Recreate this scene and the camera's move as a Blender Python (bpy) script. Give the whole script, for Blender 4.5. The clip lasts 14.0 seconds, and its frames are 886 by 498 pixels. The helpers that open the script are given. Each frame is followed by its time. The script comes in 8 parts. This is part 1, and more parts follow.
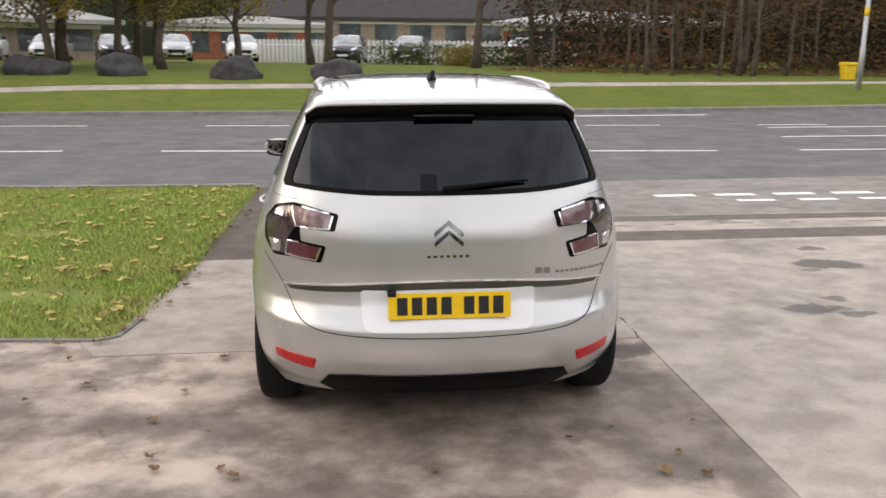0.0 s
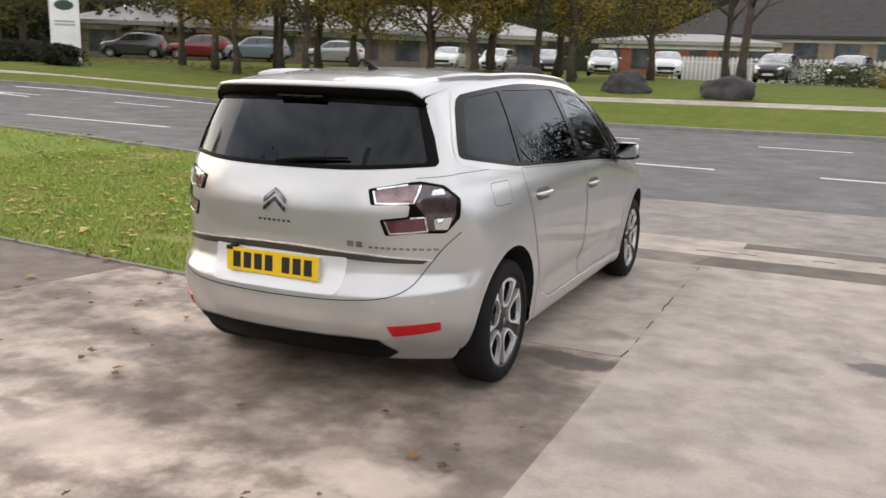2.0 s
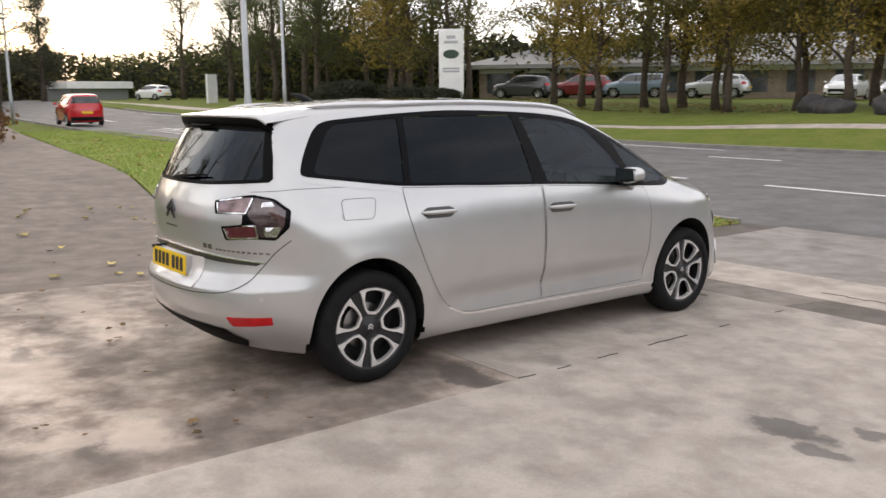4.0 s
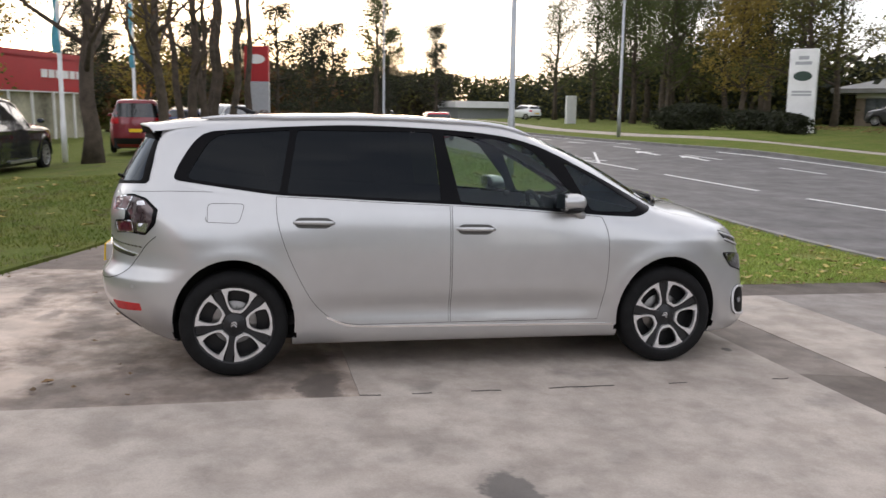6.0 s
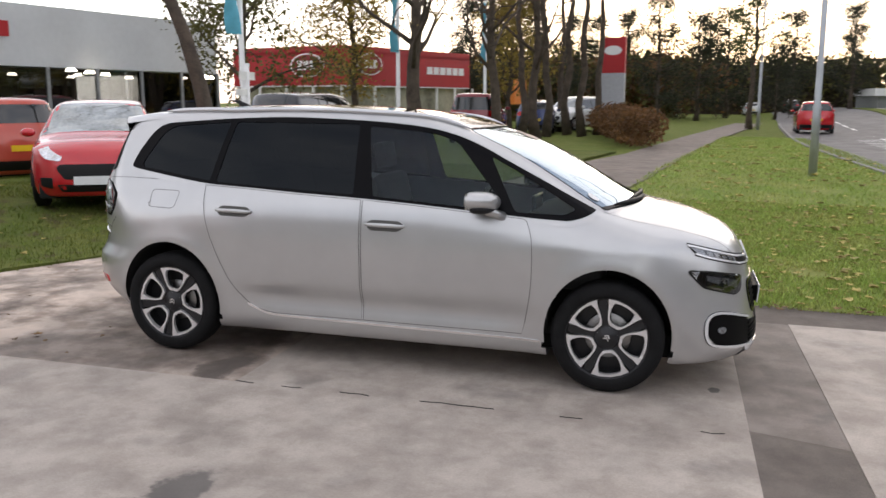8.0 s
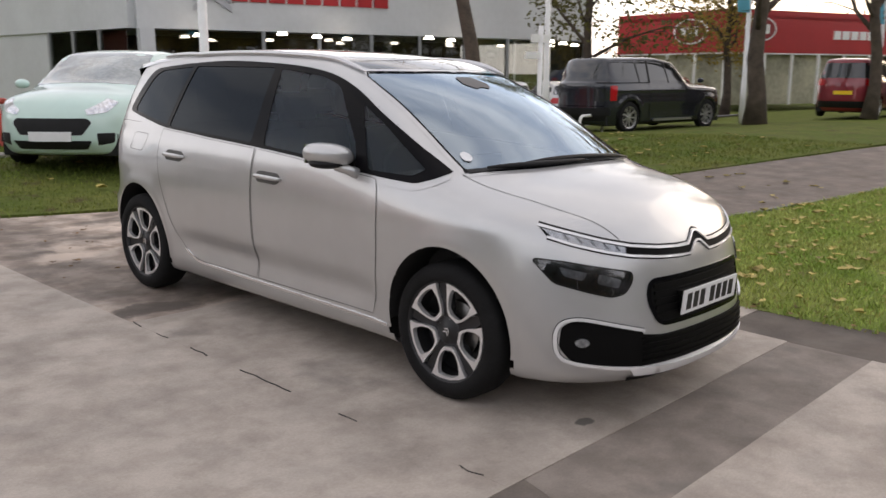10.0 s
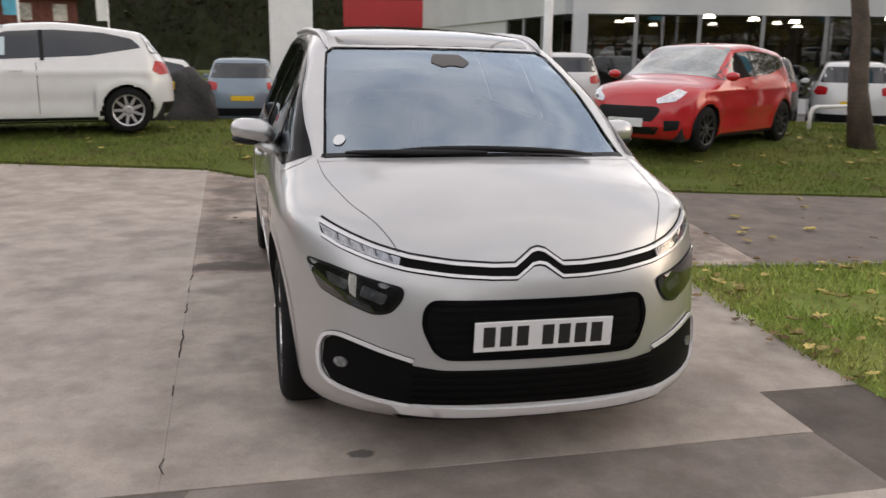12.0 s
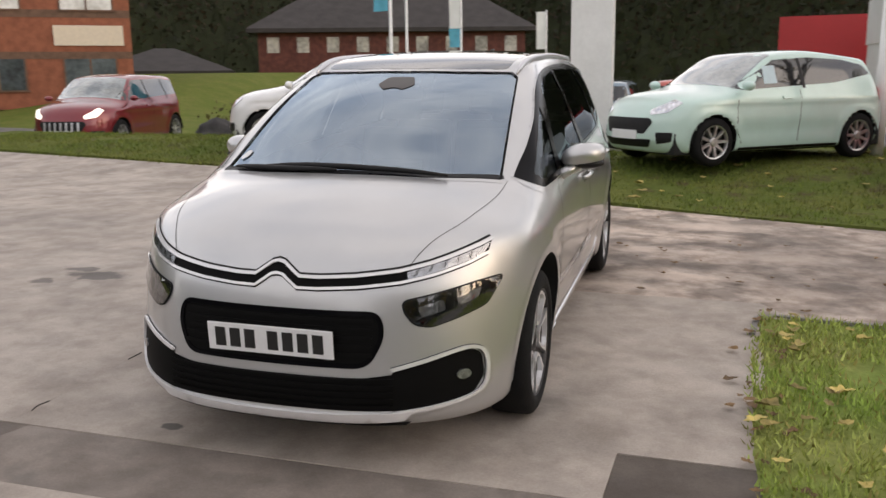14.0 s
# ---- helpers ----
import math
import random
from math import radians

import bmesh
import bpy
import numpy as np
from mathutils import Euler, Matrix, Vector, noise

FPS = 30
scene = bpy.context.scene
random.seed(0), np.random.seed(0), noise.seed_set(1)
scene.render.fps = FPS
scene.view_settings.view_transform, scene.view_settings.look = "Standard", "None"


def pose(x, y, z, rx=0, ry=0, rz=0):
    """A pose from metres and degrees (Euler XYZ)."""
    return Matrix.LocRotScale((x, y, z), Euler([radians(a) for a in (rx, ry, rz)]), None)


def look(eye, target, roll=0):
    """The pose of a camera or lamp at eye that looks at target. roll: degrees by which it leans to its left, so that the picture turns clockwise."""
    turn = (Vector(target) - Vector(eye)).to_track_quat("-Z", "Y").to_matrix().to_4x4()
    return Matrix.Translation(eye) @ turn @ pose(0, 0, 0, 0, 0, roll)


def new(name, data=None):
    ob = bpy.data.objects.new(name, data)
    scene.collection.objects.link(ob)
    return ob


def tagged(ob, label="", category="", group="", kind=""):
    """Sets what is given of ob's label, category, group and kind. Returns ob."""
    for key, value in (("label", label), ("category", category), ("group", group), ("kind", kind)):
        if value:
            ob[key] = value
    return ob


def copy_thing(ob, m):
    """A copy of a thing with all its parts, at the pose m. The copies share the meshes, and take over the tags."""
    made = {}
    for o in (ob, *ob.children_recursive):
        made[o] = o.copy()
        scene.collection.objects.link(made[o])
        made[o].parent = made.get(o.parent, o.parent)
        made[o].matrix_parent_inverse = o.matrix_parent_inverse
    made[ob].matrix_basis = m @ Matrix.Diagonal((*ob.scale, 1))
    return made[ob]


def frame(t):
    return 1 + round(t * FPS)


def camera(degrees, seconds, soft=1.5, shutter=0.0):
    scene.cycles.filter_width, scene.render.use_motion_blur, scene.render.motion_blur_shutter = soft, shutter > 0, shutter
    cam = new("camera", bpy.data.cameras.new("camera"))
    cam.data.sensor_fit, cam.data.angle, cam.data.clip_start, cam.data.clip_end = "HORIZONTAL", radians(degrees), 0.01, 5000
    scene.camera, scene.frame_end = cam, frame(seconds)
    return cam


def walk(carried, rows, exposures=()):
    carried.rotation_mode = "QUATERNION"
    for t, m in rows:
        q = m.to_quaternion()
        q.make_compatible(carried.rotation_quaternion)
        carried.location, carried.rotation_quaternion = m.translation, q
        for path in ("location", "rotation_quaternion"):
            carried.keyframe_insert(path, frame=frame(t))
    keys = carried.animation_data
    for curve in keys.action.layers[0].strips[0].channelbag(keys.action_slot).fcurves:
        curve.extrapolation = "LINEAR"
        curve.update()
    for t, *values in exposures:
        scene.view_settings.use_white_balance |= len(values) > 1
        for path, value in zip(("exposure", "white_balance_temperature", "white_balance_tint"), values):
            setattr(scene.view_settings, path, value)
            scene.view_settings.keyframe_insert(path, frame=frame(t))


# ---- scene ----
cam = camera(54.6, 14.0, 1.5, 0.28)
LEVEL = Vector((0.012, -0.014, 1.0)).normalized().rotation_difference(Vector((0, 0, 1))).to_matrix().to_4x4()
PATH = [
    (0, (-0.336, -5.723, 1.691), (-0.163, -3.776, 1.266), -0.2),
    (0.5, (0.349, -5.731, 1.676), (0.275, -3.782, 1.233), 0.3),
    (1, (1.013, -5.690, 1.646), (0.712, -3.761, 1.211), 1.3),
    (1.5, (1.692, -5.636, 1.606), (1.100, -3.768, 1.203), 2.0),
    (2, (2.394, -5.508, 1.581), (1.571, -3.728, 1.185), 1.6),
    (2.5, (3.098, -5.323, 1.578), (2.059, -3.656, 1.205), 2.3),
    (3, (3.714, -4.961, 1.536), (2.486, -3.421, 1.190), 1.8),
    (3.5, (4.313, -4.507, 1.548), (2.890, -3.144, 1.204), 2.6),
    (3.7, (4.567, -4.311, 1.555), (3.083, -3.013, 1.216), 1.3),
    (5.8, (6.053, -1.54, 1.597), (4.137, -1.042, 1.313), 1.7),
    (6, (6.128, -1.249, 1.559), (4.191, -0.837, 1.274), 1.4),
    (6.5, (6.202, -0.529, 1.571), (4.233, -0.343, 1.272), 1.3),
    (7, (6.201, 0.254, 1.592), (4.225, 0.208, 1.286), 0.9),
    (7.5, (6.021, 0.992, 1.612), (4.065, 0.712, 1.308), 1.0),
    (8, (5.761, 1.755, 1.618), (3.856, 1.24, 1.295), 1.0),
    (8.2, (5.604, 2.044, 1.575), (3.728, 1.438, 1.239), 1.1),
    (10.3, (3.29, 4.231, 1.516), (1.972, 2.782, 1.113), 1.5),
    (10.5, (3.028, 4.352, 1.534), (1.79, 2.834, 1.132), 1.7),
    (11, (2.42, 4.641, 1.537), (1.397, 2.977, 1.109), 1.8),
    (11.5, (1.724, 4.845, 1.53), (0.965, 3.051, 1.077), 1.8),
    (12, (1.069, 5.029, 1.523), (0.597, 3.141, 1.062), 1.5),
    (12.5, (0.421, 5.131, 1.506), (0.205, 3.193, 1.061), 0.8),
    (13, (-0.23, 5.163, 1.499), (-0.183, 3.212, 1.064), 0.6),
    (13.5, (-0.875, 5.146, 1.522), (-0.585, 3.215, 1.091), 0.2),
    (14, (-1.507, 5.073, 1.547), (-0.955, 3.197, 1.125), -0.2),
]
EXPOSURE = [(0.0, 0.62, 6950, 13), (3.7, 0.54, 6950, 13), (6.0, 0.32, 6600, 14), (8.2, 0.25, 6600, 14), (10.3, 0.10, 6900, 15), (14.0, 0.12, 7050, 15)]
walk(cam, [(t, LEVEL @ look(e, g, r)) for t, e, g, r in PATH], EXPOSURE)

# ---- world, sun, exposure ----
world = bpy.data.worlds.new("sky")
scene.world = world
world.use_nodes = True
wn = world.node_tree.nodes
wl = world.node_tree.links
SUN_EL = 9.0
sky = wn.new("ShaderNodeTexSky")
sky.sky_type = "NISHITA"
sky.sun_disc = False
sky.sun_elevation, sky.sun_rotation = radians(SUN_EL), radians(270.0)
sky.air_density, sky.dust_density, sky.ozone_density = 1.0, 1.2, 1.0
# broken cloud over the low sun: soft grey sheets with brighter gaps
wtc = wn.new("ShaderNodeTexCoord")
wmap = wn.new("ShaderNodeMapping")
wmap.inputs["Scale"].default_value = (1.0, 1.0, 3.2)
wl.new(wtc.outputs["Generated"], wmap.inputs["Vector"])
wnoise = wn.new("ShaderNodeTexNoise")
wnoise.inputs["Scale"].default_value = 2.6
wnoise.inputs["Detail"].default_value = 7.0
wnoise.inputs["Roughness"].default_value = 0.55
wl.new(wmap.outputs["Vector"], wnoise.inputs["Vector"])
wramp = wn.new("ShaderNodeValToRGB")
wramp.color_ramp.elements[0].position, wramp.color_ramp.elements[0].color = 0.38, (0.52, 0.55, 0.62, 1)
wramp.color_ramp.elements[1].position, wramp.color_ramp.elements[1].color = 0.68, (1.0, 0.97, 0.95, 1)
wl.new(wnoise.outputs["Fac"], wramp.inputs["Fac"])
cloud_bg = wn.new("ShaderNodeBackground")
wsep, whor = wn.new("ShaderNodeSeparateXYZ"), wn.new("ShaderNodeMapRange")
wl.new(wtc.outputs["Generated"], wsep.inputs["Vector"])
whor.interpolation_type = "SMOOTHSTEP"
wl.new(wsep.outputs["Z"], whor.inputs["Value"])
whor.inputs["From Min"].default_value, whor.inputs["From Max"].default_value = 0.02, 0.50
whor.inputs["To Min"].default_value, whor.inputs["To Max"].default_value = 1.95, 1.12
wl.new(whor.outputs["Result"], cloud_bg.inputs["Strength"])
wl.new(wramp.outputs["Color"], cloud_bg.inputs["Color"])
sky_bg = wn.new("ShaderNodeBackground")
sky_bg.inputs["Strength"].default_value = 0.06
wl.new(sky.outputs["Color"], sky_bg.inputs["Color"])
wadd = wn.new("ShaderNodeAddShader")
wl.new(cloud_bg.outputs["Background"], wadd.inputs[0])
wl.new(sky_bg.outputs["Background"], wadd.inputs[1])
wout = [n for n in wn if n.type == "OUTPUT_WORLD"]
wout = wout[0] if wout else wn.new("ShaderNodeOutputWorld")
wl.new(wadd.outputs["Shader"], wout.inputs["Surface"])

sun = new("sun", bpy.data.lights.new("sun", "SUN"))
sun.data.energy, sun.data.angle, sun.data.color = 0.5, radians(45), (1.0, 0.88, 0.74)
sun.matrix_world = look((-40, 5, 11), (0, 0, 0))
scene.view_settings.exposure = 0.0

# ---- materials ----
MATS = {}


def nodes_of(name):
    m = bpy.data.materials.new(name)
    m.use_nodes = True
    return m, m.node_tree.nodes, m.node_tree.links, m.node_tree.nodes["Principled BSDF"]


def mat(name, col, rough=0.6, metal=0.0, vary=0.12, scale=8.0, bump=0.0, bscale=60.0, coat=0.0, spec=0.5, tint=None, island=0.0):
    """A surface with two scales of variation in colour, and a fine relief."""
    if name in MATS:
        return MATS[name]
    m, n, l, b = nodes_of(name)
    b.inputs["Roughness"].default_value, b.inputs["Metallic"].default_value = rough, metal
    b.inputs["Coat Weight"].default_value, b.inputs["Coat Roughness"].default_value = coat, 0.04
    b.inputs["Specular IOR Level"].default_value = spec
    tc = n.new("ShaderNodeTexCoord")
    big, fine = n.new("ShaderNodeTexNoise"), n.new("ShaderNodeTexNoise")
    for q, s, d in ((big, scale, 4.0), (fine, scale * 9.0, 3.0)):
        q.inputs["Scale"].default_value, q.inputs["Detail"].default_value = s, d
        l.new(tc.outputs["Object"], q.inputs["Vector"])
    add = n.new("ShaderNodeMath")
    add.operation = "MULTIPLY_ADD"
    l.new(fine.outputs["Fac"], add.inputs[0])
    add.inputs[1].default_value = 0.45
    l.new(big.outputs["Fac"], add.inputs[2])
    ramp = n.new("ShaderNodeValToRGB")
    e = ramp.color_ramp.elements
    other = tint if tint else tuple(c * (1 - 1.6 * vary) for c in col)
    e[0].position, e[0].color = 0.45, (*other, 1)
    e[1].position, e[1].color = 1.0, (*(min(1.0, c * (1 + vary)) for c in col), 1)
    l.new(add.outputs[0], ramp.inputs["Fac"])
    last = ramp.outputs["Color"]
    if island:
        info = n.new("ShaderNodeNewGeometry") if island > 0 else n.new("ShaderNodeObjectInfo")
        hsv = n.new("ShaderNodeHueSaturation")
        mr = n.new("ShaderNodeMapRange")
        l.new(info.outputs["Random Per Island" if island > 0 else "Random"], mr.inputs["Value"])
        mr.inputs["To Min"].default_value, mr.inputs["To Max"].default_value = 1 - abs(island), 1 + abs(island)
        l.new(mr.outputs["Result"], hsv.inputs["Value"])
        l.new(last, hsv.inputs["Color"])
        last = hsv.outputs["Color"]
    l.new(last, b.inputs["Base Color"])
    if bump:
        bn, bt = n.new("ShaderNodeBump"), n.new("ShaderNodeTexNoise")
        bt.inputs["Scale"].default_value, bt.inputs["Detail"].default_value = bscale, 4.0
        l.new(tc.outputs["Object"], bt.inputs["Vector"])
        l.new(bt.outputs["Fac"], bn.inputs["Height"])
        bn.inputs["Strength"].default_value, bn.inputs["Distance"].default_value = bump, 0.02
        l.new(bn.outputs["Normal"], b.inputs["Normal"])
    MATS[name] = m
    return m


def glass(name, tint, gloss=0.09, rough=0.0, grow=1.4, film=(1, 1, 1)):
    """Thin pane: a tinted clear sheet with a mirror film that grows towards grazing view."""
    if name in MATS:
        return MATS[name]
    m, n, l, b = nodes_of(name)
    n.remove(b)
    out = n["Material Output"]
    tr, gl, mx, fr, ml = (n.new("ShaderNode" + k) for k in ("BsdfTransparent", "BsdfGlossy", "MixShader", "Fresnel", "Math"))
    tr.inputs["Color"].default_value = (*tint, 1)
    gl.inputs["Roughness"].default_value = rough
    gl.inputs["Color"].default_value = (*film, 1)
    fr.inputs["IOR"].default_value = 1.5
    ml.operation = "MULTIPLY_ADD"
    l.new(fr.outputs["Fac"], ml.inputs[0])
    ml.inputs[1].default_value, ml.inputs[2].default_value = grow, gloss
    ml.use_clamp = True
    l.new(ml.outputs[0], mx.inputs["Fac"])
    l.new(tr.outputs[0], mx.inputs[1])
    l.new(gl.outputs[0], mx.inputs[2])
    l.new(mx.outputs[0], out.inputs["Surface"])
    MATS[name] = m
    return m


def paint(name, col, flake=0.35, rough=0.28, dirt=0.06):
    """Car paint: metallic base under a clear coat, faint road film."""
    if name in MATS:
        return MATS[name]
    m, n, l, b = nodes_of(name)
    tc, nz, rp = n.new("ShaderNodeTexCoord"), n.new("ShaderNodeTexNoise"), n.new("ShaderNodeValToRGB")
    nz.inputs["Scale"].default_value, nz.inputs["Detail"].default_value = 5.0, 6.0
    l.new(tc.outputs["Object"], nz.inputs["Vector"])
    e = rp.color_ramp.elements
    e[0].position, e[0].color = 0.3, (*(c * (1 - dirt) for c in col), 1)
    e[1].position, e[1].color = 0.7, (*(min(1, c * (1 + dirt)) for c in col), 1)
    l.new(nz.outputs["Fac"], rp.inputs["Fac"])
    l.new(rp.outputs["Color"], b.inputs["Base Color"])
    b.inputs["Metallic"].default_value, b.inputs["Roughness"].default_value = flake, rough
    b.inputs["Coat Weight"].default_value, b.inputs["Coat Roughness"].default_value = 1.0, 0.03
    MATS[name] = m
    return m


def lamp_mat(name, col, power):
    if name in MATS:
        return MATS[name]
    m, n, l, b = nodes_of(name)
    b.inputs["Base Color"].default_value = (*col, 1)
    b.inputs["Emission Color"].default_value, b.inputs["Emission Strength"].default_value = (*col, 1), power
    MATS[name] = m
    return m


M_PAINT = paint("sand_metallic_paint", (0.545, 0.548, 0.550), 0.72, 0.34, 0.03)
M_PAINTDARK = mat("panel_gap_shadow_grey", (0.10, 0.098, 0.092), 0.6)
M_BLACK = mat("satin_black_plastic", (0.008, 0.008, 0.009), 0.55, vary=0.2, bump=0.05, bscale=300, spec=0.3)
M_GLOSSBLACK = mat("gloss_black_trim", (0.004, 0.004, 0.005), 0.16, vary=0.05, spec=0.08)
M_GAP = mat("dark_rubber_seal", (0.010, 0.010, 0.010), 0.85)
M_RUBBER = mat("tyre_rubber", (0.010, 0.010, 0.0105), 0.8, vary=0.25, scale=12, bump=0.12, bscale=90, spec=0.2)
M_CHROME = mat("chrome", (0.90, 0.90, 0.91), 0.16, 1.0, vary=0.03)
M_ALLOY = mat("machined_alloy", (0.86, 0.86, 0.87), 0.34, 0.75, vary=0.05, scale=20)
M_DARKALLOY = mat("dark_alloy", (0.025, 0.025, 0.027), 0.4, 0.3)
M_SILVER = mat("satin_silver_trim", (0.62, 0.62, 0.64), 0.28, 0.9, vary=0.03)
M_TINT = glass("privacy_glass", (0.010, 0.010, 0.012), 0.0, grow=0.50, film=(0.82, 0.91, 1.0))
M_CLEAR = glass("clear_car_glass", (0.56, 0.64, 0.60), 0.0, grow=0.75, film=(0.82, 0.91, 1.0))
M_SCREEN = glass("windscreen_glass", (0.36, 0.41, 0.42), 0.26, film=(0.72, 0.86, 1.0))
M_LENS = glass("clear_lamp_lens", (0.85, 0.86, 0.88), 0.08)
M_REDLENS = mat("red_lamp_lens", (0.50, 0.006, 0.010), 0.25, coat=0.1, vary=0.15, scale=30)
M_DARKRED = mat("dark_red_lamp", (0.10, 0.020, 0.030), 0.12, coat=1.0, vary=0.2, scale=30)
M_SEAT = mat("grey_seat_cloth", (0.045, 0.045, 0.048), 0.9, vary=0.2, scale=20, bump=0.2, bscale=200)
M_YELLOW = mat("reflective_yellow_plate", (0.85, 0.55, 0.01), 0.45, vary=0.04)
M_WHITEP = mat("reflective_white_plate", (0.78, 0.79, 0.80), 0.4, vary=0.04)
M_INK = mat("black_plate_ink", (0.012, 0.012, 0.012), 0.6)

import mathutils.geometry
# ---- building helpers ----
def mesh_ob(name, verts, faces, material, parent=None, label="", smooth=True, normals=None):
    me = bpy.data.meshes.new(name)
    me.from_pydata([tuple(map(float, v)) for v in verts], [], [tuple(map(int, q)) for q in faces])
    me.update()
    if material is not None:
        me.materials.append(material)
    if smooth:
        me.polygons.foreach_set("use_smooth", [True] * len(me.polygons))
    if normals is not None:
        me.normals_split_custom_set_from_vertices([tuple(map(float, q)) for q in normals])
    ob = new(name, me)
    if parent is not None:
        ob.parent = parent
    if label:
        ob["label"] = label
    return ob


def part(name, bm, material, parent, label="", smooth=False):
    """Links a bmesh as one mesh object under a thing or a part."""
    me = bpy.data.meshes.new(name)
    bm.to_mesh(me)
    bm.free()
    me.materials.append(material)
    if smooth:
        me.polygons.foreach_set("use_smooth", [True] * len(me.polygons))
    ob = new(name, me)
    if parent is not None:
        ob.parent = parent
    if label:
        ob["label"] = label
    return ob


def thing(name, label, category, group="", m=None, kind=""):
    ob = new(name)
    ob.empty_display_size = 0.2
    if m is not None:
        ob.matrix_world = m
    return tagged(ob, label, category, group, kind)


def box(bm, x0, x1, y0, y1, z0, z1, bevel=0.0):
    vs = [bm.verts.new((x, y, z)) for z in (z0, z1) for y in (y0, y1) for x in (x0, x1)]
    fs = [bm.faces.new([vs[i] for i in q]) for q in ((0, 2, 3, 1), (4, 5, 7, 6), (0, 1, 5, 4), (2, 6, 7, 3), (0, 4, 6, 2), (1, 3, 7, 5))]
    if bevel:
        bmesh.ops.bevel(bm, geom=list({e for q in fs for e in q.edges}), offset=bevel, segments=2, affect="EDGES", profile=0.6)
    return vs


def boxpart(name, x0, x1, y0, y1, z0, z1, material, parent, bevel=0.0, label=""):
    bm = bmesh.new()
    box(bm, x0, x1, y0, y1, z0, z1, bevel)
    return part(name, bm, material, parent, label)


def tube(bm, pts, rads, seg=10, close=True):
    """A tapered tube along points."""
    pts = [Vector(p) for p in pts]
    rings = []
    for i, p in enumerate(pts):
        d = (pts[min(i + 1, len(pts) - 1)] - pts[max(i - 1, 0)]).normalized()
        a = d.orthogonal().normalized() if i == 0 else (a - d * a.dot(d)).normalized()
        b = d.cross(a)
        r = rads[i] if hasattr(rads, "__len__") else rads
        rings.append([bm.verts.new(p + (a * math.cos(k) + b * math.sin(k)) * r) for k in (2 * math.pi * j / seg for j in range(seg))])
    for u, v in zip(rings, rings[1:]):
        for j in range(seg):
            bm.faces.new((u[j], u[(j + 1) % seg], v[(j + 1) % seg], v[j]))
    if close:
        bm.faces.new(rings[0][::-1])
        bm.faces.new(rings[-1])


def spin(bm, prof, seg=40, axis="x"):
    """A surface of revolution about the x axis: prof holds (x, r)."""
    rings = []
    for x, r in prof:
        rings.append([bm.verts.new((x, r * math.cos(k), r * math.sin(k))) for k in (2 * math.pi * j / seg for j in range(seg))])
    for u, v in zip(rings, rings[1:]):
        for j in range(seg):
            bm.faces.new((u[j], u[(j + 1) % seg], v[(j + 1) % seg], v[j]))
    return rings


def smoothstep(a, b, x):
    t = np.clip((x - a) / (b - a), 0, 1)
    return t * t * (3 - 2 * t)


def spl(xs, ys):
    """A smooth curve through the given places (monotone cubic)."""
    xs, ys = np.array(xs, float), np.array(ys, float)
    d = np.diff(ys) / np.diff(xs)
    m = np.concatenate(([d[0]], np.where(d[:-1] * d[1:] > 0, 2 * d[:-1] * d[1:] / (d[:-1] + d[1:] + 1e-12 * np.sign(d[:-1] + d[1:] + 1e-15)), 0), [d[-1]]))

    def curve(x):
        x = np.clip(np.asarray(x, float), xs[0] - 0.5, xs[-1] + 0.5)
        i = np.clip(np.searchsorted(xs, x) - 1, 0, len(xs) - 2)
        h = xs[i + 1] - xs[i]
        t = (x - xs[i]) / h
        lo, hi = t < 0, t > 1
        tt = np.clip(t, 0, 1)
        v = (2 * tt**3 - 3 * tt**2 + 1) * ys[i] + (tt**3 - 2 * tt**2 + tt) * h * m[i] + (-2 * tt**3 + 3 * tt**2) * ys[i + 1] + (tt**3 - tt**2) * h * m[i + 1]
        return np.where(lo, ys[0] + m[0] * (x - xs[0]), np.where(hi, ys[-1] + m[-1] * (x - xs[-1]), v))

    return curve


def inside(poly, p):
    """Which of the points p (n, 2) lie inside the polygon."""
    poly, p = np.asarray(poly, float), np.asarray(p, float)
    r = np.zeros(len(p), bool)
    for (ax, ay), (bx, by) in zip(poly, np.roll(poly, -1, 0)):
        c = (ay > p[:, 1]) != (by > p[:, 1])
        r ^= c & (p[:, 0] < (bx - ax) * (p[:, 1] - ay) / (by - ay + 1e-15) + ax)
    return r


def rounded(poly, rad, n=5):
    """The polygon with its corners rounded."""
    out = []
    poly = [Vector(p) for p in poly]
    for i, p in enumerate(poly):
        a, b = poly[i - 1] - p, poly[(i + 1) % len(poly)] - p
        r = min(rad[i] if hasattr(rad, "__len__") else rad, 0.48 * a.length, 0.48 * b.length)
        q0, q1 = p + a.normalized() * r, p + b.normalized() * r
        for k in range(n + 1):
            t = k / n
            out.append(tuple(q0 * (1 - t) ** 2 + p * 2 * t * (1 - t) + q1 * t * t))
    return out


def offset_line(pts, w):
    """The strip of half-width w about a line of 2D points, as a polygon."""
    pts = [Vector(p) for p in pts]
    left, right = [], []
    for i, p in enumerate(pts):
        d = (pts[min(i + 1, len(pts) - 1)] - pts[max(i - 1, 0)]).normalized()
        nrm = Vector((-d.y, d.x)) * w
        left.append(tuple(p + nrm))
        right.append(tuple(p - nrm))
    return left + right[::-1]


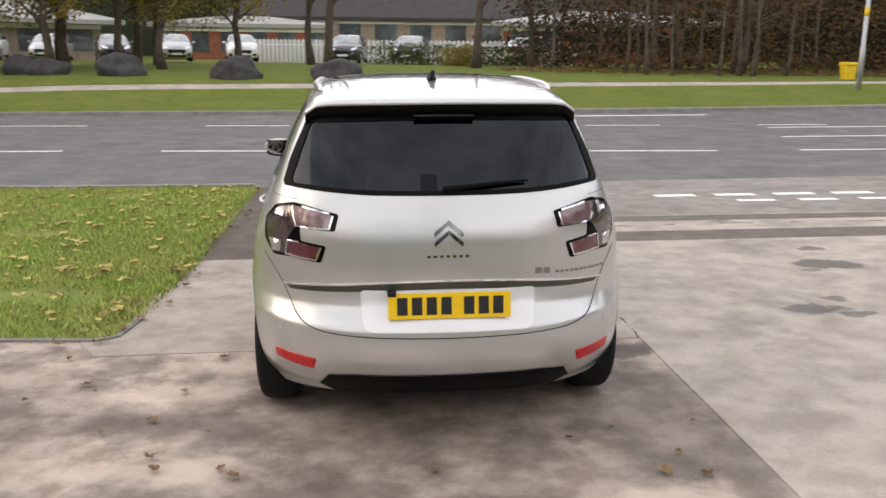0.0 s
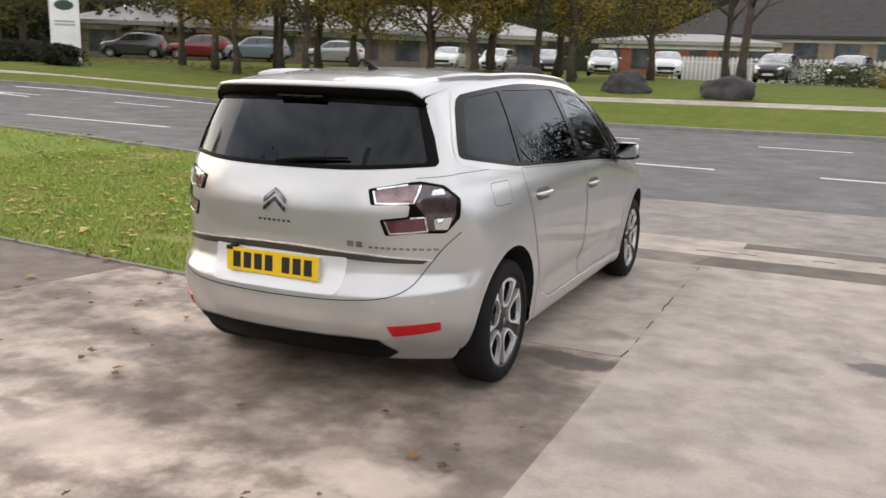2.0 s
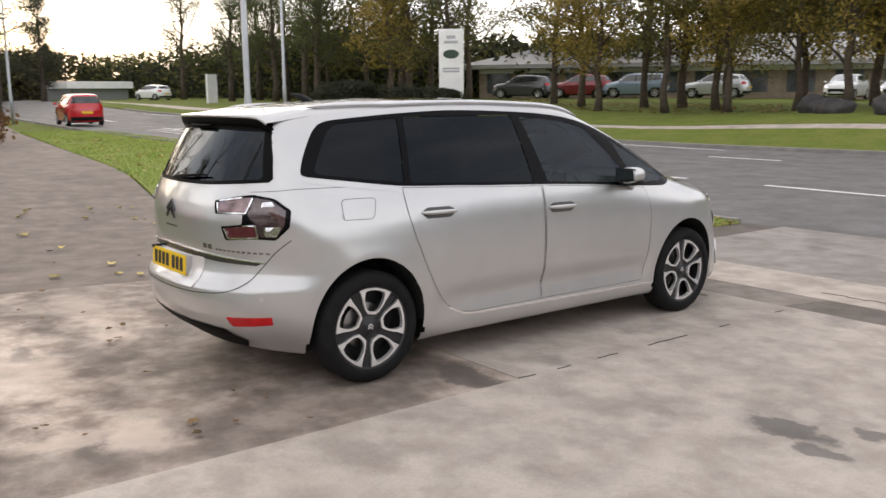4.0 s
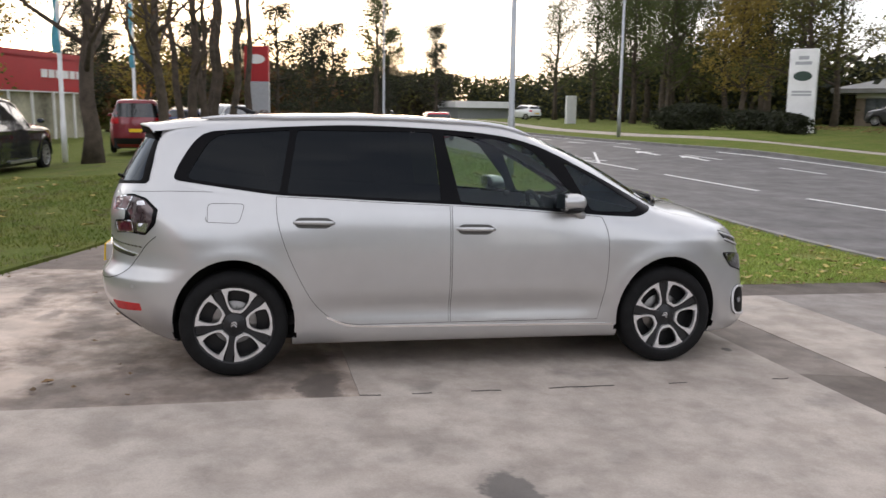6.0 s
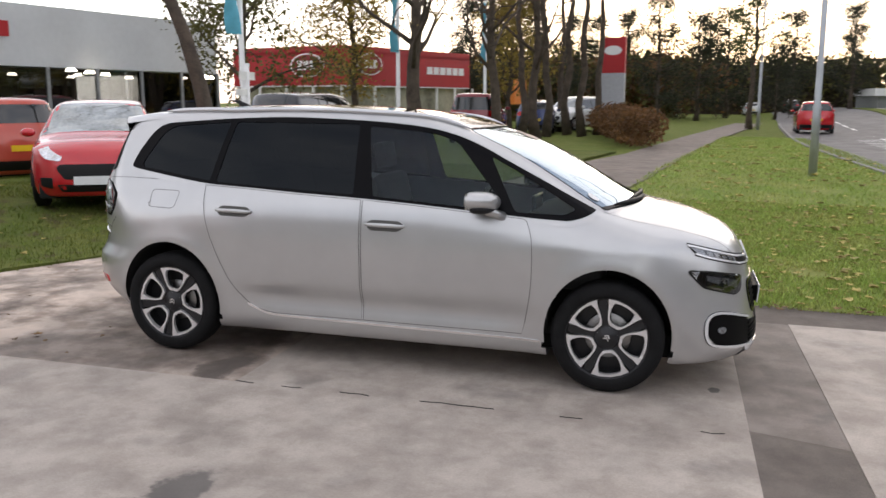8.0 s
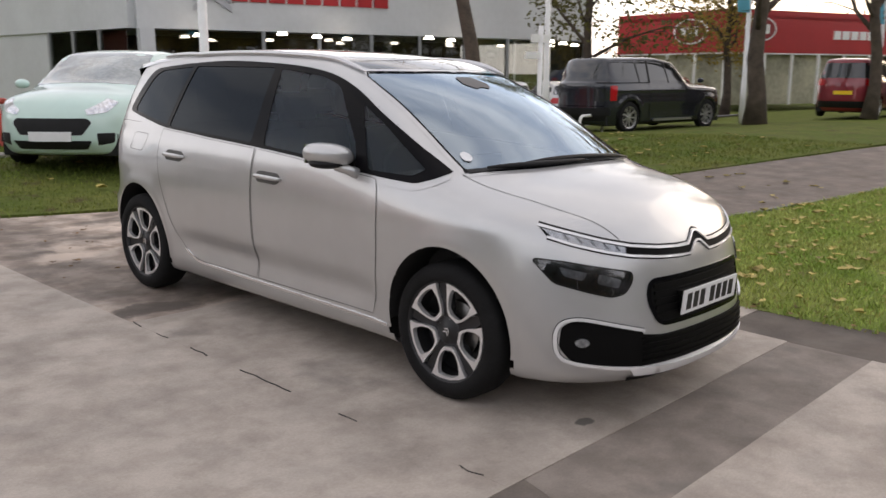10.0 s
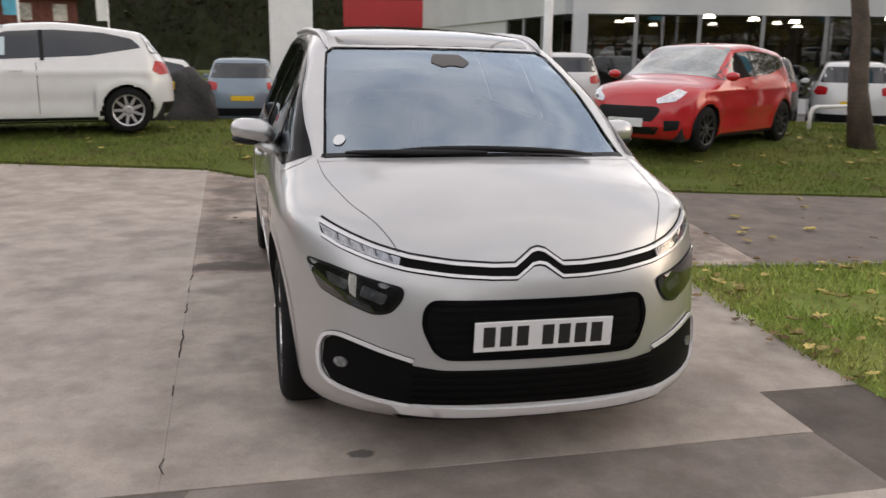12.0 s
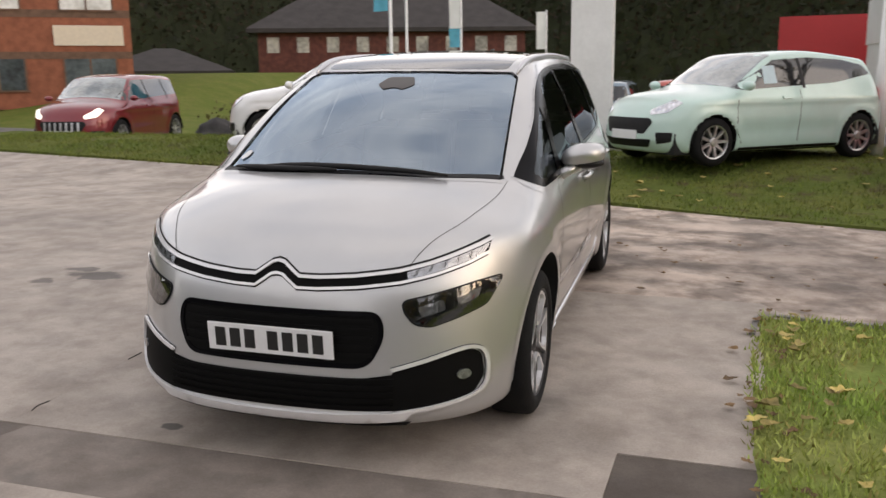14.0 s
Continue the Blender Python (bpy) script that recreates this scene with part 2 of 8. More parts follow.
def curve2d(pts, n=8):
    """A smooth line through 2D points."""
    pts = [Vector(p) for p in pts]
    out = []
    for i in range(len(pts) - 1):
        p0, p1, p2, p3 = pts[max(i - 1, 0)], pts[i], pts[i + 1], pts[min(i + 2, len(pts) - 1)]
        for k in range(n):
            t = k / n
            out.append(tuple(0.5 * ((2 * p1) + (p2 - p0) * t + (2 * p0 - 5 * p1 + 4 * p2 - p3) * t * t + (3 * p1 - p0 - 3 * p2 + p3) * t**3)))
    return out + [tuple(pts[-1])]


def fill2d(poly, step, holes=()):
    """Triangles that fill a 2D polygon: points (n, 2) and faces."""
    from_edges = []
    pts = []
    for loop in (poly, *holes):
        dense = []
        for a, b in zip(loop, [*loop[1:], loop[0]]):
            k = max(1, int(math.hypot(b[0] - a[0], b[1] - a[1]) / step))
            dense += [(a[0] + (b[0] - a[0]) * i / k, a[1] + (b[1] - a[1]) * i / k) for i in range(k)]
        s = len(pts)
        pts += dense
        from_edges += [(s + i, s + (i + 1) % len(dense)) for i in range(len(dense))]
    lo, hi = np.min(poly, 0), np.max(poly, 0)
    gx, gy = np.meshgrid(np.arange(lo[0] + step / 2, hi[0], step), np.arange(lo[1] + step / 2, hi[1], step))
    g = np.stack([gx.ravel(), gy.ravel()], 1)
    if len(g):
        ok = inside(poly, g)
        for h in holes:
            ok &= ~inside(h, g)
        edge = np.array(pts)
        g = g[ok]
        if len(g):
            far = np.min(((g[:, None, :] - edge[None]) ** 2).sum(2), 1) > (0.45 * step) ** 2
            pts += [tuple(q) for q in g[far]]
    v, _, f, _, _, _ = mathutils.geometry.delaunay_2d_cdt([Vector(p) for p in pts], from_edges, [], 0, 1e-6)
    v = np.array([tuple(q) for q in v])
    f = np.array([tuple(q) for q in f if len(q) == 3])
    c = v[f].mean(1)
    ok = inside(poly, c)
    for h in holes:
        ok &= ~inside(h, c)
    return v, f[ok]


class Shell:
    """A closed smooth body given by a function f (below zero inside), symmetric in x."""

    def __init__(self, f):
        self.f = f

    def normal(self, p):
        h = 2e-3
        g = np.stack([self.f(p + np.eye(3)[i] * h) - self.f(p - np.eye(3)[i] * h) for i in range(3)], 1)
        return g / (np.linalg.norm(g, axis=1, keepdims=True) + 1e-12)

    def shoot(self, a, b, n=26):
        """The first crossing on the way from b (outside) to a (inside)."""
        ts = np.linspace(0, 1, 61)
        hit = np.full(len(a), 1.0)
        found = np.zeros(len(a), bool)
        for t0, t1 in zip(ts, ts[1:]):
            m = (self.f(b + (a - b) * t1) < 0) & ~found
            hit[m] = t1
            found |= m
        lo, hi = np.maximum(hit - ts[1], 0), hit
        for _ in range(n):
            mid = (lo + hi) / 2
            neg = self.f(b + (a - b) * mid[:, None]) < 0
            hi, lo = np.where(neg, mid, hi), np.where(neg, lo, mid)
        return b + (a - b) * hi[:, None]

    def rays(self, how, uv):
        """Start and end of the rays for the 2D points uv, by the way of projecting."""
        u, v, o = uv[:, 0], uv[:, 1], np.zeros(len(uv))
        if how[0] == "side":
            s = how[1]
            return np.stack([o + s * 0.15, u, v], 1), np.stack([o + s * 1.3, u, v], 1)
        if how[0] == "top":
            return np.stack([u, v, o + how[1]], 1), np.stack([u, v, o + 2.4], 1)
        if how[0] == "wrap":
            y0, s, far = how[1], how[2], 1.6
            c, d = np.sin(u / 0.7), s * np.cos(u / 0.7)
            return np.stack([o + 0.02 * c, y0 + 0.02 * d, v], 1), np.stack([far * c, y0 + far * d, v], 1)
        s = how[1]
        return np.stack([u, o + s * how[2], v], 1), np.stack([u, o + s * how[3], v], 1)

    def patch(self, name, how, poly, material, parent, off=0.002, step=0.03, holes=(), thick=0.0, label="", smooth=True):
        uv, f = fill2d(poly, step, holes)
        a, b = self.rays(how, uv)
        p = self.shoot(a, b)
        nm = self.normal(p)
        v = p + nm * off
        tri = v[f]
        fn = np.cross(tri[:, 1] - tri[:, 0], tri[:, 2] - tri[:, 0])
        flip = (fn * nm[f[:, 0]]).sum(1) < 0
        f = np.where(flip[:, None], f[:, ::-1], f)
        if thick:
            n0 = len(v)
            cnt = {}
            for t in f:
                for i in range(3):
                    cnt[(t[i], t[(i + 1) % 3])] = 1
            rim = [e for e in cnt if (e[1], e[0]) not in cnt]
            low = v - nm * thick
            v2 = np.concatenate([v, v, low])
            fl = [tuple(t) for t in f] + [(n0 + j, n0 + i, 2 * n0 + i, 2 * n0 + j) for i, j in rim]
            nn = np.concatenate([nm, nm, nm])
            return mesh_ob(name, v2, fl, material, parent, label, smooth, None)
        return mesh_ob(name, v, f, material, parent, label, smooth, nm if smooth else None)

# ---- ground ----
SLOPE_X, SLOPE_Y = 0.012, -0.014
TILT = Vector((SLOPE_X, SLOPE_Y, 1.0)).normalized().rotation_difference(Vector((0, 0, 1))).to_matrix().to_4x4()


def lie(x, y):
    """Height of the land: the driveway's gentle fall, a bank behind it, level ground further off."""
    x, y = np.asarray(x, float), np.asarray(y, float)
    xc = np.where(x < -5, -5 - 3 * (1 - np.exp((x + 5) / 3.0)), np.where(x > 14, 14 + 6 * (1 - np.exp(-(x - 14) / 6.0)), x))
    yc = np.where(y > 20, 20 + 5 * (1 - np.exp(-np.maximum(y - 20, 0) / 5.0)), y)
    z = SLOPE_X * xc + SLOPE_Y * np.maximum(yc, -6)
    east = smoothstep(-24, -8, x)
    z = z + east * smoothstep(6, 10, y) * (-0.06 - z)
    beyond = -0.29 * (x - 9) - 0.957 * (y + 12)
    z = z + 1.5 * smoothstep(5, 17, beyond) * smoothstep(19, 25, x)
    z = z + 0.26 * smoothstep(-5.0, -8.0, y) * (1 - 0.9 * smoothstep(-8, -16, x)) - (0.3 + 0.3 * smoothstep(-6, 0, x) * (1 - smoothstep(4, 8, x))) * smoothstep(-9.5, -14, y) * (1 - smoothstep(4, 8, x))
    z = z - 0.62 * smoothstep(-9.5, -12.5, y) * smoothstep(4, 8, x) * smoothstep(-45, -30, y)
    west = smoothstep(-14, -32, x)
    z = z + west * (0.40 * smoothstep(9, 14.5, y) + 0.50 * smoothstep(14.5, 19, y) - 0.62 * smoothstep(20, 34, y))
    z = z + 0.32 * smoothstep(-4, -14, x) * (1 - east * smoothstep(6, 10, y)) * smoothstep(-9, -3, y)
    return z + (1 - east) * 1.05 * smoothstep(17, 36, y) + east * (0.90 * smoothstep(18, 25.5, y) + 0.22 * smoothstep(26, 36, y))


ROADC = spl([-200, -150, -60, -35, -25, -14, -5, 5, 20, 60], [25, 20, 12.2, 10.1, 9.65, 10.0, 10.43, 10.45, 12.0, 17.0])
NEARE = spl([-200, -150, -60, -45, -24, -15, -5, 0, 6, 20, 60], [20, 16, 8.6, 7.3, 6.05, 6.1, 6.45, 6.35, 6.45, 7.2, 10.5])
FARE = spl([-200, -150, -82, -60, -44, -34, -28, -23, -17, -8.5, 0, 12, 20, 60], [30, 25, 18.6, 16.1, 14.8, 14.75, 15.4, 16.8, 18.1, 18.7, 19.2, 20.0, 20.8, 26.0])
FOOTW = spl([-200, -60, -32, -18, 0, 60], [1.7, 1.7, 1.8, 3.3, 3.5, 3.5])


def sheet(name, poly, z, material, label, category, step=0.5, thick=0.03, kind="structure", bumpy=0.0):
    """A slab of ground that follows the lie of the land."""
    vv, ff = fill2d(poly, step)
    zz = lie(vv[:, 0], vv[:, 1]) + z
    if bumpy:
        zz = zz + np.array([bumpy * noise.noise((a * 0.9, b * 0.9, 3.0)) for a, b in vv])
    top = np.column_stack([vv, zz])
    cnt = {(t[i], t[(i + 1) % 3]) for t in ff for i in range(3)}
    rim = [e for e in cnt if (e[1], e[0]) not in cnt]
    n0 = len(top)
    low = top - [0, 0, thick]
    area = np.cross(vv[ff[0][1]] - vv[ff[0][0]], vv[ff[0][2]] - vv[ff[0][0]])
    fl = [tuple(t) if area > 0 else tuple(t[::-1]) for t in ff] + [(j, i, n0 + i, n0 + j) for i, j in rim]
    ob = mesh_ob(name, np.concatenate([top, low]), fl, material, None, smooth=False)
    return tagged(ob, label, category, kind=kind)


def concrete(name, base, stain, scale=1.0, wet=0.25, mottle=0.5, dark=(0.10, 0.092, 0.085), spots=(), pale=()):
    """Worn concrete: broad stains, pale wear, fine grit, damp sheen."""
    m, n, l, b = nodes_of(name)
    tc = n.new("ShaderNodeTexCoord")
    def tex(s, d, r=0.6, off=0.0):
        t = n.new("ShaderNodeTexNoise")
        t.inputs["Scale"].default_value, t.inputs["Detail"].default_value, t.inputs["Roughness"].default_value = s, d, r
        mp = n.new("ShaderNodeMapping")
        mp.inputs["Location"].default_value = (off, off * 0.7, 0)
        l.new(tc.outputs["Object"], mp.inputs["Vector"])
        l.new(mp.outputs["Vector"], t.inputs["Vector"])
        return t.outputs["Fac"]
    def ramp(src, p0, c0, p1, c1):
        r = n.new("ShaderNodeValToRGB")
        r.color_ramp.elements[0].position, r.color_ramp.elements[0].color = p0, (*c0, 1)
        r.color_ramp.elements[1].position, r.color_ramp.elements[1].color = p1, (*c1, 1)
        l.new(src, r.inputs["Fac"])
        return r.outputs["Color"]
    def mix(fac, a, c, mode="MIX"):
        q = n.new("ShaderNodeMix")
        q.data_type, q.blend_type = "RGBA", mode
        if isinstance(fac, float):
            q.inputs["Factor"].default_value = fac
        else:
            l.new(fac, q.inputs["Factor"])
        l.new(a, q.inputs["A"])
        l.new(c, q.inputs["B"])
        return q.outputs["Result"]
    big = ramp(tex(0.9 * scale, 6), 0.36, stain, 0.62, base)
    mid = ramp(tex(2.6 * scale, 6, 0.60, 5), 0.40, tuple(c * (0.72 - 0.35 * (mottle > 0.5)) for c in base), 0.58, tuple(min(1, c * 1.10) for c in base))
    c1 = mix(mottle, big, mid)
    grit = ramp(tex(90, 3, 0.7, 2), 0.3, (0.84, 0.84, 0.84), 0.7, (1.08, 1.08, 1.08))
    c2 = mix(0.8, c1, grit, "MULTIPLY")
    speck = ramp(tex(4.5, 6, 0.62, 3), 0.40, (0.62, 0.58, 0.55), 0.58, (1.10, 1.10, 1.10))
    c2 = mix(0.85 if mottle > 0.5 else 0.35, c2, speck, "MULTIPLY")
    blot = ramp(tex(1.7 * scale, 5, 0.55, 11), 0.60, (0, 0, 0), 0.72, (1, 1, 1))
    dk = n.new("ShaderNodeRGB")
    dk.outputs[0].default_value = (*dark, 1)
    c3 = mix(blot, c2, mix(0.45, c2, dk.outputs[0]))
    # stains and painted car shade with ragged soft edges: (x, y, half-width, half-depth, hardness, strength)
    warp = n.new("ShaderNodeTexNoise")
    warp.inputs["Scale"].default_value, warp.inputs["Detail"].default_value, warp.inputs["Roughness"].default_value = 3.0, 6.0, 0.65
    l.new(tc.outputs["Object"], warp.inputs["Vector"])
    wv = n.new("ShaderNodeVectorMath")
    wv.operation = "MULTIPLY_ADD"
    l.new(warp.outputs["Color"], wv.inputs[0])
    wv.inputs[1].default_value, wv.inputs[2].default_value = (0.5, 0.5, 0), (-0.25, -0.25, 0)

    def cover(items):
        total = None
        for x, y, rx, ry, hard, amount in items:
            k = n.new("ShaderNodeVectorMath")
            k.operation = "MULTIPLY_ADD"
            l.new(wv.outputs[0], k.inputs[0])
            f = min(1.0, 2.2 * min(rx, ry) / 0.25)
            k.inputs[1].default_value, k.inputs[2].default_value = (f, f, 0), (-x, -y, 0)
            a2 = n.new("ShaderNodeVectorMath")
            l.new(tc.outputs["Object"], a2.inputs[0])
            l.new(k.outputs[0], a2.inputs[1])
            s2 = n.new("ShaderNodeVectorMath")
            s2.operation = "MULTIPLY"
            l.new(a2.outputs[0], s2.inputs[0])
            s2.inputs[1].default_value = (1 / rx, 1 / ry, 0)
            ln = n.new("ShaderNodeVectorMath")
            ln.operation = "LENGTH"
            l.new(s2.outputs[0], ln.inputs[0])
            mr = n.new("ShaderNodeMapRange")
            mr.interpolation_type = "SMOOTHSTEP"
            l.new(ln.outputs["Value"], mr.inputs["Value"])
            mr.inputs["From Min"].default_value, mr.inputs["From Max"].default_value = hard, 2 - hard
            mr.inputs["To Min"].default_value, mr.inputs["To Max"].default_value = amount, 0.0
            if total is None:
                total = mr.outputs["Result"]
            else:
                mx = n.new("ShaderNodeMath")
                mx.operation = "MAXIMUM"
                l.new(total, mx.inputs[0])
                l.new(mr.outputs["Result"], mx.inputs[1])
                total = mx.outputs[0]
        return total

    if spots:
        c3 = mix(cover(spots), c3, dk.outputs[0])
    if pale:
        lt_ = n.new("ShaderNodeRGB")
        lt_.outputs[0].default_value = (*(min(1, c * 1.15) for c in base), 1)
        c3 = mix(cover(pale), c3, lt_.outputs[0])
    l.new(c3, b.inputs["Base Color"])
    rr = n.new("ShaderNodeMapRange")
    l.new(tex(2.2 * scale, 4, 0.6, 7), rr.inputs["Value"])
    rr.inputs["From Min"].default_value, rr.inputs["From Max"].default_value = 0.3, 0.7
    rr.inputs["To Min"].default_value, rr.inputs["To Max"].default_value = 0.9 - wet, 0.95
    l.new(rr.outputs["Result"], b.inputs["Roughness"])
    bn = n.new("ShaderNodeBump")
    l.new(tex(45, 6, 0.7, 1), bn.inputs["Height"])
    bn.inputs["Strength"].default_value, bn.inputs["Distance"].default_value = 0.22, 0.010
    l.new(bn.outputs["Normal"], b.inputs["Normal"])
    MATS[name] = m
    return m


APRON_STAINS = ((2.72, -0.22, 0.24, 0.12, 0.8, 0.8), (3.0, -0.35, 0.10, 0.06, 0.8, 0.7), (3.55, 1.1, 0.26, 0.16, 0.85, 0.85), (3.75, 1.65, 0.14, 0.10, 0.8, 0.8), (3.05, 0.05, 0.09, 0.06, 0.8, 0.7),
                (0.62, 2.04, 0.06, 0.035, 0.8, 0.9), (3.3, 0.9, 0.10, 0.05, 0.8, 0.6), (3.2, 1.9, 0.5, 0.2, 0.3, 0.3), (5.5, 0.5, 1.0, 0.4, 0.2, 0.25), (4.6, -2.0, 0.9, 0.5, 0.2, 0.25), (2.6, 3.8, 0.7, 0.25, 0.2, 0.3))
# real stains, plus the car's soft shade painted under and behind it
FORE_STAINS_SHADE = ((-0.3, -2.2, 1.2, 0.55, 0.3, 0.4), (0.5, -2.45, 0.7, 0.40, 0.3, 0.45), (1.08, -2.3, 0.42, 1.7, 0.35, 0.62), (0.95, -4.3, 0.55, 1.0, 0.3, 0.6), (-1.0, -2.9, 0.22, 0.07, 0.6, 0.7), (-1.9, -3.2, 0.5, 0.09, 0.5, 0.6), (-0.2, -4.1, 0.4, 0.10, 0.5, 0.55), (1.12, -0.90, 0.28, 0.16, 0.65, 0.9), (1.12, -1.6, 0.2, 0.7, 0.3, 0.65), (-1.4, -1.75, 0.6, 0.2, 0.4, 0.65), (-1.7, -2.6, 0.35, 0.1, 0.5, 0.6), (-2.6, -1.2, 0.5, 0.3, 0.3, 0.5), (-2.5, -2.2, 0.8, 1.6, 0.3, 0.5), (-0.9, -3.6, 0.5, 0.15, 0.4, 0.5), (0.3, -3.4, 0.35, 0.12, 0.4, 0.5),
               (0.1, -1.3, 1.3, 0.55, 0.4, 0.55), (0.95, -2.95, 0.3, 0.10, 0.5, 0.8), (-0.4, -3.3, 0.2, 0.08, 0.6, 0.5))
FORE_PALE = ((-0.6, -3.0, 0.45, 0.22, 0.4, 0.5), (-1.7, -3.5, 0.5, 0.2, 0.4, 0.5), (0.15, -3.9, 0.3, 0.14, 0.4, 0.45), (-1.2, -2.3, 0.3, 0.12, 0.4, 0.5), (0.85, -2.72, 0.25, 0.15, 0.5, 0.6), (0.72, -3.05, 0.09, 0.2, 0.5, 0.5), (-1.5, -1.35, 0.35, 0.12, 0.3, 0.5), (-1.05, -1.0, 0.5, 0.10, 0.3, 0.4), (-2.2, -2.2, 0.4, 0.2, 0.3, 0.4))
M_CONC = concrete("smooth_worn_concrete", (0.475, 0.418, 0.366), (0.31, 0.268, 0.232), 1.0, spots=APRON_STAINS)
M_FOOT = concrete("brown_footway_asphalt", (0.205, 0.168, 0.142), (0.135, 0.110, 0.094), 1.2, 0.2)
M_ROUGHC = concrete("rough_stained_concrete", (0.62, 0.515, 0.435), (0.23, 0.184, 0.155), 1.0, 0.3, 0.62, (0.085, 0.070, 0.060), FORE_STAINS_SHADE, FORE_PALE)
M_STRIP = concrete("brown_worn_strip", (0.165, 0.138, 0.118), (0.11, 0.092, 0.078), 1.5, 0.2)
M_STRIPP = concrete("paler_brown_strip", (0.245, 0.21, 0.183), (0.165, 0.141, 0.122), 1.5, 0.2)
M_MOUTH = concrete("grey_brown_worn_asphalt", (0.30, 0.272, 0.25), (0.19, 0.172, 0.158), 1.0, 0.25)
M_DARKTAR = concrete("dark_worn_asphalt", (0.13, 0.107, 0.09), (0.08, 0.066, 0.056), 1.5, 0.2)
M_TARMAC = concrete("grey_road_asphalt", (0.150, 0.145, 0.144), (0.115, 0.111, 0.111), 0.5, 0.3, 0.5, (0.085, 0.085, 0.088))


def turf(name, lush, pale, worn, wornness=0.5, island=0.0, rough=0.95):
    """Grass: lush and pale sward in drifts, with worn brown patches between, all by the place on the ground."""
    m, n, l, b = nodes_of(name)
    b.inputs["Roughness"].default_value, b.inputs["Specular IOR Level"].default_value = rough, 0.1
    geo = n.new("ShaderNodeNewGeometry")

    def field(scale, detail, lo, hi):
        t, r = n.new("ShaderNodeTexNoise"), n.new("ShaderNodeMapRange")
        t.inputs["Scale"].default_value, t.inputs["Detail"].default_value, t.inputs["Roughness"].default_value = scale, detail, 0.65
        l.new(geo.outputs["Position"], t.inputs["Vector"])
        l.new(t.outputs["Fac"], r.inputs["Value"])
        r.inputs["From Min"].default_value, r.inputs["From Max"].default_value = lo, hi
        return r.outputs["Result"]

    def mix(fac, a, c):
        q = n.new("ShaderNodeMix")
        q.data_type = "RGBA"
        l.new(fac, q.inputs["Factor"])
        for s, v in (("A", a), ("B", c)):
            if isinstance(v, tuple):
                q.inputs[s].default_value = (*v, 1)
            else:
                l.new(v, q.inputs[s])
        return q.outputs["Result"]

    col = mix(field(1.1, 5, 0.38, 0.62), lush, pale)
    col = mix(field(2.7, 6, 0.72 - 0.28 * wornness, 0.80 - 0.22 * wornness), col, worn)
    col = mix(field(14, 3, 0.40, 0.95), col, tuple(c * 0.45 for c in lush))
    if island:
        hsv, mr = n.new("ShaderNodeHueSaturation"), n.new("ShaderNodeMapRange")
        l.new(geo.outputs["Random Per Island"], mr.inputs["Value"])
        mr.inputs["To Min"].default_value, mr.inputs["To Max"].default_value = 1 - island, 1 + island
        l.new(mr.outputs["Result"], hsv.inputs["Value"])
        l.new(col, hsv.inputs["Color"])
        col = hsv.outputs["Color"]
    else:
        t, bn = n.new("ShaderNodeTexNoise"), n.new("ShaderNodeBump")
        t.inputs["Scale"].default_value, t.inputs["Detail"].default_value = 38.0, 4.0
        l.new(geo.outputs["Position"], t.inputs["Vector"])
        l.new(t.outputs["Fac"], bn.inputs["Height"])
        bn.inputs["Strength"].default_value, bn.inputs["Distance"].default_value = 0.6, 0.02
        l.new(bn.outputs["Normal"], b.inputs["Normal"])
    l.new(col, b.inputs["Base Color"])
    MATS[name] = m
    return m


M_GRASS = turf("grass_turf", (0.19, 0.26, 0.062), (0.28, 0.30, 0.095), (0.22, 0.18, 0.09), 0.40)
M_BANK = turf("bank_turf", (0.105, 0.140, 0.032), (0.15, 0.165, 0.045), (0.105, 0.085, 0.045), 0.62)
M_FARGRASS = turf("roadside_turf", (0.12, 0.165, 0.030), (0.175, 0.195, 0.050), (0.15, 0.12, 0.055), 0.45)
M_VERGE = turf("far_grass_turf", (0.125, 0.165, 0.034), (0.17, 0.19, 0.05), (0.14, 0.115, 0.055), 0.4)
M_LINE = mat("worn_white_road_paint", (0.82, 0.82, 0.80), 0.7, vary=0.15, scale=6)

# the land, out to the horizon
gx = np.concatenate([-np.geomspace(900, 42, 16), np.linspace(-40, 30, 71), np.geomspace(33, 900, 14)])
gy = np.concatenate([-np.geomspace(900, 42, 14), np.linspace(-40, 50, 91), np.geomspace(53, 900, 14)])
GX, GY = np.meshgrid(gx, gy)
gv = np.column_stack([GX.ravel(), GY.ravel(), lie(GX.ravel(), GY.ravel()) - 0.06])
nxg = len(gx)
gf = [(j * nxg + i, j * nxg + i + 1, (j + 1) * nxg + i + 1, (j + 1) * nxg + i) for j in range(len(gy) - 1) for i in range(nxg - 1)]
tagged(mesh_ob("ground", gv, gf, M_VERGE), "broad grassy land around the road", "ground", kind="structure")

XR = np.concatenate([np.linspace(-150, -40, 23), np.linspace(-38, 30, 69), np.linspace(33, 60, 8)])
sheet("road", [(float(x), float(NEARE(x))) for x in XR] + [(float(x), float(FARE(x))) for x in XR[::-1]], -0.02, M_TARMAC, "grey asphalt road with worn white markings", "road", 1.5)
sheet("driveway_apron", [(1.3505, -5.45), (5.0, -6.1), (12.0, -6.9), (15.0, 3.55), (-1.25, 3.55), (-1.25, 2.665), (9.0, 2.665), (9.0, 2.195), (1.3505, 2.195)], 0.0, M_CONC, "smooth worn pale concrete driveway apron", "driveway", 0.6)
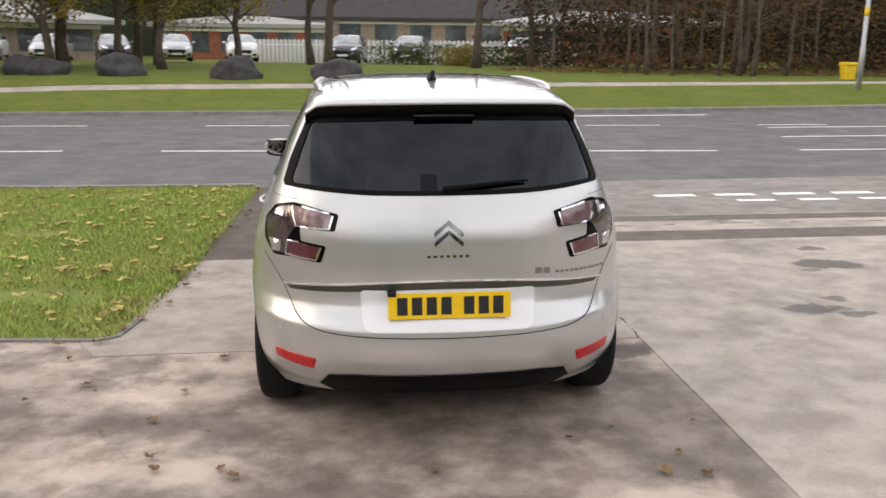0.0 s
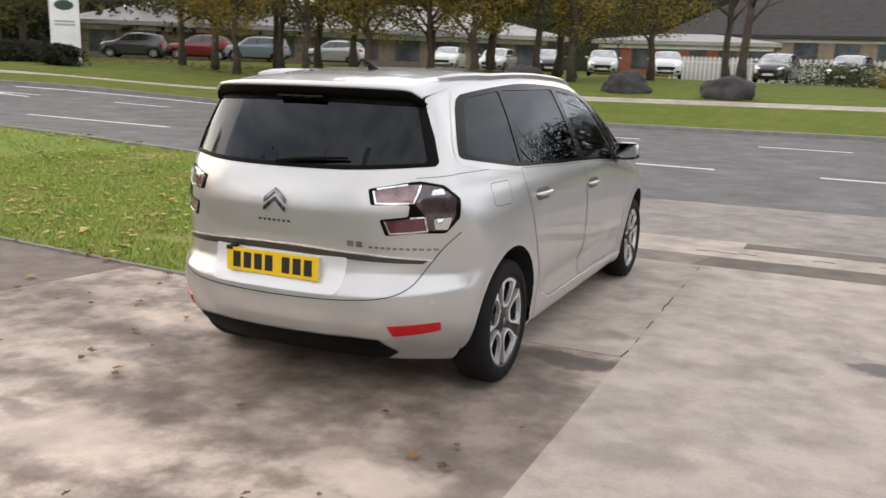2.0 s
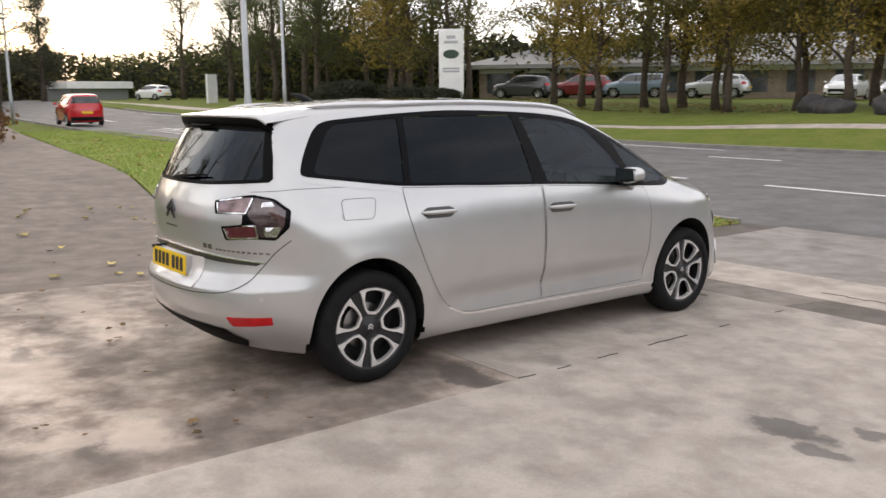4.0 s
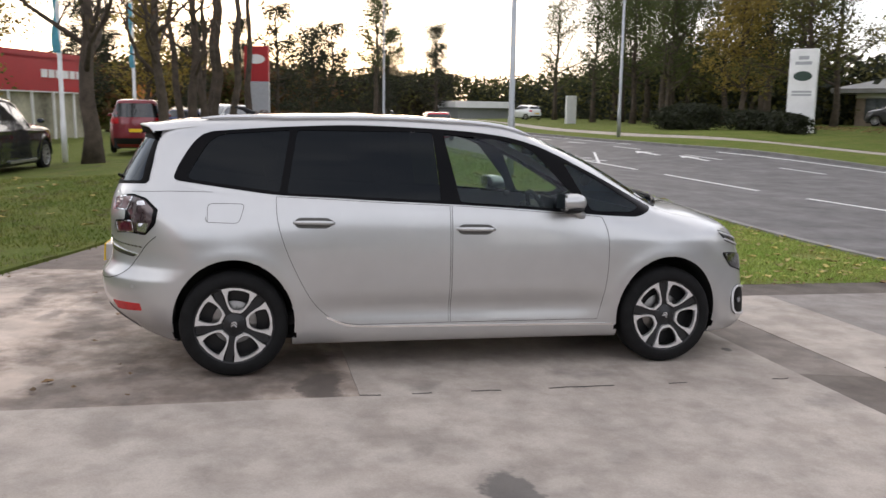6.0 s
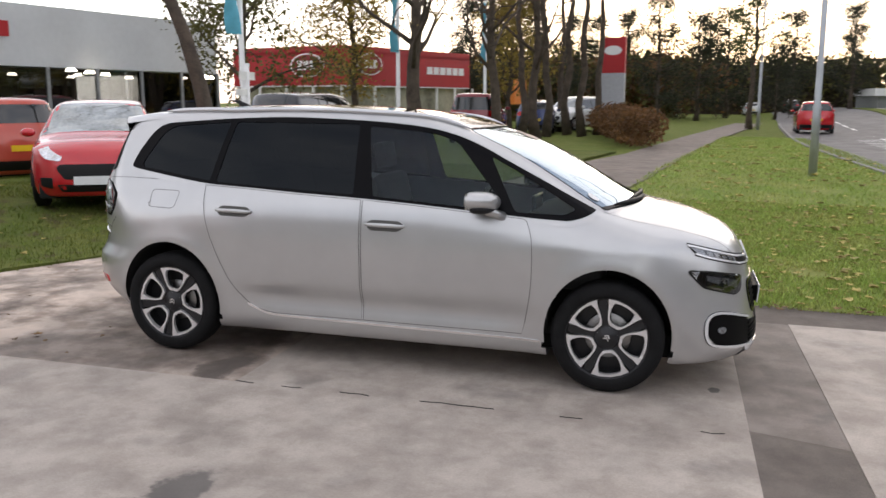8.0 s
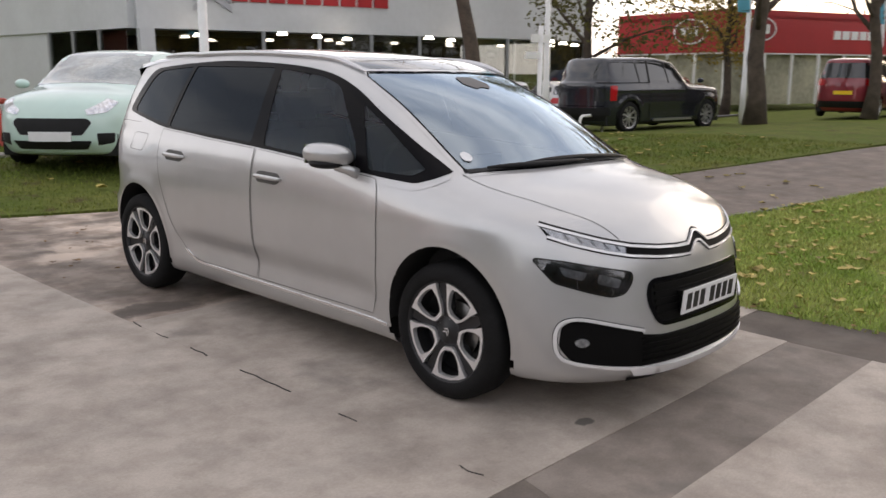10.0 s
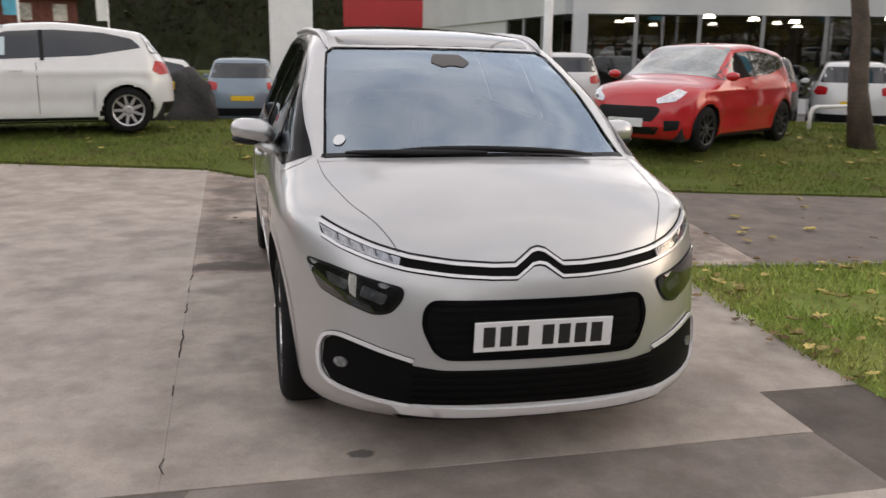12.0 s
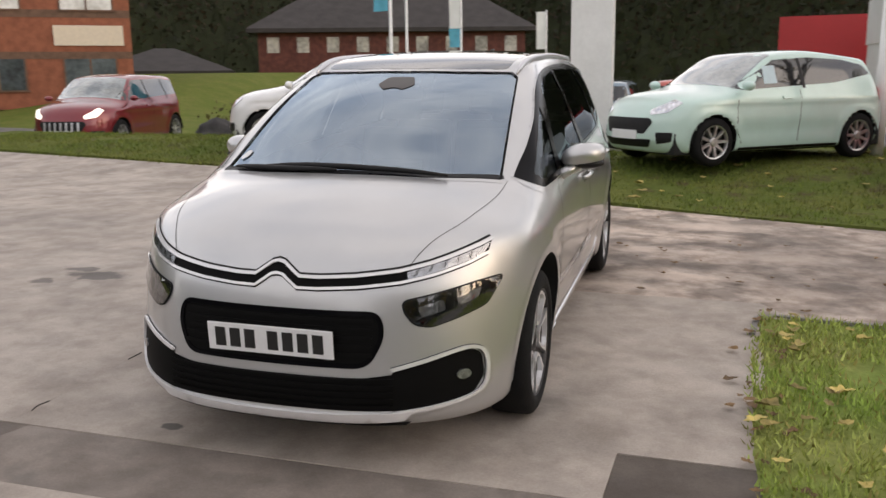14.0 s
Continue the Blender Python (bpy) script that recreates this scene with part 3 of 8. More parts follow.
sheet("apron_mouth", [(-1.25, 3.551), (15.0, 3.551), (16.0, 6.9), (9.0, 6.6), (3.0, 6.38), (-1.25, 6.36)], 0.0, M_MOUTH, "grey-brown worn asphalt where the driveway meets the road", "driveway", 0.6)
sheet("concrete_bay", [(-1.97, -0.735), (1.3495, -0.70), (1.3495, 2.195), (-1.25, 2.195), (-1.27, 1.775), (-1.86, 1.775), (-1.95, -0.36), (-2.15, -0.42)], 0.0, M_CONC, "worn concrete parking bay under the car", "driveway", 0.4)
PATH_N = [(-2.3, -0.42), (-4.7, -0.2), (-7.3, 0.35), (-12, 1.25), (-19, 2.0), (-33, 3.6), (-60, 7.4)]
PATH_S = [(-60, 5.6), (-33, 2.0), (-19, 0.3), (-11.3, -1.2), (-7.0, -2.3), (-5.2, -3.1), (-2.7, -3.85)]
sheet("footway", PATH_S[:6] + [(-3.3, -3.67), (-2.75, -0.385)] + PATH_N[1:], -0.004, M_FOOT, "worn brown asphalt footway beside the lawn", "footway", 0.6)
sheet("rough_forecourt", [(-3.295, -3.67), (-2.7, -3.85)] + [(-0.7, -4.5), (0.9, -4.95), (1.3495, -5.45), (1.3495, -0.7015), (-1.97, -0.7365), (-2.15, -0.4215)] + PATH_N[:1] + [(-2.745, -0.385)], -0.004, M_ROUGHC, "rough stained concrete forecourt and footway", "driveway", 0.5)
sheet("faded_strip", [(-1.25, 2.196), (1.249, 2.196), (1.38, 2.664), (-1.25, 2.664)], -0.004, M_STRIPP, "paler brown trench strip in front of the car", "driveway", 0.5)
sheet("dark_strip", [(1.251, 2.196), (9.0, 2.196), (9.0, 2.664), (1.382, 2.664)], -0.004, M_STRIP, "dark asphalt trench strip across the driveway", "driveway", 0.5)
sheet("dark_patch", [(-1.2715, 1.7765), (-1.86, 1.7765), (-1.90, 2.6), (-1.88, 6.3), (-1.2515, 6.35), (-1.2515, 2.197)], -0.004, M_DARKTAR, "dark worn asphalt patch at the grass edge", "driveway", 0.4)
sheet("far_footway", [(float(x), float(FARE(x) + FOOTW(x))) for x in XR[10:95]] + [(float(x), float(FARE(x) + FOOTW(x)) + 0.85) for x in XR[94:9:-1]], 0.0, M_CONC, "pale footway on the far verge", "pavement", 1.5)
sheet("side_road", [(6.5, -14.5), (9.0, -9.8), (14.0, -11.0), (40, -19), (44, -26), (12, -17.0)], 0.0, M_TARMAC, "asphalt side road beyond the grass bank", "road", 1.2)
sheet("car_park", [(-30, -22), (-30, -10.2), (-20, -10.2), (-9, -10.6), (-2.5, -11.0), (4.5, -14.5), (4.0, -24), (-9, -22)], 0.0, M_TARMAC, "asphalt car park in front of the showroom", "car park", 1.5)

# ---- the people carrier ----
car = thing("car", "pale sand metallic people carrier parked on concrete driveway", "car", m=TILT)
T0 = spl([-2.3, -1.95, -1.5, -1.0, -0.5, 0.0, 0.3, 0.6, 0.8, 1.0, 1.2, 1.4, 1.52, 1.62, 1.72, 1.83, 2.0, 2.1, 2.17, 2.3],
         [1.44, 1.535, 1.592, 1.622, 1.630, 1.612, 1.582, 1.512, 1.445, 1.360, 1.255, 1.142, 1.085, 1.058, 1.040, 1.015, 0.955, 0.905, 0.855, 0.72])
W0 = spl([0.10, 0.18, 0.25, 0.33, 0.42, 0.55, 0.75, 0.90, 1.0, 1.08, 1.2, 1.35, 1.5, 1.6, 1.8],
         [0.80, 0.845, 0.868, 0.880, 0.893, 0.903, 0.911, 0.902, 0.885, 0.857, 0.805, 0.737, 0.657, 0.598, 0.46])
PLOW = spl([-2.4, -2.2, -2.05, -1.9, -1.7, -1.42, -1.0, 0.0, 1.0, 1.42, 1.7, 1.9, 2.05, 2.2, 2.4], [0.80, 0.86, 0.90, 0.935, 0.965, 0.988, 1.0, 1.0, 1.0, 0.99, 0.962, 0.925, 0.885, 0.83, 0.74])
PUP = spl([-2.4, -2.0, -1.77, -1.5, -1.1, -0.6, 0.3, 0.8, 1.1, 1.37, 1.6, 2.0], [0.77, 0.872, 0.915, 0.952, 0.985, 1.0, 1.0, 0.98, 0.953, 0.918, 0.90, 0.86])
F0 = spl([0.08, 0.16, 0.20, 0.25, 0.30, 0.45, 0.60, 0.70, 0.78, 0.85, 0.95, 1.2], [2.08, 2.18, 2.25, 2.282, 2.285, 2.268, 2.242, 2.218, 2.188, 2.155, 2.09, 1.94])
R0 = spl([0.1, 0.25, 0.32, 0.38, 0.45, 0.53, 0.585, 0.63, 0.68, 0.75, 0.85, 0.95, 1.03, 1.1, 1.16, 1.3, 1.44, 1.53, 1.7],
         [-1.98, -2.10, -2.19, -2.245, -2.275, -2.285, -2.28, -2.25, -2.225, -2.217, -2.225, -2.225, -2.213, -2.19, -2.162, -2.09, -2.005, -1.945, -1.83])


def hero_f(p):
    x, y, z = np.abs(p[:, 0]), p[:, 1], p[:, 2]
    up = smoothstep(0.82, 1.08, z)
    # shallow scallop along the lower doors and flared arches
    scal = -0.030 * np.exp(-((z - 0.41) / 0.075) ** 2) * smoothstep(-1.15, -0.6, y) * (1 - smoothstep(0.75, 1.15, y))
    arch = 0.012 * (np.exp(-(((np.hypot(y - 1.42, z - 0.33) - 0.40) / 0.07) ** 2)) + np.exp(-(((np.hypot(y + 1.42, z - 0.33) - 0.40) / 0.07) ** 2))) * (z < 1.0)
    side = x - (W0(z) * (PLOW(y) * (1 - up) + PUP(y) * up) + scal + arch)
    screen = smoothstep(0.2, 0.7, y) * (1 - 0.4 * smoothstep(1.45, 1.7, y))
    top = z - (T0(y + 0.30 * screen * x * x) - (0.045 + 0.05 * smoothstep(1.4, 1.7, y)) * x * x - 0.10 * x**4)
    drop = 0.15 * x * x + 0.62 * x**4
    front = y - (F0(z) - drop)
    rear = (R0(z) + drop) - y
    low = (0.175 + 0.05 * smoothstep(-1.5, -2.2, y) + 0.0 * y) - z
    k = 0.022
    q = np.stack([side, top * 0.9, front, rear, low], 0) / k
    m = q.max(0)
    return k * (m + np.log(np.exp(np.clip(q - m, -60, 0)).sum(0)))


HERO = Shell(hero_f)


def shell_grid(shell, y0, y1, zc, w, h, step, ya, yb):
    """Points of a box grid shot onto the shell from a line inside it: points and quads, the box closed and without doubles."""
    ny, nx, nz = int((y1 - y0) / step), int(2 * w / step), int(h / step)
    nx += nx % 2
    key, pts, quads = {}, [], []

    def vert(i, j, k):
        if (i, j, k) not in key:
            key[(i, j, k)] = len(pts)
            pts.append((-w + 2 * w * i / nx, y0 + (y1 - y0) * j / ny, h * k / nz))
        return key[(i, j, k)]

    for i in range(nx):
        for j in range(ny):
            for k in (0, nz):
                quads.append((vert(i, j, k), vert(i + 1, j, k), vert(i + 1, j + 1, k), vert(i, j + 1, k)))
    for j in range(ny):
        for k in range(nz):
            for i in (0, nx):
                quads.append((vert(i, j, k), vert(i, j + 1, k), vert(i, j + 1, k + 1), vert(i, j, k + 1)))
    for i in range(nx):
        for k in range(nz):
            for j in (0, ny):
                quads.append((vert(i, j, k), vert(i + 1, j, k), vert(i + 1, j, k + 1), vert(i, j, k + 1)))
    p = np.array(pts)
    src = np.stack([p[:, 0] * 0.15, np.clip(p[:, 1], ya, yb), np.clip(p[:, 2], zc - 0.12, zc + 0.12)], 1)
    far = src + (p - src) * 1.6
    v = shell.shoot(src, far)
    nm = shell.normal(v)
    q = np.array(quads)
    fn = np.cross(v[q[:, 1]] - v[q[:, 0]], v[q[:, 2]] - v[q[:, 0]])
    flip = (fn * nm[q[:, 0]]).sum(1) < 0
    q = np.where(flip[:, None], q[:, ::-1], q)
    return v, q, nm


def cleaned(v, q, nm, keep):
    q = q[keep]
    used = np.unique(q)
    back = np.full(len(v), -1)
    back[used] = np.arange(len(used))
    return v[used], back[q], nm[used]


M_SLAT = mat("matte_deep_black", (0.003, 0.003, 0.003), 0.6, vary=0.1, spec=0.1)
# outlines, in (y, z) for the flanks
DLO = curve2d([(-1.735, 1.19), (-1.374, 1.141), (-1.134, 1.114), (-0.822, 1.101), (-0.54, 1.086), (-0.185, 1.072), (0.249, 1.050), (0.617, 1.024), (0.953, 1.000), (1.165, 0.990)], 4) + \
    curve2d([(1.20, 0.995), (1.27, 1.018), (1.31, 1.042)], 3) + \
    curve2d([(1.315, 1.050), (1.145, 1.136), (0.994, 1.215), (0.80, 1.311), (0.62, 1.398), (0.46, 1.458), (0.285, 1.497), (0.03, 1.524), (-0.33, 1.540), (-0.686, 1.545), (-1.036, 1.530), (-1.32, 1.510), (-1.54, 1.490)], 4) + \
    curve2d([(-1.60, 1.470), (-1.655, 1.42), (-1.727, 1.31), (-1.765, 1.225), (-1.762, 1.200)], 4)
PANE_Q = rounded([(-1.70, 1.205), (-1.145, 1.133), (-1.075, 1.505), (-1.54, 1.470)], [0.05, 0.01, 0.02, 0.10])
PANE_R = rounded([(-1.10, 1.128), (-0.145, 1.088), (-0.175, 1.512), (-1.03, 1.508)], 0.025)
PANE_F = rounded([(-0.02, 1.083), (0.765, 1.036), (0.735, 1.13), (0.47, 1.420), (0.29, 1.470), (-0.105, 1.502)], [0.02, 0.02, 0.05, 0.05, 0.03, 0.02])
PANE_A = rounded([(0.86, 1.028), (1.15, 1.022), (1.205, 1.054), (0.875, 1.245), (0.69, 1.336)], [0.03, 0.03, 0.02, 0.05, 0.02])
DOOR_R = curve2d([(-1.165, 1.105), (-1.155, 0.95), (-1.09, 0.745), (-0.97, 0.50), (-0.86, 0.372), (-0.76, 0.325), (-0.66, 0.310)], 6) + [(-0.085, 0.312), (-0.088, 0.7)] + \
    curve2d([(-0.092, 1.060), (-0.185, 1.063), (-0.54, 1.077), (-0.822, 1.092), (-1.134, 1.105)], 4)
DOOR_F = [(-0.072, 0.312), (0.925, 0.312)] + curve2d([(0.945, 0.40), (0.968, 0.55), (0.976, 0.70), (0.968, 0.87), (0.935, 0.975), (0.905, 0.994)], 5) + \
    curve2d([(0.617, 1.015), (0.249, 1.041), (-0.079, 1.060)], 4)
WSCREEN = curve2d([(0.0, 1.565), (0.3, 1.535), (0.5, 1.47), (0.685, 1.375)], 6) + curve2d([(0.686, 1.355), (0.668, 1.2), (0.646, 1.0), (0.618, 0.764), (0.590, 0.55)], 4) + curve2d([(0.55, 0.50), (0.3, 0.585), (0.0, 0.615)], 6)
WSCREEN = WSCREEN + [(-x, y) for x, y in WSCREEN[::-1][1:-1]]
ROOFGLASS = rounded([(-0.52, 0.47), (-0.28, 0.545), (0.0, 0.575), (0.28, 0.545), (0.52, 0.47), (0.53, -0.95), (-0.53, -0.95)], 0.04)
RWIN = curve2d([(0.0, 1.148), (0.35, 1.152), (0.685, 1.172)], 6) + curve2d([(0.693, 1.19), (0.645, 1.33), (0.600, 1.452)], 4) + [(0.3, 1.462), (0.0, 1.465)]
RWIN = RWIN + [(-x, z) for x, z in RWIN[::-1][1:-1]]

def grown(poly, d, side=None):
    """The outline pushed outwards by d."""
    p = np.array(poly, float)
    keep_ = [i for i in range(len(p)) if np.hypot(*(p[i] - p[i - 1])) > 1e-4]
    p = p[keep_]
    t = np.roll(p, -1, 0) - np.roll(p, 1, 0)
    n = np.stack([t[:, 1], -t[:, 0]], 1) / (np.linalg.norm(t, axis=1, keepdims=True) + 1e-9)
    area = np.sum(p[:, 0] * np.roll(p[:, 1], -1) - np.roll(p[:, 0], -1) * p[:, 1])
    return [tuple(q) for q in p + n * np.sign(area) * (d if side is None else d * (1 - 0.85 * smoothstep(0.2, 0.4, p[:, 0:1]) * (n[:, 1:2] * np.sign(area) > 0.1)))]


v, q, nm = shell_grid(HERO, -2.35, 2.35, 0.62, 0.95, 1.65, 0.026, -1.55, 1.45)
c = v[q].mean(1)
cn = nm[q].mean(1)
lateral = np.abs(cn[:, 0]) > 0.35
cut = lateral & inside([(y * 1.0, z) for y, z in DLO], c[:, 1:]) & ~((np.abs(c[:, 0]) < 0.5))
for yw in (-1.42, 1.42):
    cut |= (np.hypot((c[:, 1] - yw) / 0.374, (c[:, 2] - 0.335) / 0.408) < 1) & (np.abs(c[:, 0]) > 0.55) | (np.hypot(c[:, 1] - yw, c[:, 2] - 0.335) < 0.36) & (c[:, 2] < 0.33)
topside = cn[:, 2] > 0.25
cut |= topside & inside(grown(WSCREEN, -0.001), c[:, :2]) & (c[:, 2] > 1.0)
cut |= topside & inside([(x * 0.97, y) for x, y in ROOFGLASS], c[:, :2])
cut |= (cn[:, 1] < -0.3) & inside([(x * 0.995, 1.3 + (z - 1.3) * 0.985) for x, z in RWIN], c[:, [0, 2]])
for d in (DOOR_R, DOOR_F):
    mid = np.mean(d, 0)
    cut |= lateral & inside([(mid[0] + (y - mid[0]) * 0.93, mid[1] + (z - mid[1]) * 0.93) for y, z in d], c[:, 1:])
hv, hq, hn = cleaned(v, q, nm, ~cut)
mesh_ob("body", hv, hq, M_PAINT, car, normals=hn)

SIDES = (("side", 1), ("side", -1))
for how in SIDES:
    sd = how[1]
    HERO.patch("window_surround", how, DLO, M_GLOSSBLACK, car, 0.003, 0.02, holes=(PANE_Q, PANE_R, PANE_F, PANE_A), label="gloss black pillar trim")
    HERO.patch("window_frame", how, grown(DLO, 0.034, 1), M_PAINT, car, 0.0016, 0.02, holes=(DLO,))
    HERO.patch("rear_quarter_window", how, PANE_Q, M_TINT, car, -0.001, 0.04, label="dark privacy glass")
    HERO.patch("quarter_light", how, PANE_A, M_CLEAR, car, -0.001, 0.04)
    for nme, outline, pane, gm in (("rear_door", DOOR_R, PANE_R, M_TINT), ("front_door", DOOR_F, PANE_F, M_CLEAR)):
        door = HERO.patch(nme, how, outline, M_PAINT, car, 0.001, 0.03)
        HERO.patch("door_window", how, pane, gm, door, -0.001, 0.04)
        HERO.patch("door_seal", how, offset_line([*outline, outline[0]], 0.0017), M_PAINTDARK, door, 0.0026, 0.02)
    # handles: a scoop, its shade painted on in dark grey, and a bar over it
    for yh, zh, dr in ((-0.94, 0.957, 0), (0.075, 0.918, 0)):
        cup = HERO.patch("handle_cup", how, rounded([(yh - 0.125, zh), (yh - 0.10, zh - 0.036), (yh + 0.08, zh - 0.038), (yh + 0.13, zh - 0.004), (yh + 0.09, zh + 0.026), (yh - 0.09, zh + 0.028)], 0.02), M_PAINTDARK, car, 0.0018, 0.03)
        bm = bmesh.new()
        base = HERO.shoot(*HERO.rays(how, np.array([[yh - 0.125, zh], [yh - 0.06, zh + 0.001], [yh + 0.06, zh], [yh + 0.125, zh - 0.003]])))
        outs = (0.006, 0.030, 0.030, 0.006)
        pts = [Vector((b[0] + sd * o, b[1], b[2])) for b, o in zip(base, outs)]
        fine = [pts[0].lerp(pts[1], 0.5) + Vector((sd * 0.006, 0, 0)) if i == 1 else None for i in range(2)]
        tube(bm, [pts[0], fine[1], pts[1], pts[2], pts[2].lerp(pts[3], 0.5) + Vector((sd * 0.006, 0, 0)), pts[3]], [0.008, 0.011, 0.0125, 0.0125, 0.011, 0.008], 10)
        for vtx in bm.verts:
            vtx.co.z = zh + (vtx.co.z - zh) * 1.05
        part("door_handle", bm, M_PAINT, car, smooth=True)
    HERO.patch("fuel_flap_seal" if sd > 0 else "panel_seal", how, offset_line([*rounded([(-1.585, 0.952), (-1.385, 0.948), (-1.350, 1.062), (-1.565, 1.062)], 0.03), (-1.57, 0.952)], 0.0016), M_PAINTDARK, car, 0.0012, 0.03) if sd > 0 else None
    HERO.patch("sill_strip", how, offset_line(curve2d([(-0.86, 0.362), (-0.78, 0.325), (-0.68, 0.302), (-0.4, 0.295), (0.3, 0.287), (1.035, 0.278)], 6), 0.007), M_CHROME, car, 0.006, 0.03, thick=0.006)
    HERO.patch("shoulder_seal", how, offset_line([(-2.02, 1.118), (-1.8, 1.130), (-1.45, 1.128), (-1.17, 1.108)], 0.0014), M_PAINTDARK, car, 0.0012, 0.03)
    # arches
    for yw in (-1.42, 1.42):
        ring = [(yw + 0.402 * math.cos(a), 0.335 + 0.436 * math.sin(a)) for a in np.linspace(radians(-9), radians(189), 40)]
        ring2 = [(yw + 0.364 * math.cos(a), 0.335 + 0.397 * math.sin(a)) for a in np.linspace(radians(189), radians(-9), 40)]
        HERO.patch("arch_lip", how, ring + ring2, M_PAINT, car, 0.0012, 0.02)
        bm = bmesh.new()
        for r0, r1, x0, x1 in ((0.368, 0.372, 0.905, 0.52),):
            angs = np.linspace(radians(-3), radians(183), 36)
            xo = [float(HERO.shoot(*HERO.rays(how, np.array([[yw + 0.367 * math.cos(a), 0.335 + 0.400 * math.sin(a)]])))[0][0]) for a in angs]
            A = [bm.verts.new((x - sd * 0.003, yw + 0.366 * math.cos(a), 0.335 + 0.399 * math.sin(a))) for a, x in zip(angs, xo)]
            B = [bm.verts.new((sd * x1, yw + 0.372 * math.cos(a), 0.335 + 0.405 * math.sin(a))) for a in angs]
            C = [bm.verts.new((sd * x1, yw + 0.05 * math.cos(a), 0.335 + 0.05 * math.sin(a))) for a in angs]
            for P, Q in ((A, B), (B, C)):
                for i in range(len(P) - 1):
                    bm.faces.new((P[i], P[i + 1], Q[i + 1], Q[i]))
        part("wheel_housing", bm, M_GAP, car)

# underside and rear lower apron
boxpart("underbody", -0.64, 0.64, -1.80, 1.78, 0.17, 0.32, M_GAP, car, 0.03)
# boxes added under the sills to deepen the shade below the car
for s in (1, -1):
    boxpart("sill_underside", min(s * 0.645, s * 0.80), max(s * 0.645, s * 0.80), -1.02, 1.02, 0.18, 0.30, M_GAP, car, 0.02)
# glass
HERO.patch("windscreen", ("top", 0.7), grown(WSCREEN, -0.006), M_SCREEN, car, -0.004, 0.035)
HERO.patch("screen_frame", ("top", 0.7), grown(WSCREEN, 0.026), M_PAINT, car, 0.0013, 0.025, holes=(WSCREEN,))
HERO.patch("windscreen_border", ("top", 0.7), grown(WSCREEN, 0.002), M_GLOSSBLACK, car, 0.0022, 0.03,
           holes=(grown(WSCREEN, -0.008),))
HERO.patch("roof_glass", ("top", 0.9), ROOFGLASS, mat("dark_roof_glass", (0.006, 0.007, 0.008), 0.03, coat=1.0, vary=0.02), car, 0.001, 0.06, label="dark panoramic roof glass")
HERO.patch("rear_window", ("end", -1, 1.2, 2.6), RWIN, glass("dark_rear_glass", (0.010, 0.010, 0.012), 0.0, grow=0.75, film=(0.82, 0.91, 1.0)), car, -0.002, 0.03, label="dark privacy glass")
# border in matte black, the spoiler's shade put into the colour
HERO.patch("rear_window_border", ("end", -1, 1.2, 2.6), [(x * (1.012 - 0.05 * max(0, z - 1.3) / 0.165), 1.3 + (z - 1.3) * (1.20 if z > 1.3 else 1.03)) for x, z in RWIN], M_SLAT, car, 0.0018, 0.03, holes=([(x * 0.955, 1.3 + (z - 1.3) * 0.90) for x, z in RWIN],))


def D(deg):
    return radians(deg) * 0.7


FW, RW = ("wrap", 1.5, 1), ("wrap", -1.6, -1)


def wpoly(pts):
    return [(D(a), z) for a, z in pts]


def mirrored(poly):
    return [(-a, b) for a, b in poly[::-1]]


# front face
M_LAMPIN = mat("dark_lamp_interior", (0.02, 0.021, 0.024), 0.2, 0.3, vary=0.3, scale=25)
M_BRIGHT = mat("bright_silver_trim", (0.84, 0.84, 0.85), 0.25, 0.35, vary=0.02)
M_BOWL = mat("headlamp_bowl", (0.33, 0.34, 0.355), 0.2, 0.6, vary=0.4, scale=40)
M_DRL = mat("daytime_lamp_interior", (0.52, 0.53, 0.55), 0.2, 0.5, vary=0.35, scale=40)
M_REFLECT = mat("lamp_reflector", (0.75, 0.76, 0.79), 0.12, 0.9, vary=0.2, scale=25)
HL = rounded(wpoly([(37.0, 0.678), (37.2, 0.640), (39.5, 0.594), (43.5, 0.582), (51, 0.606), (60, 0.640), (66.5, 0.735), (58, 0.726), (48, 0.704)]), 0.018)
BAND_T = [(0, 0.812), (2.2, 0.806), (7.6, 0.760), (14, 0.760), (25, 0.769), (37, 0.787), (46, 0.810), (56, 0.842), (66, 0.874)]
BAND_B = [(0, 0.768), (2.0, 0.764), (7.0, 0.720), (14, 0.721), (25, 0.730), (37, 0.747), (46, 0.769), (56, 0.800), (63, 0.828)]
lt, lb = wpoly(BAND_T), wpoly(BAND_B)
HERO.patch("grille_band", FW, lt + lb[::-1][:-1] + [(0, 0.768)] + [(-a, b) for a, b in lb[1:]] + [(-a, b) for a, b in lt[::-1][:-1]], M_SLAT, car, 0.0016, 0.02, label="gloss black band with chrome edges")
up_line = [(-a, b) for a, b in lt[::-1]] + lt[1:]
lo_line = [(-a, b) for a, b in lb[::-1]] + lb[1:]
bright = lambda line, d: [(a, b + d) for a, b in line]
HERO.patch("upper_chrome_strip", FW, offset_line(up_line, 0.0048), M_BRIGHT, car, 0.009, 0.014, thick=0.009)
HERO.patch("lower_chrome_strip", FW, offset_line(lo_line, 0.0048), M_BRIGHT, car, 0.009, 0.014, thick=0.009)
HERO.patch("lower_strip_seal", FW, offset_line(bright(lo_line, -0.0075), 0.003), M_GAP, car, 0.0012, 0.02)
HERO.patch("bonnet_edge_seal", FW, offset_line(bright(up_line, 0.012), 0.0035), M_GAP, car, 0.0012, 0.02)
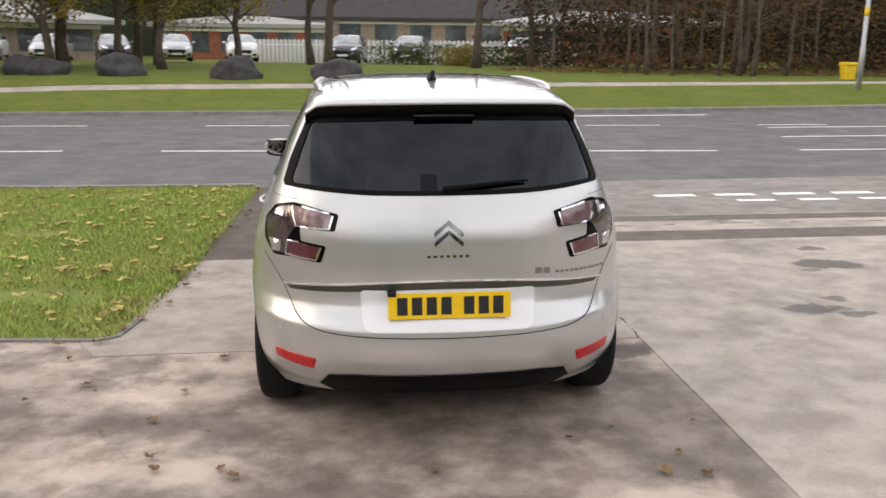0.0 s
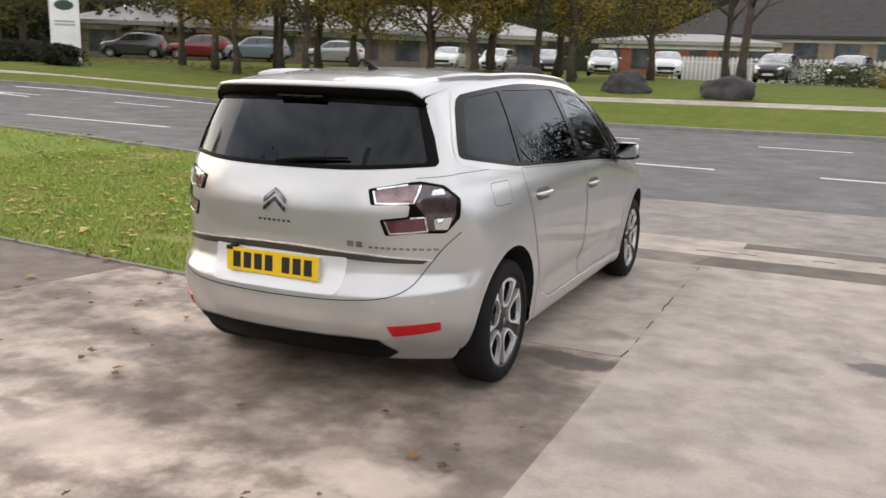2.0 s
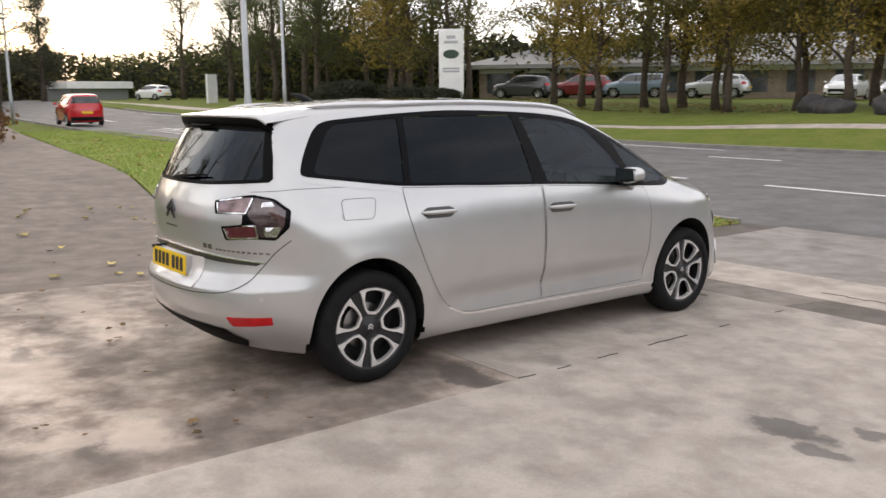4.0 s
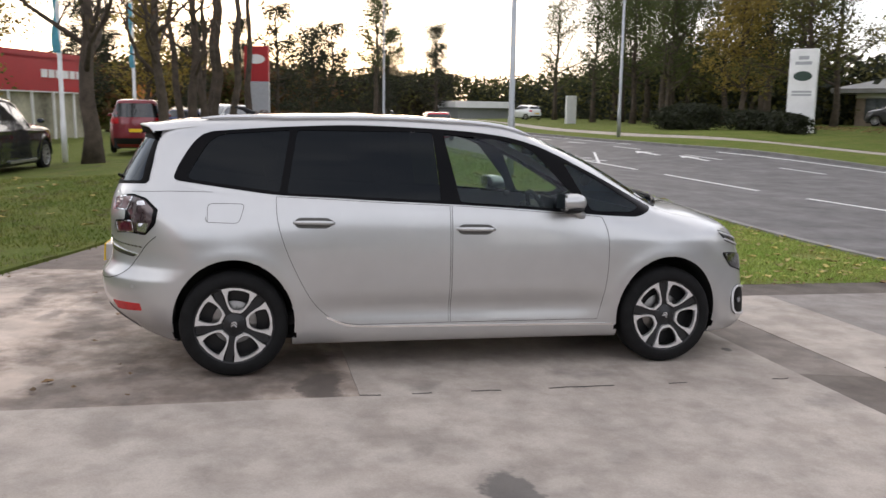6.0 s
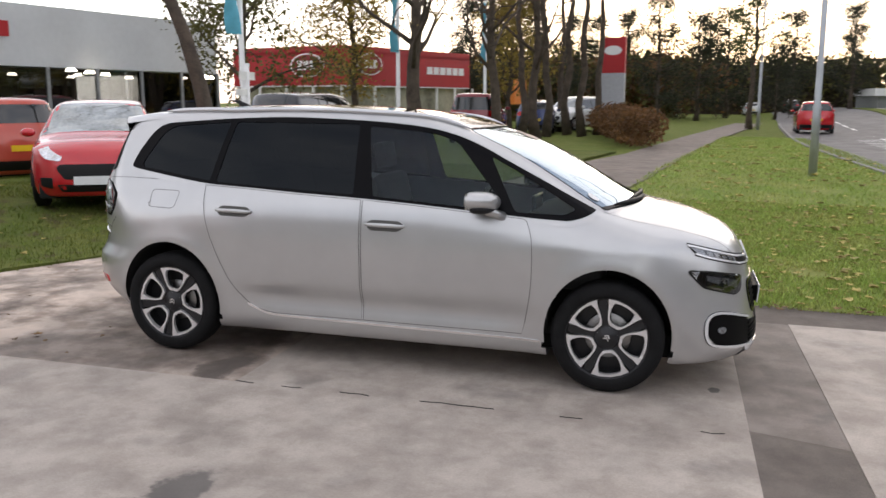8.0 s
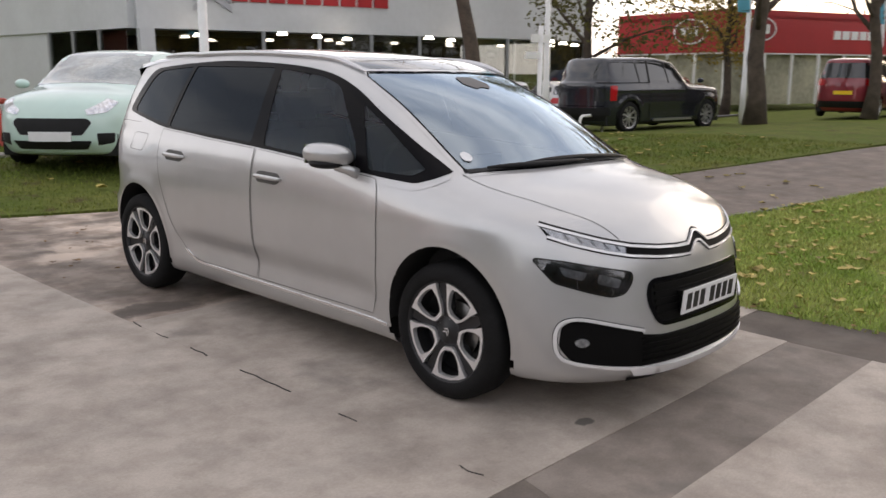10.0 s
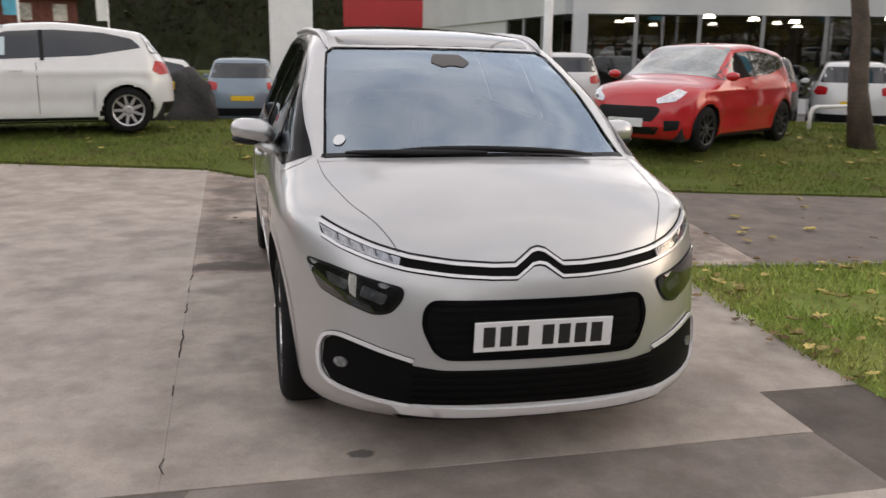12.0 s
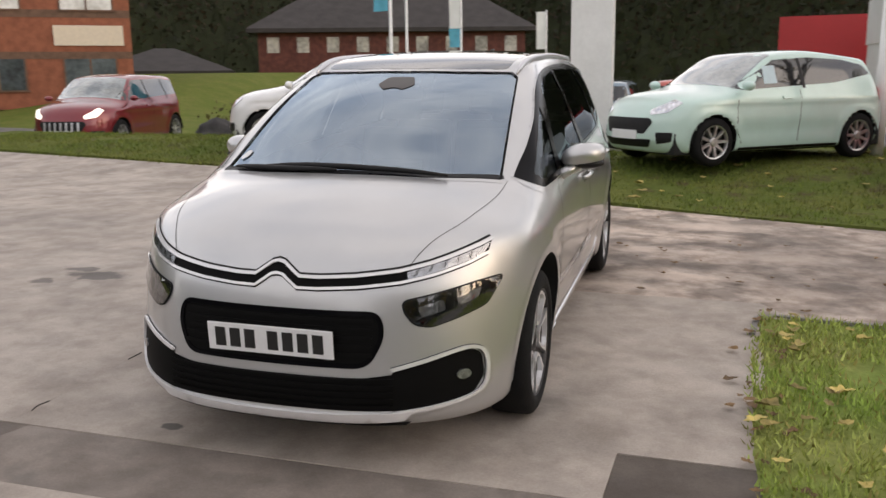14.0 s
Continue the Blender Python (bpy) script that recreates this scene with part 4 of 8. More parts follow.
for s in (1, -1):
    fl = (lambda p: p) if s > 0 else mirrored
    lamp = HERO.patch("headlamp", FW, fl(HL), M_LAMPIN, car, 0.0015, 0.02, label="dark-bezelled clear headlamp")
    HERO.patch("reflector", FW, fl(rounded(wpoly([(40.5, 0.652), (41.5, 0.615), (48, 0.638), (47.5, 0.678)]), 0.012)), M_BOWL, lamp, 0.003, 0.015)
    HERO.patch("reflector", FW, fl(rounded(wpoly([(51, 0.682), (52, 0.648), (57.5, 0.668), (59, 0.706)]), 0.012)), M_BOWL, lamp, 0.003, 0.015)
    HERO.patch("lens", FW, fl(HL), M_LENS, lamp, 0.008, 0.02, thick=0.006)
    HERO.patch("lamp_seal", FW, fl(offset_line([*HL, HL[0]], 0.006)), M_GAP, lamp, 0.0022, 0.02)
    drl = HERO.patch("daytime_lamp", FW, fl(wpoly([(39, 0.783), (39, 0.757), (46, 0.776), (56, 0.807), (61.5, 0.826), (64.8, 0.862), (56, 0.834), (46, 0.803)])), M_DRL, car, 0.0030, 0.02, label="clear slim daytime running lamp")
    for a in (40.5, 44.5, 48.5, 52.5, 56.5):
        z0 = 0.760 + (a - 38) * 0.0030
        HERO.patch("divider", FW, fl(wpoly([(a, z0), (a + 0.9, z0 + 0.002), (a + 2.2, z0 + 0.026), (a + 1.3, z0 + 0.024)])), M_LAMPIN, drl, 0.0040, 0.02)
    HERO.patch("lens", FW, fl(wpoly([(39, 0.783), (39, 0.757), (46, 0.776), (56, 0.807), (61.5, 0.826), (64.8, 0.862), (56, 0.834), (46, 0.803)])), M_LENS, drl, 0.009, 0.02)
    # fog lamp pods
    POD = rounded(wpoly([(33, 0.425), (33, 0.268), (46, 0.285), (54.5, 0.305), (57.8, 0.36), (57.4, 0.452), (54.0, 0.480), (47.5, 0.472)]), 0.02)
    pod = HERO.patch("fog_lamp_pod", FW, fl(POD), M_SLAT, car, 0.0018, 0.025)
    HERO.patch("pod_seal", FW, fl(offset_line([*curve2d(wpoly([(33, 0.428), (40, 0.452), (47.5, 0.476), (53.0, 0.486), (56.8, 0.472), (58.6, 0.436), (58.8, 0.385), (57.8, 0.330), (54.5, 0.299), (46, 0.279), (33, 0.262)]), 4)], 0.0095)), M_SLAT, pod, 0.0030, 0.015)
    HERO.patch("pod_chrome", FW, fl(offset_line([*curve2d(wpoly([(33, 0.428), (40, 0.452), (47.5, 0.476), (53.0, 0.486), (56.8, 0.472), (58.6, 0.436), (58.8, 0.385), (57.8, 0.330), (54.5, 0.299), (46, 0.279), (33, 0.262)]), 4)], 0.0068)), M_BRIGHT, pod, 0.012, 0.015, thick=0.010)
    HERO.patch("fog_lamp", FW, fl([(D(51.5) + 0.024 * math.cos(k), 0.385 + 0.019 * math.sin(k)) for k in np.linspace(0, 2 * math.pi, 20)[:-1]]), M_BOWL, pod, 0.010, 0.012, thick=0.010, label="round clear fog lamp")
GR = rounded([(-0.428, 0.555), (-0.408, 0.637), (0.408, 0.637), (0.428, 0.555), (0.375, 0.442), (-0.375, 0.442)], 0.05)
FE = ("end", 1, 1.2, 2.7)
grille = HERO.patch("grille", FE, GR, M_SLAT, car, 0.0015, 0.03)
for z in (0.612, 0.58, 0.548, 0.516, 0.484):
    HERO.patch("slat", FE, [(-0.39, z - 0.007), (0.39, z - 0.007), (0.39, z + 0.007), (-0.39, z + 0.007)], M_SLAT, grille, 0.008, 0.04, thick=0.008)
HERO.patch("grille_edge", FE, offset_line([*GR, GR[0]], 0.009), M_GLOSSBLACK, grille, 0.006, 0.03, thick=0.006)
intake = HERO.patch("lower_intake", FE, rounded([(-0.50, 0.415), (-0.36, 0.398), (0.36, 0.398), (0.50, 0.415), (0.49, 0.270), (-0.49, 0.270)], 0.02), M_SLAT, car, 0.0022, 0.03)
for z in (0.29, 0.315, 0.34, 0.365, 0.39):
    HERO.patch("slat", FE, [(-0.47, z - 0.005), (0.47, z - 0.005), (0.47, z + 0.005), (-0.47, z + 0.005)], M_SLAT, intake, 0.010, 0.04, thick=0.010)
lip_t = lambda a: 0.255 + 0.00001 * a * a + 0.022 * max(0.0, (abs(a) - 40) / 14) ** 2
HERO.patch("bumper_blade", FW, wpoly([(a, lip_t(a)) for a in np.linspace(-38, 38, 21)]) + wpoly([(a, 0.226 + 0.012 * (abs(a) / 38) ** 4) for a in np.linspace(36, -36, 21)]), M_BRIGHT, car, 0.014, 0.02, thick=0.014, label="satin silver lower bumper blade")
HERO.patch("front_valance", FW, wpoly([(a, 0.223) for a in np.linspace(-38, 38, 21)]) + wpoly([(a, 0.172) for a in np.linspace(36, -36, 21)]), M_SLAT, car, 0.006, 0.02)


def plate(parent, y, z, tilt, s, material):
    """A number plate: a thin board with seven plain bars."""
    m = Matrix.Translation((0, y, z)) @ Matrix.Rotation(tilt, 4, "X")
    bm = bmesh.new()
    box(bm, -0.26, 0.26, -0.004, 0.004, -0.0555, 0.0555, 0.002)
    bm.transform(m)
    board = part("number_plate", bm, material, parent, "pressed plate with black bars")
    for cx in (-0.2, -0.138, -0.076, -0.014, 0.082, 0.144, 0.206):
        bm = bmesh.new()
        box(bm, cx - 0.022, cx + 0.022, s * 0.004, s * 0.0052, -0.038, 0.038)
        bm.transform(m)
        part("bar", bm, M_INK, board)
    return board


plate(car, 2.281, 0.527, radians(-4), 1, M_WHITEP)
boxpart("plate_holder", -0.24, 0.24, 2.20, 2.276, 0.478, 0.576, M_SLAT, car, 0.004)

# rear face
RE = ("end", -1, 1.0, 2.7)
M_PINKLENS = mat("pale_pink_lens", (0.20, 0.125, 0.135), 0.12, 0.2, vary=0.3, scale=22, coat=1.0)
M_SMOKELENS = mat("smoked_clear_lens", (0.085, 0.058, 0.062), 0.10, 0.3, vary=0.35, scale=18, coat=1.0)
TLP = wpoly([(40.0, 1.068), (40.6, 0.996), (53.5, 1.000), (53.0, 0.945), (43.5, 0.932), (45.5, 0.857), (57.0, 0.868), (66.0, 0.862), (71.0, 0.93), (72.0, 1.02), (66.0, 1.085), (58.0, 1.105), (53.0, 1.098)])
TL = rounded(TLP, 0.012)
for s in (1, -1):
    fl = (lambda p: p) if s > 0 else mirrored
    lamp = HERO.patch("tail_lamp", RW, fl(TL), M_GLOSSBLACK, car, 0.002, 0.02, thick=0.004, label="clear-lensed claw-shaped tail lamp")
    UP = rounded(wpoly([(41.8, 1.060), (42.3, 1.006), (54.6, 1.009), (57.5, 1.090), (53.5, 1.087)]), 0.010)
    LO = rounded(wpoly([(45.2, 0.924), (47.0, 0.868), (59.0, 0.879), (58.0, 0.938), (53.5, 0.936)]), 0.010)
    COL = rounded(wpoly([(58.4, 1.090), (55.4, 1.000), (58.6, 0.945), (60.0, 0.880), (66.0, 0.874), (69.2, 0.94), (70.0, 1.02), (65.0, 1.074)]), 0.010)
    HERO.patch("reversing_lens", RW, fl(UP), M_PINKLENS, lamp, 0.004, 0.02, thick=0.003)
    HERO.patch("red_lens", RW, fl(LO), M_DARKRED, lamp, 0.004, 0.02, thick=0.003)
    HERO.patch("clear_lens", RW, fl(COL), M_SMOKELENS, lamp, 0.004, 0.02, thick=0.003)
    for edge_line in ([(41.8, 1.060), (42.4, 1.005), (48, 1.004), (54.8, 1.007), (56.3, 1.045), (57.8, 1.088)], [(45.2, 0.924), (47.0, 0.868), (53, 0.871), (59.6, 0.878)], [(53.5, 0.939), (58.4, 0.941), (59.4, 0.88)], [(43.0, 1.068), (48, 1.078), (53.5, 1.089)]):
        HERO.patch("bright_edge", RW, fl(offset_line(wpoly(edge_line), 0.0042)), M_REFLECT, lamp, 0.007, 0.02, thick=0.004)
    HERO.patch("indicator", RW, fl(rounded(wpoly([(61.5, 0.932), (62.0, 0.884), (66.5, 0.880), (68.0, 0.936)]), 0.008)), M_REFLECT, lamp, 0.006, 0.02, thick=0.003)
    HERO.patch("indicator", RW, fl(rounded(wpoly([(61.5, 1.064), (61.0, 1.04), (66.0, 1.044), (65.0, 1.068)]), 0.006)), M_REFLECT, lamp, 0.006, 0.02, thick=0.003)
    HERO.patch("rear_reflector", RW, fl(rounded(wpoly([(45.5, 0.440), (48.0, 0.386), (56, 0.392), (64.0, 0.402), (63.5, 0.446), (55, 0.443)]), 0.008)), M_REDLENS, car, 0.004, 0.02, thick=0.006, label="red rear reflector")
    HERO.patch("tailgate_seal", RW, fl(offset_line(curve2d(wpoly([(71.5, 0.862), (66.0, 0.80), (61.0, 0.72), (54.5, 0.63), (45.0, 0.578), (32.0, 0.562), (15.0, 0.556), (0.0, 0.554)]), 5), 0.0022)), M_GAP, car, 0.0014, 0.02)
    HERO.patch("parking_sensor", RW, fl([(D(60) + 0.012 * math.cos(k), 0.548 + 0.012 * math.sin(k)) for k in np.linspace(0, 6.28, 12)[:-1]]), M_SILVER, car, 0.0015, 0.02)
sag = lambda x: 0.10 * x * x
HERO.patch("tailgate_strip", RE, [(x, 0.785 - sag(x)) for x in np.linspace(-0.70, 0.70, 21)] + [(x, 0.752 - sag(x) + 0.05 * abs(x) ** 3) for x in np.linspace(0.68, -0.68, 21)], mat("dark_bronze_trim", (0.085, 0.082, 0.075), 0.25, 0.5), car, 0.002, 0.03)
HERO.patch("tailgate_chrome", RE, [(x, 0.792 - sag(x)) for x in np.linspace(-0.71, 0.71, 21)] + [(x, 0.785 - sag(x)) for x in np.linspace(0.71, -0.71, 21)], M_CHROME, car, 0.006, 0.03, thick=0.006)
HERO.patch("plate_panel", RE, rounded([(-0.375, 0.748), (-0.365, 0.580), (0.365, 0.580), (0.375, 0.748)], [0.02, 0.05, 0.05, 0.02]), paint("pale_silver_paint", (0.70, 0.70, 0.71), 0.2, 0.3, 0.02), car, 0.003, 0.03, thick=0.004)
plate(car, -2.254, 0.690, radians(-3), -1, M_YELLOW)
boxpart("plate_pad", -0.25, 0.25, -2.249, -2.20, 0.64, 0.74, M_SILVER, car)
boxpart("tailgate_latch", -0.262, -0.225, -2.262, -2.20, 0.733, 0.752, M_BLACK, car, 0.004)
HERO.patch("rear_valance", RE, [(-0.57, 0.285), (-0.52, 0.365), (-0.40, 0.378), (0.40, 0.378), (0.52, 0.365), (0.57, 0.285), (0.50, 0.235), (-0.50, 0.235)], M_SLAT, car, 0.004, 0.03)


def chevrons(how, x0, z0, w, hgt, t, name, mm, parent, gapz):
    for dz in (0, -gapz):
        p = [(x0 - w, z0 - hgt + dz), (x0, z0 + dz), (x0 + w, z0 - hgt + dz), (x0 + w, z0 - hgt - t + dz), (x0, z0 - t * 0.9 + dz), (x0 - w, z0 - hgt - t + dz)]
        HERO.patch(name, how, p, mm, parent, 0.010, 0.012, thick=0.009)


chevrons(RE, 0.0, 1.045, 0.060, 0.048, 0.020, "badge_chevron", mat("dark_chrome", (0.17, 0.17, 0.18), 0.12, 1.0), car, 0.040)
for i in range(7):
    HERO.patch("badge_bar", RE, [(-0.092 + i * 0.027, 0.890), (-0.077 + i * 0.027, 0.890), (-0.077 + i * 0.027, 0.900), (-0.092 + i * 0.027, 0.900)], mat("badge_chrome", (0.30, 0.30, 0.31), 0.2, 1.0), car, 0.003, 0.02, thick=0.003)
for i, (w, hh) in enumerate(((0.030, 0.026), (0.028, 0.026), *(((0.016, 0.010),) * 11))):
    xb = 0.375 + (i * 0.040 if i < 2 else 0.095 + (i - 2) * 0.0245)
    HERO.patch("badge_bar", RE, [(xb, 0.806 - 0.06 * (xb - 0.35)), (xb + w, 0.804 - 0.06 * (xb - 0.35)), (xb + w, 0.804 + hh - 0.06 * (xb - 0.35)), (xb, 0.806 + hh - 0.06 * (xb - 0.35))], mat("badge_chrome", (0.30, 0.30, 0.31), 0.2, 1.0), car, 0.003, 0.02, thick=0.003)
# rear wiper
bm = bmesh.new()
wp = HERO.shoot(*HERO.rays(RE, np.array([[-0.02, 1.168], [0.10, 1.180], [0.22, 1.190], [0.345, 1.196]])))
tube(bm, [Vector(p) + Vector((0, -0.022, 0.004)) for p in wp], [0.013, 0.010, 0.008, 0.005], 8)
part("rear_wiper", bm, M_SLAT, car, smooth=True)
# spoiler
xs = np.linspace(-0.60, 0.60, 25)
sv, sf, bv, bf = [], [], [], []
for i, x in enumerate(xs):
    dr = 0.15 * x * x + 0.62 * x**4
    y_lip = -2.025 + dr
    zt = lambda y: float(HERO.shoot(*HERO.rays(("top", 0.9), np.array([[x, y]])))[0][2])
    ys = np.linspace(-1.62, y_lip, 6)
    for k, y in enumerate(ys):
        zz = zt(max(y, -1.86 + dr)) + 0.004 - (0.0 if y > -1.86 + dr else 0.14 * (-1.86 + dr - y))
        sv.append((x, y, zz + (-0.004 if k == 0 else 0)))
    zl = sv[-1][2]
    sv.append((x, y_lip - 0.004, zl - 0.010))
    sv.append((x, y_lip + 0.004, zl - 0.016))
    bv += [(x, y_lip + 0.002, zl - 0.013), (x, y_lip + 0.010, zl - 0.050), (x, y_lip + 0.075, zl - 0.068)]
n8 = 8
for i in range(len(xs) - 1):
    for k in range(n8 - 1):
        sf.append((i * n8 + k, i * n8 + k + 1, (i + 1) * n8 + k + 1, (i + 1) * n8 + k))
    for k in range(2):
        bf.append((i * 3 + k, i * 3 + k + 1, (i + 1) * 3 + k + 1, (i + 1) * 3 + k))
for e0 in (0, (len(xs) - 1)):
    bf.append((e0 * 3, e0 * 3 + 1, e0 * 3 + 2))
sp = mesh_ob("spoiler", sv, sf, M_PAINT, car)
# matte black holds both the trim's colour and the shade under the lip
mesh_ob("spoiler_underside", bv, bf, M_SLAT, sp, "black underside, its shade put into the matte colour")
boxpart("brake_lamp", -0.13, 0.13, -2.024, -2.00, 1.464, 1.474, M_LAMPIN, sp)
# roof rails, aerial, seams
for s in (1, -1):
    rail = [(-1.66, 1.515), (-1.58, 1.565), (-1.45, 1.603), (-1.2, 1.630), (-0.9, 1.644), (-0.5, 1.650), (-0.1, 1.638), (0.2, 1.612), (0.4, 1.578), (0.55, 1.530), (0.66, 1.480)]
    bm = bmesh.new()
    line = [(s * (0.592 - 0.10 * max(0, -1.1 - y) - 0.03 * max(0, y)), y) for y in np.linspace(-1.62, 0.52, 30)]
    rz = HERO.shoot(*HERO.rays(("top", 0.9), np.array(line)))
    tube(bm, [(p[0], p[1], p[2] + 0.010) for p in rz], [0.004, 0.012] + [0.016] * 26 + [0.012, 0.004], 10)
    part("roof_rail", bm, M_SILVER, car, "satin silver roof rail", smooth=True)
    HERO.patch("bonnet_seal", ("top", 0.4), offset_line(curve2d([(s * 0.715, 1.36), (s * 0.70, 1.55), (s * 0.645, 1.82), (s * 0.56, 2.0), (s * 0.50, 2.10)], 6), 0.0014), M_PAINTDARK, car, 0.0010, 0.02)
bm = bmesh.new()
tube(bm, [(0, -1.30, 1.60), (0, -1.37, 1.640), (0, -1.43, 1.650)], [0.026, 0.014, 0.006], 10)
part("aerial", bm, M_BLACK, car, smooth=True)

# mirrors
M_MIRROR = mat("dark_mirror_glass", (0.35, 0.37, 0.36), 0.02, 1.0, vary=0.02)
for s in (1, -1):
    bm = bmesh.new()
    bmesh.ops.create_uvsphere(bm, u_segments=28, v_segments=18, radius=1.0)
    for vt in bm.verts:
        x, y, z = vt.co
        e = lambda a, n: math.copysign(abs(a) ** n, a)
        y2 = e(y, 0.8)
        y2 = max(y2, -0.45)
        vt.co = Vector((s * (0.962 + 0.108 * e(x, 0.8) * (1 - 0.10 * z)), 0.675 + 0.105 * y2 - 0.03 * x, 1.094 + 0.058 * e(z, 0.85) + 0.012 * x))
    mir = part("door_mirror", bm, M_PAINT, car, "body-coloured door mirror with black base", smooth=True)
    bm = bmesh.new()
    bmesh.ops.create_uvsphere(bm, u_segments=20, v_segments=10, radius=1.0)
    for vt in bm.verts:
        vt.co = Vector((s * (0.962 + 0.105 * vt.co.x), 0.675 + 0.085 * max(vt.co.y, -0.5), 1.052 + 0.030 * vt.co.z))
    part("mirror_base", bm, M_BLACK, mir, smooth=True)
    bm = bmesh.new()
    tube(bm, [(s * 0.86, 0.79, 1.000), (s * 0.905, 0.75, 1.022), (s * 0.94, 0.71, 1.040)], [0.030, 0.024, 0.028], 10)
    part("mirror_arm", bm, M_PAINT, mir, smooth=True)
    boxpart("mirror_glass", min(s * 0.885, s * 1.055), max(s * 0.885, s * 1.055), 0.606, 0.618, 1.050, 1.146, M_MIRROR, mir, 0.001)

# wipers, sensor housing, sticker
for p0, p1, o in (((0.40, 1.475), (-0.48, 1.49), 0.016), ((0.60, 1.40), (0.02, 1.545), 0.012)):
    bm = bmesh.new()
    ln = np.array([[p0[0] + (p1[0] - p0[0]) * t, p0[1] + (p1[1] - p0[1]) * t + 0.04 * math.sin(math.pi * t)] for t in np.linspace(0, 1, 9)])
    w = HERO.shoot(*HERO.rays(("top", 0.7), ln))
    tube(bm, [Vector(q) + Vector((0, 0.010, o)) for q in w], [0.006, 0.010, 0.013, 0.014, 0.014, 0.013, 0.012, 0.010, 0.006], 8)
    part("wiper", bm, M_BLACK, car, smooth=True)
HERO.patch("scuttle", ("top", 0.6), curve2d([(-0.70, 1.36), (-0.5, 1.475), (-0.3, 1.54), (0, 1.57), (0.3, 1.54), (0.5, 1.475), (0.70, 1.36)], 5) + curve2d([(0.69, 1.335), (0.5, 1.435), (0.3, 1.50), (0, 1.528), (-0.3, 1.50), (-0.5, 1.435), (-0.69, 1.335)], 5), M_BLACK, car, 0.002, 0.03)
HERO.patch("sensor_housing", ("top", 0.7), rounded([(-0.10, 0.80), (-0.07, 0.70), (0.07, 0.70), (0.10, 0.80), (0.05, 0.86), (0.02, 0.84), (-0.02, 0.84), (-0.05, 0.86)], 0.02), mat("sensor_frit_brown", (0.045, 0.038, 0.034), 0.4), car, -0.0005, 0.03)
HERO.patch("sticker", ("top", 0.7), [(0.612 + 0.026 * math.cos(k), 1.285 + 0.033 * math.sin(k)) for k in np.linspace(0, 6.28, 20)[:-1]], M_WHITEP, car, 0.0016, 0.02)


# wheels
def wheel(parent, x, y, s, turn):
    """A five-petal diamond-cut alloy with its tyre."""
    w = new("wheel")
    w.parent = parent
    w.matrix_local = Matrix.Translation((x, y, 0.326)) @ Matrix.Rotation(0 if s > 0 else math.pi, 4, "Z") @ Matrix.Rotation(turn, 4, "X")
    bm = bmesh.new()
    spin(bm, [(-0.10, 0.235), (-0.103, 0.255), (-0.100, 0.30), (-0.085, 0.318), (-0.06, 0.3265), (0.06, 0.3265), (0.080, 0.319), (0.094, 0.302), (0.101, 0.282), (0.102, 0.265), (0.098, 0.248), (0.090, 0.240)], 56)
    part("tyre", bm, M_RUBBER, w, smooth=True)
    bm = bmesh.new()
    spin(bm, [(0.092, 0.2405), (0.088, 0.235), (0.070, 0.228), (0.0, 0.222), (-0.08, 0.205), (-0.09, 0.215)], 48)
    spin(bm, [(-0.02, 0.225), (-0.02, 0.02)], 40)
    part("rim", bm, M_DARKALLOY, w, smooth=True)
    bm = bmesh.new()
    spin(bm, [(0.000, 0.135), (0.004, 0.13), (0.004, 0.06)], 36)
    part("brake_disc", bm, mat("brake_disc_steel", (0.30, 0.29, 0.28), 0.35, 0.9), w, smooth=True)
    for i in range(5):
        a0 = 2 * math.pi * i / 5
        side_o = curve2d([(0.026, 0.074), (0.046, 0.094), (0.070, 0.135), (0.084, 0.168), (0.108, 0.206)], 3)
        side_i = curve2d([(0.020, 0.090), (0.042, 0.106), (0.060, 0.142), (0.066, 0.176), (0.064, 0.203)], 3)
        outer = side_o + [(0.060, 0.223), (0.0, 0.230), (-0.060, 0.223)] + [(-u, v) for u, v in side_o[::-1]]
        inner = side_i + [(0.035, 0.213), (0.0, 0.216), (-0.035, 0.213)] + [(-u, v) for u, v in side_i[::-1]]
        vv, ff = fill2d(outer, 0.025, (inner,))
        ca, sa = math.cos(a0), math.sin(a0)
        n0 = len(vv)
        dish = lambda u, v: 0.070 + 0.016 * min(1, math.hypot(u, v) / 0.2)
        P = [(dish(u, v), u * ca - v * sa, u * sa + v * ca) for u, v in vv] + [(dish(u, v) - 0.022, u * 0.97 * ca - v * 0.985 * sa, u * 0.97 * sa + v * 0.985 * ca) for u, v in vv]
        cnt = {(t[k], t[(k + 1) % 3]) for t in ff for k in range(3)}
        rim = [e for e in cnt if (e[1], e[0]) not in cnt]
        mesh_ob("spoke", P, [tuple(t) for t in ff] + [(n0 + j, n0 + k, k, j) for k, j in rim], M_ALLOY, w, "diamond-cut spoke" if i == 0 else "", smooth=False)
        # dark web between petals
        a1 = a0 + math.pi / 5
        bm = bmesh.new()
        ca, sa = math.cos(a1), math.sin(a1)
        q = [(-0.020, 0.05), (-0.033, 0.120), (-0.020, 0.228), (0.020, 0.228), (0.033, 0.120), (0.020, 0.05)]
        top = [bm.verts.new((0.060 + 0.012 * (v > 0.19), u * ca - v * sa, u * sa + v * ca)) for u, v in q]
        low = [bm.verts.new((0.03, u * ca - v * sa, u * sa + v * ca)) for u, v in q]
        bm.faces.new(top)
        for k in range(6):
            bm.faces.new((top[k], top[(k + 1) % 6], low[(k + 1) % 6], low[k]))
        part("web", bm, M_DARKALLOY, w)
    bm = bmesh.new()
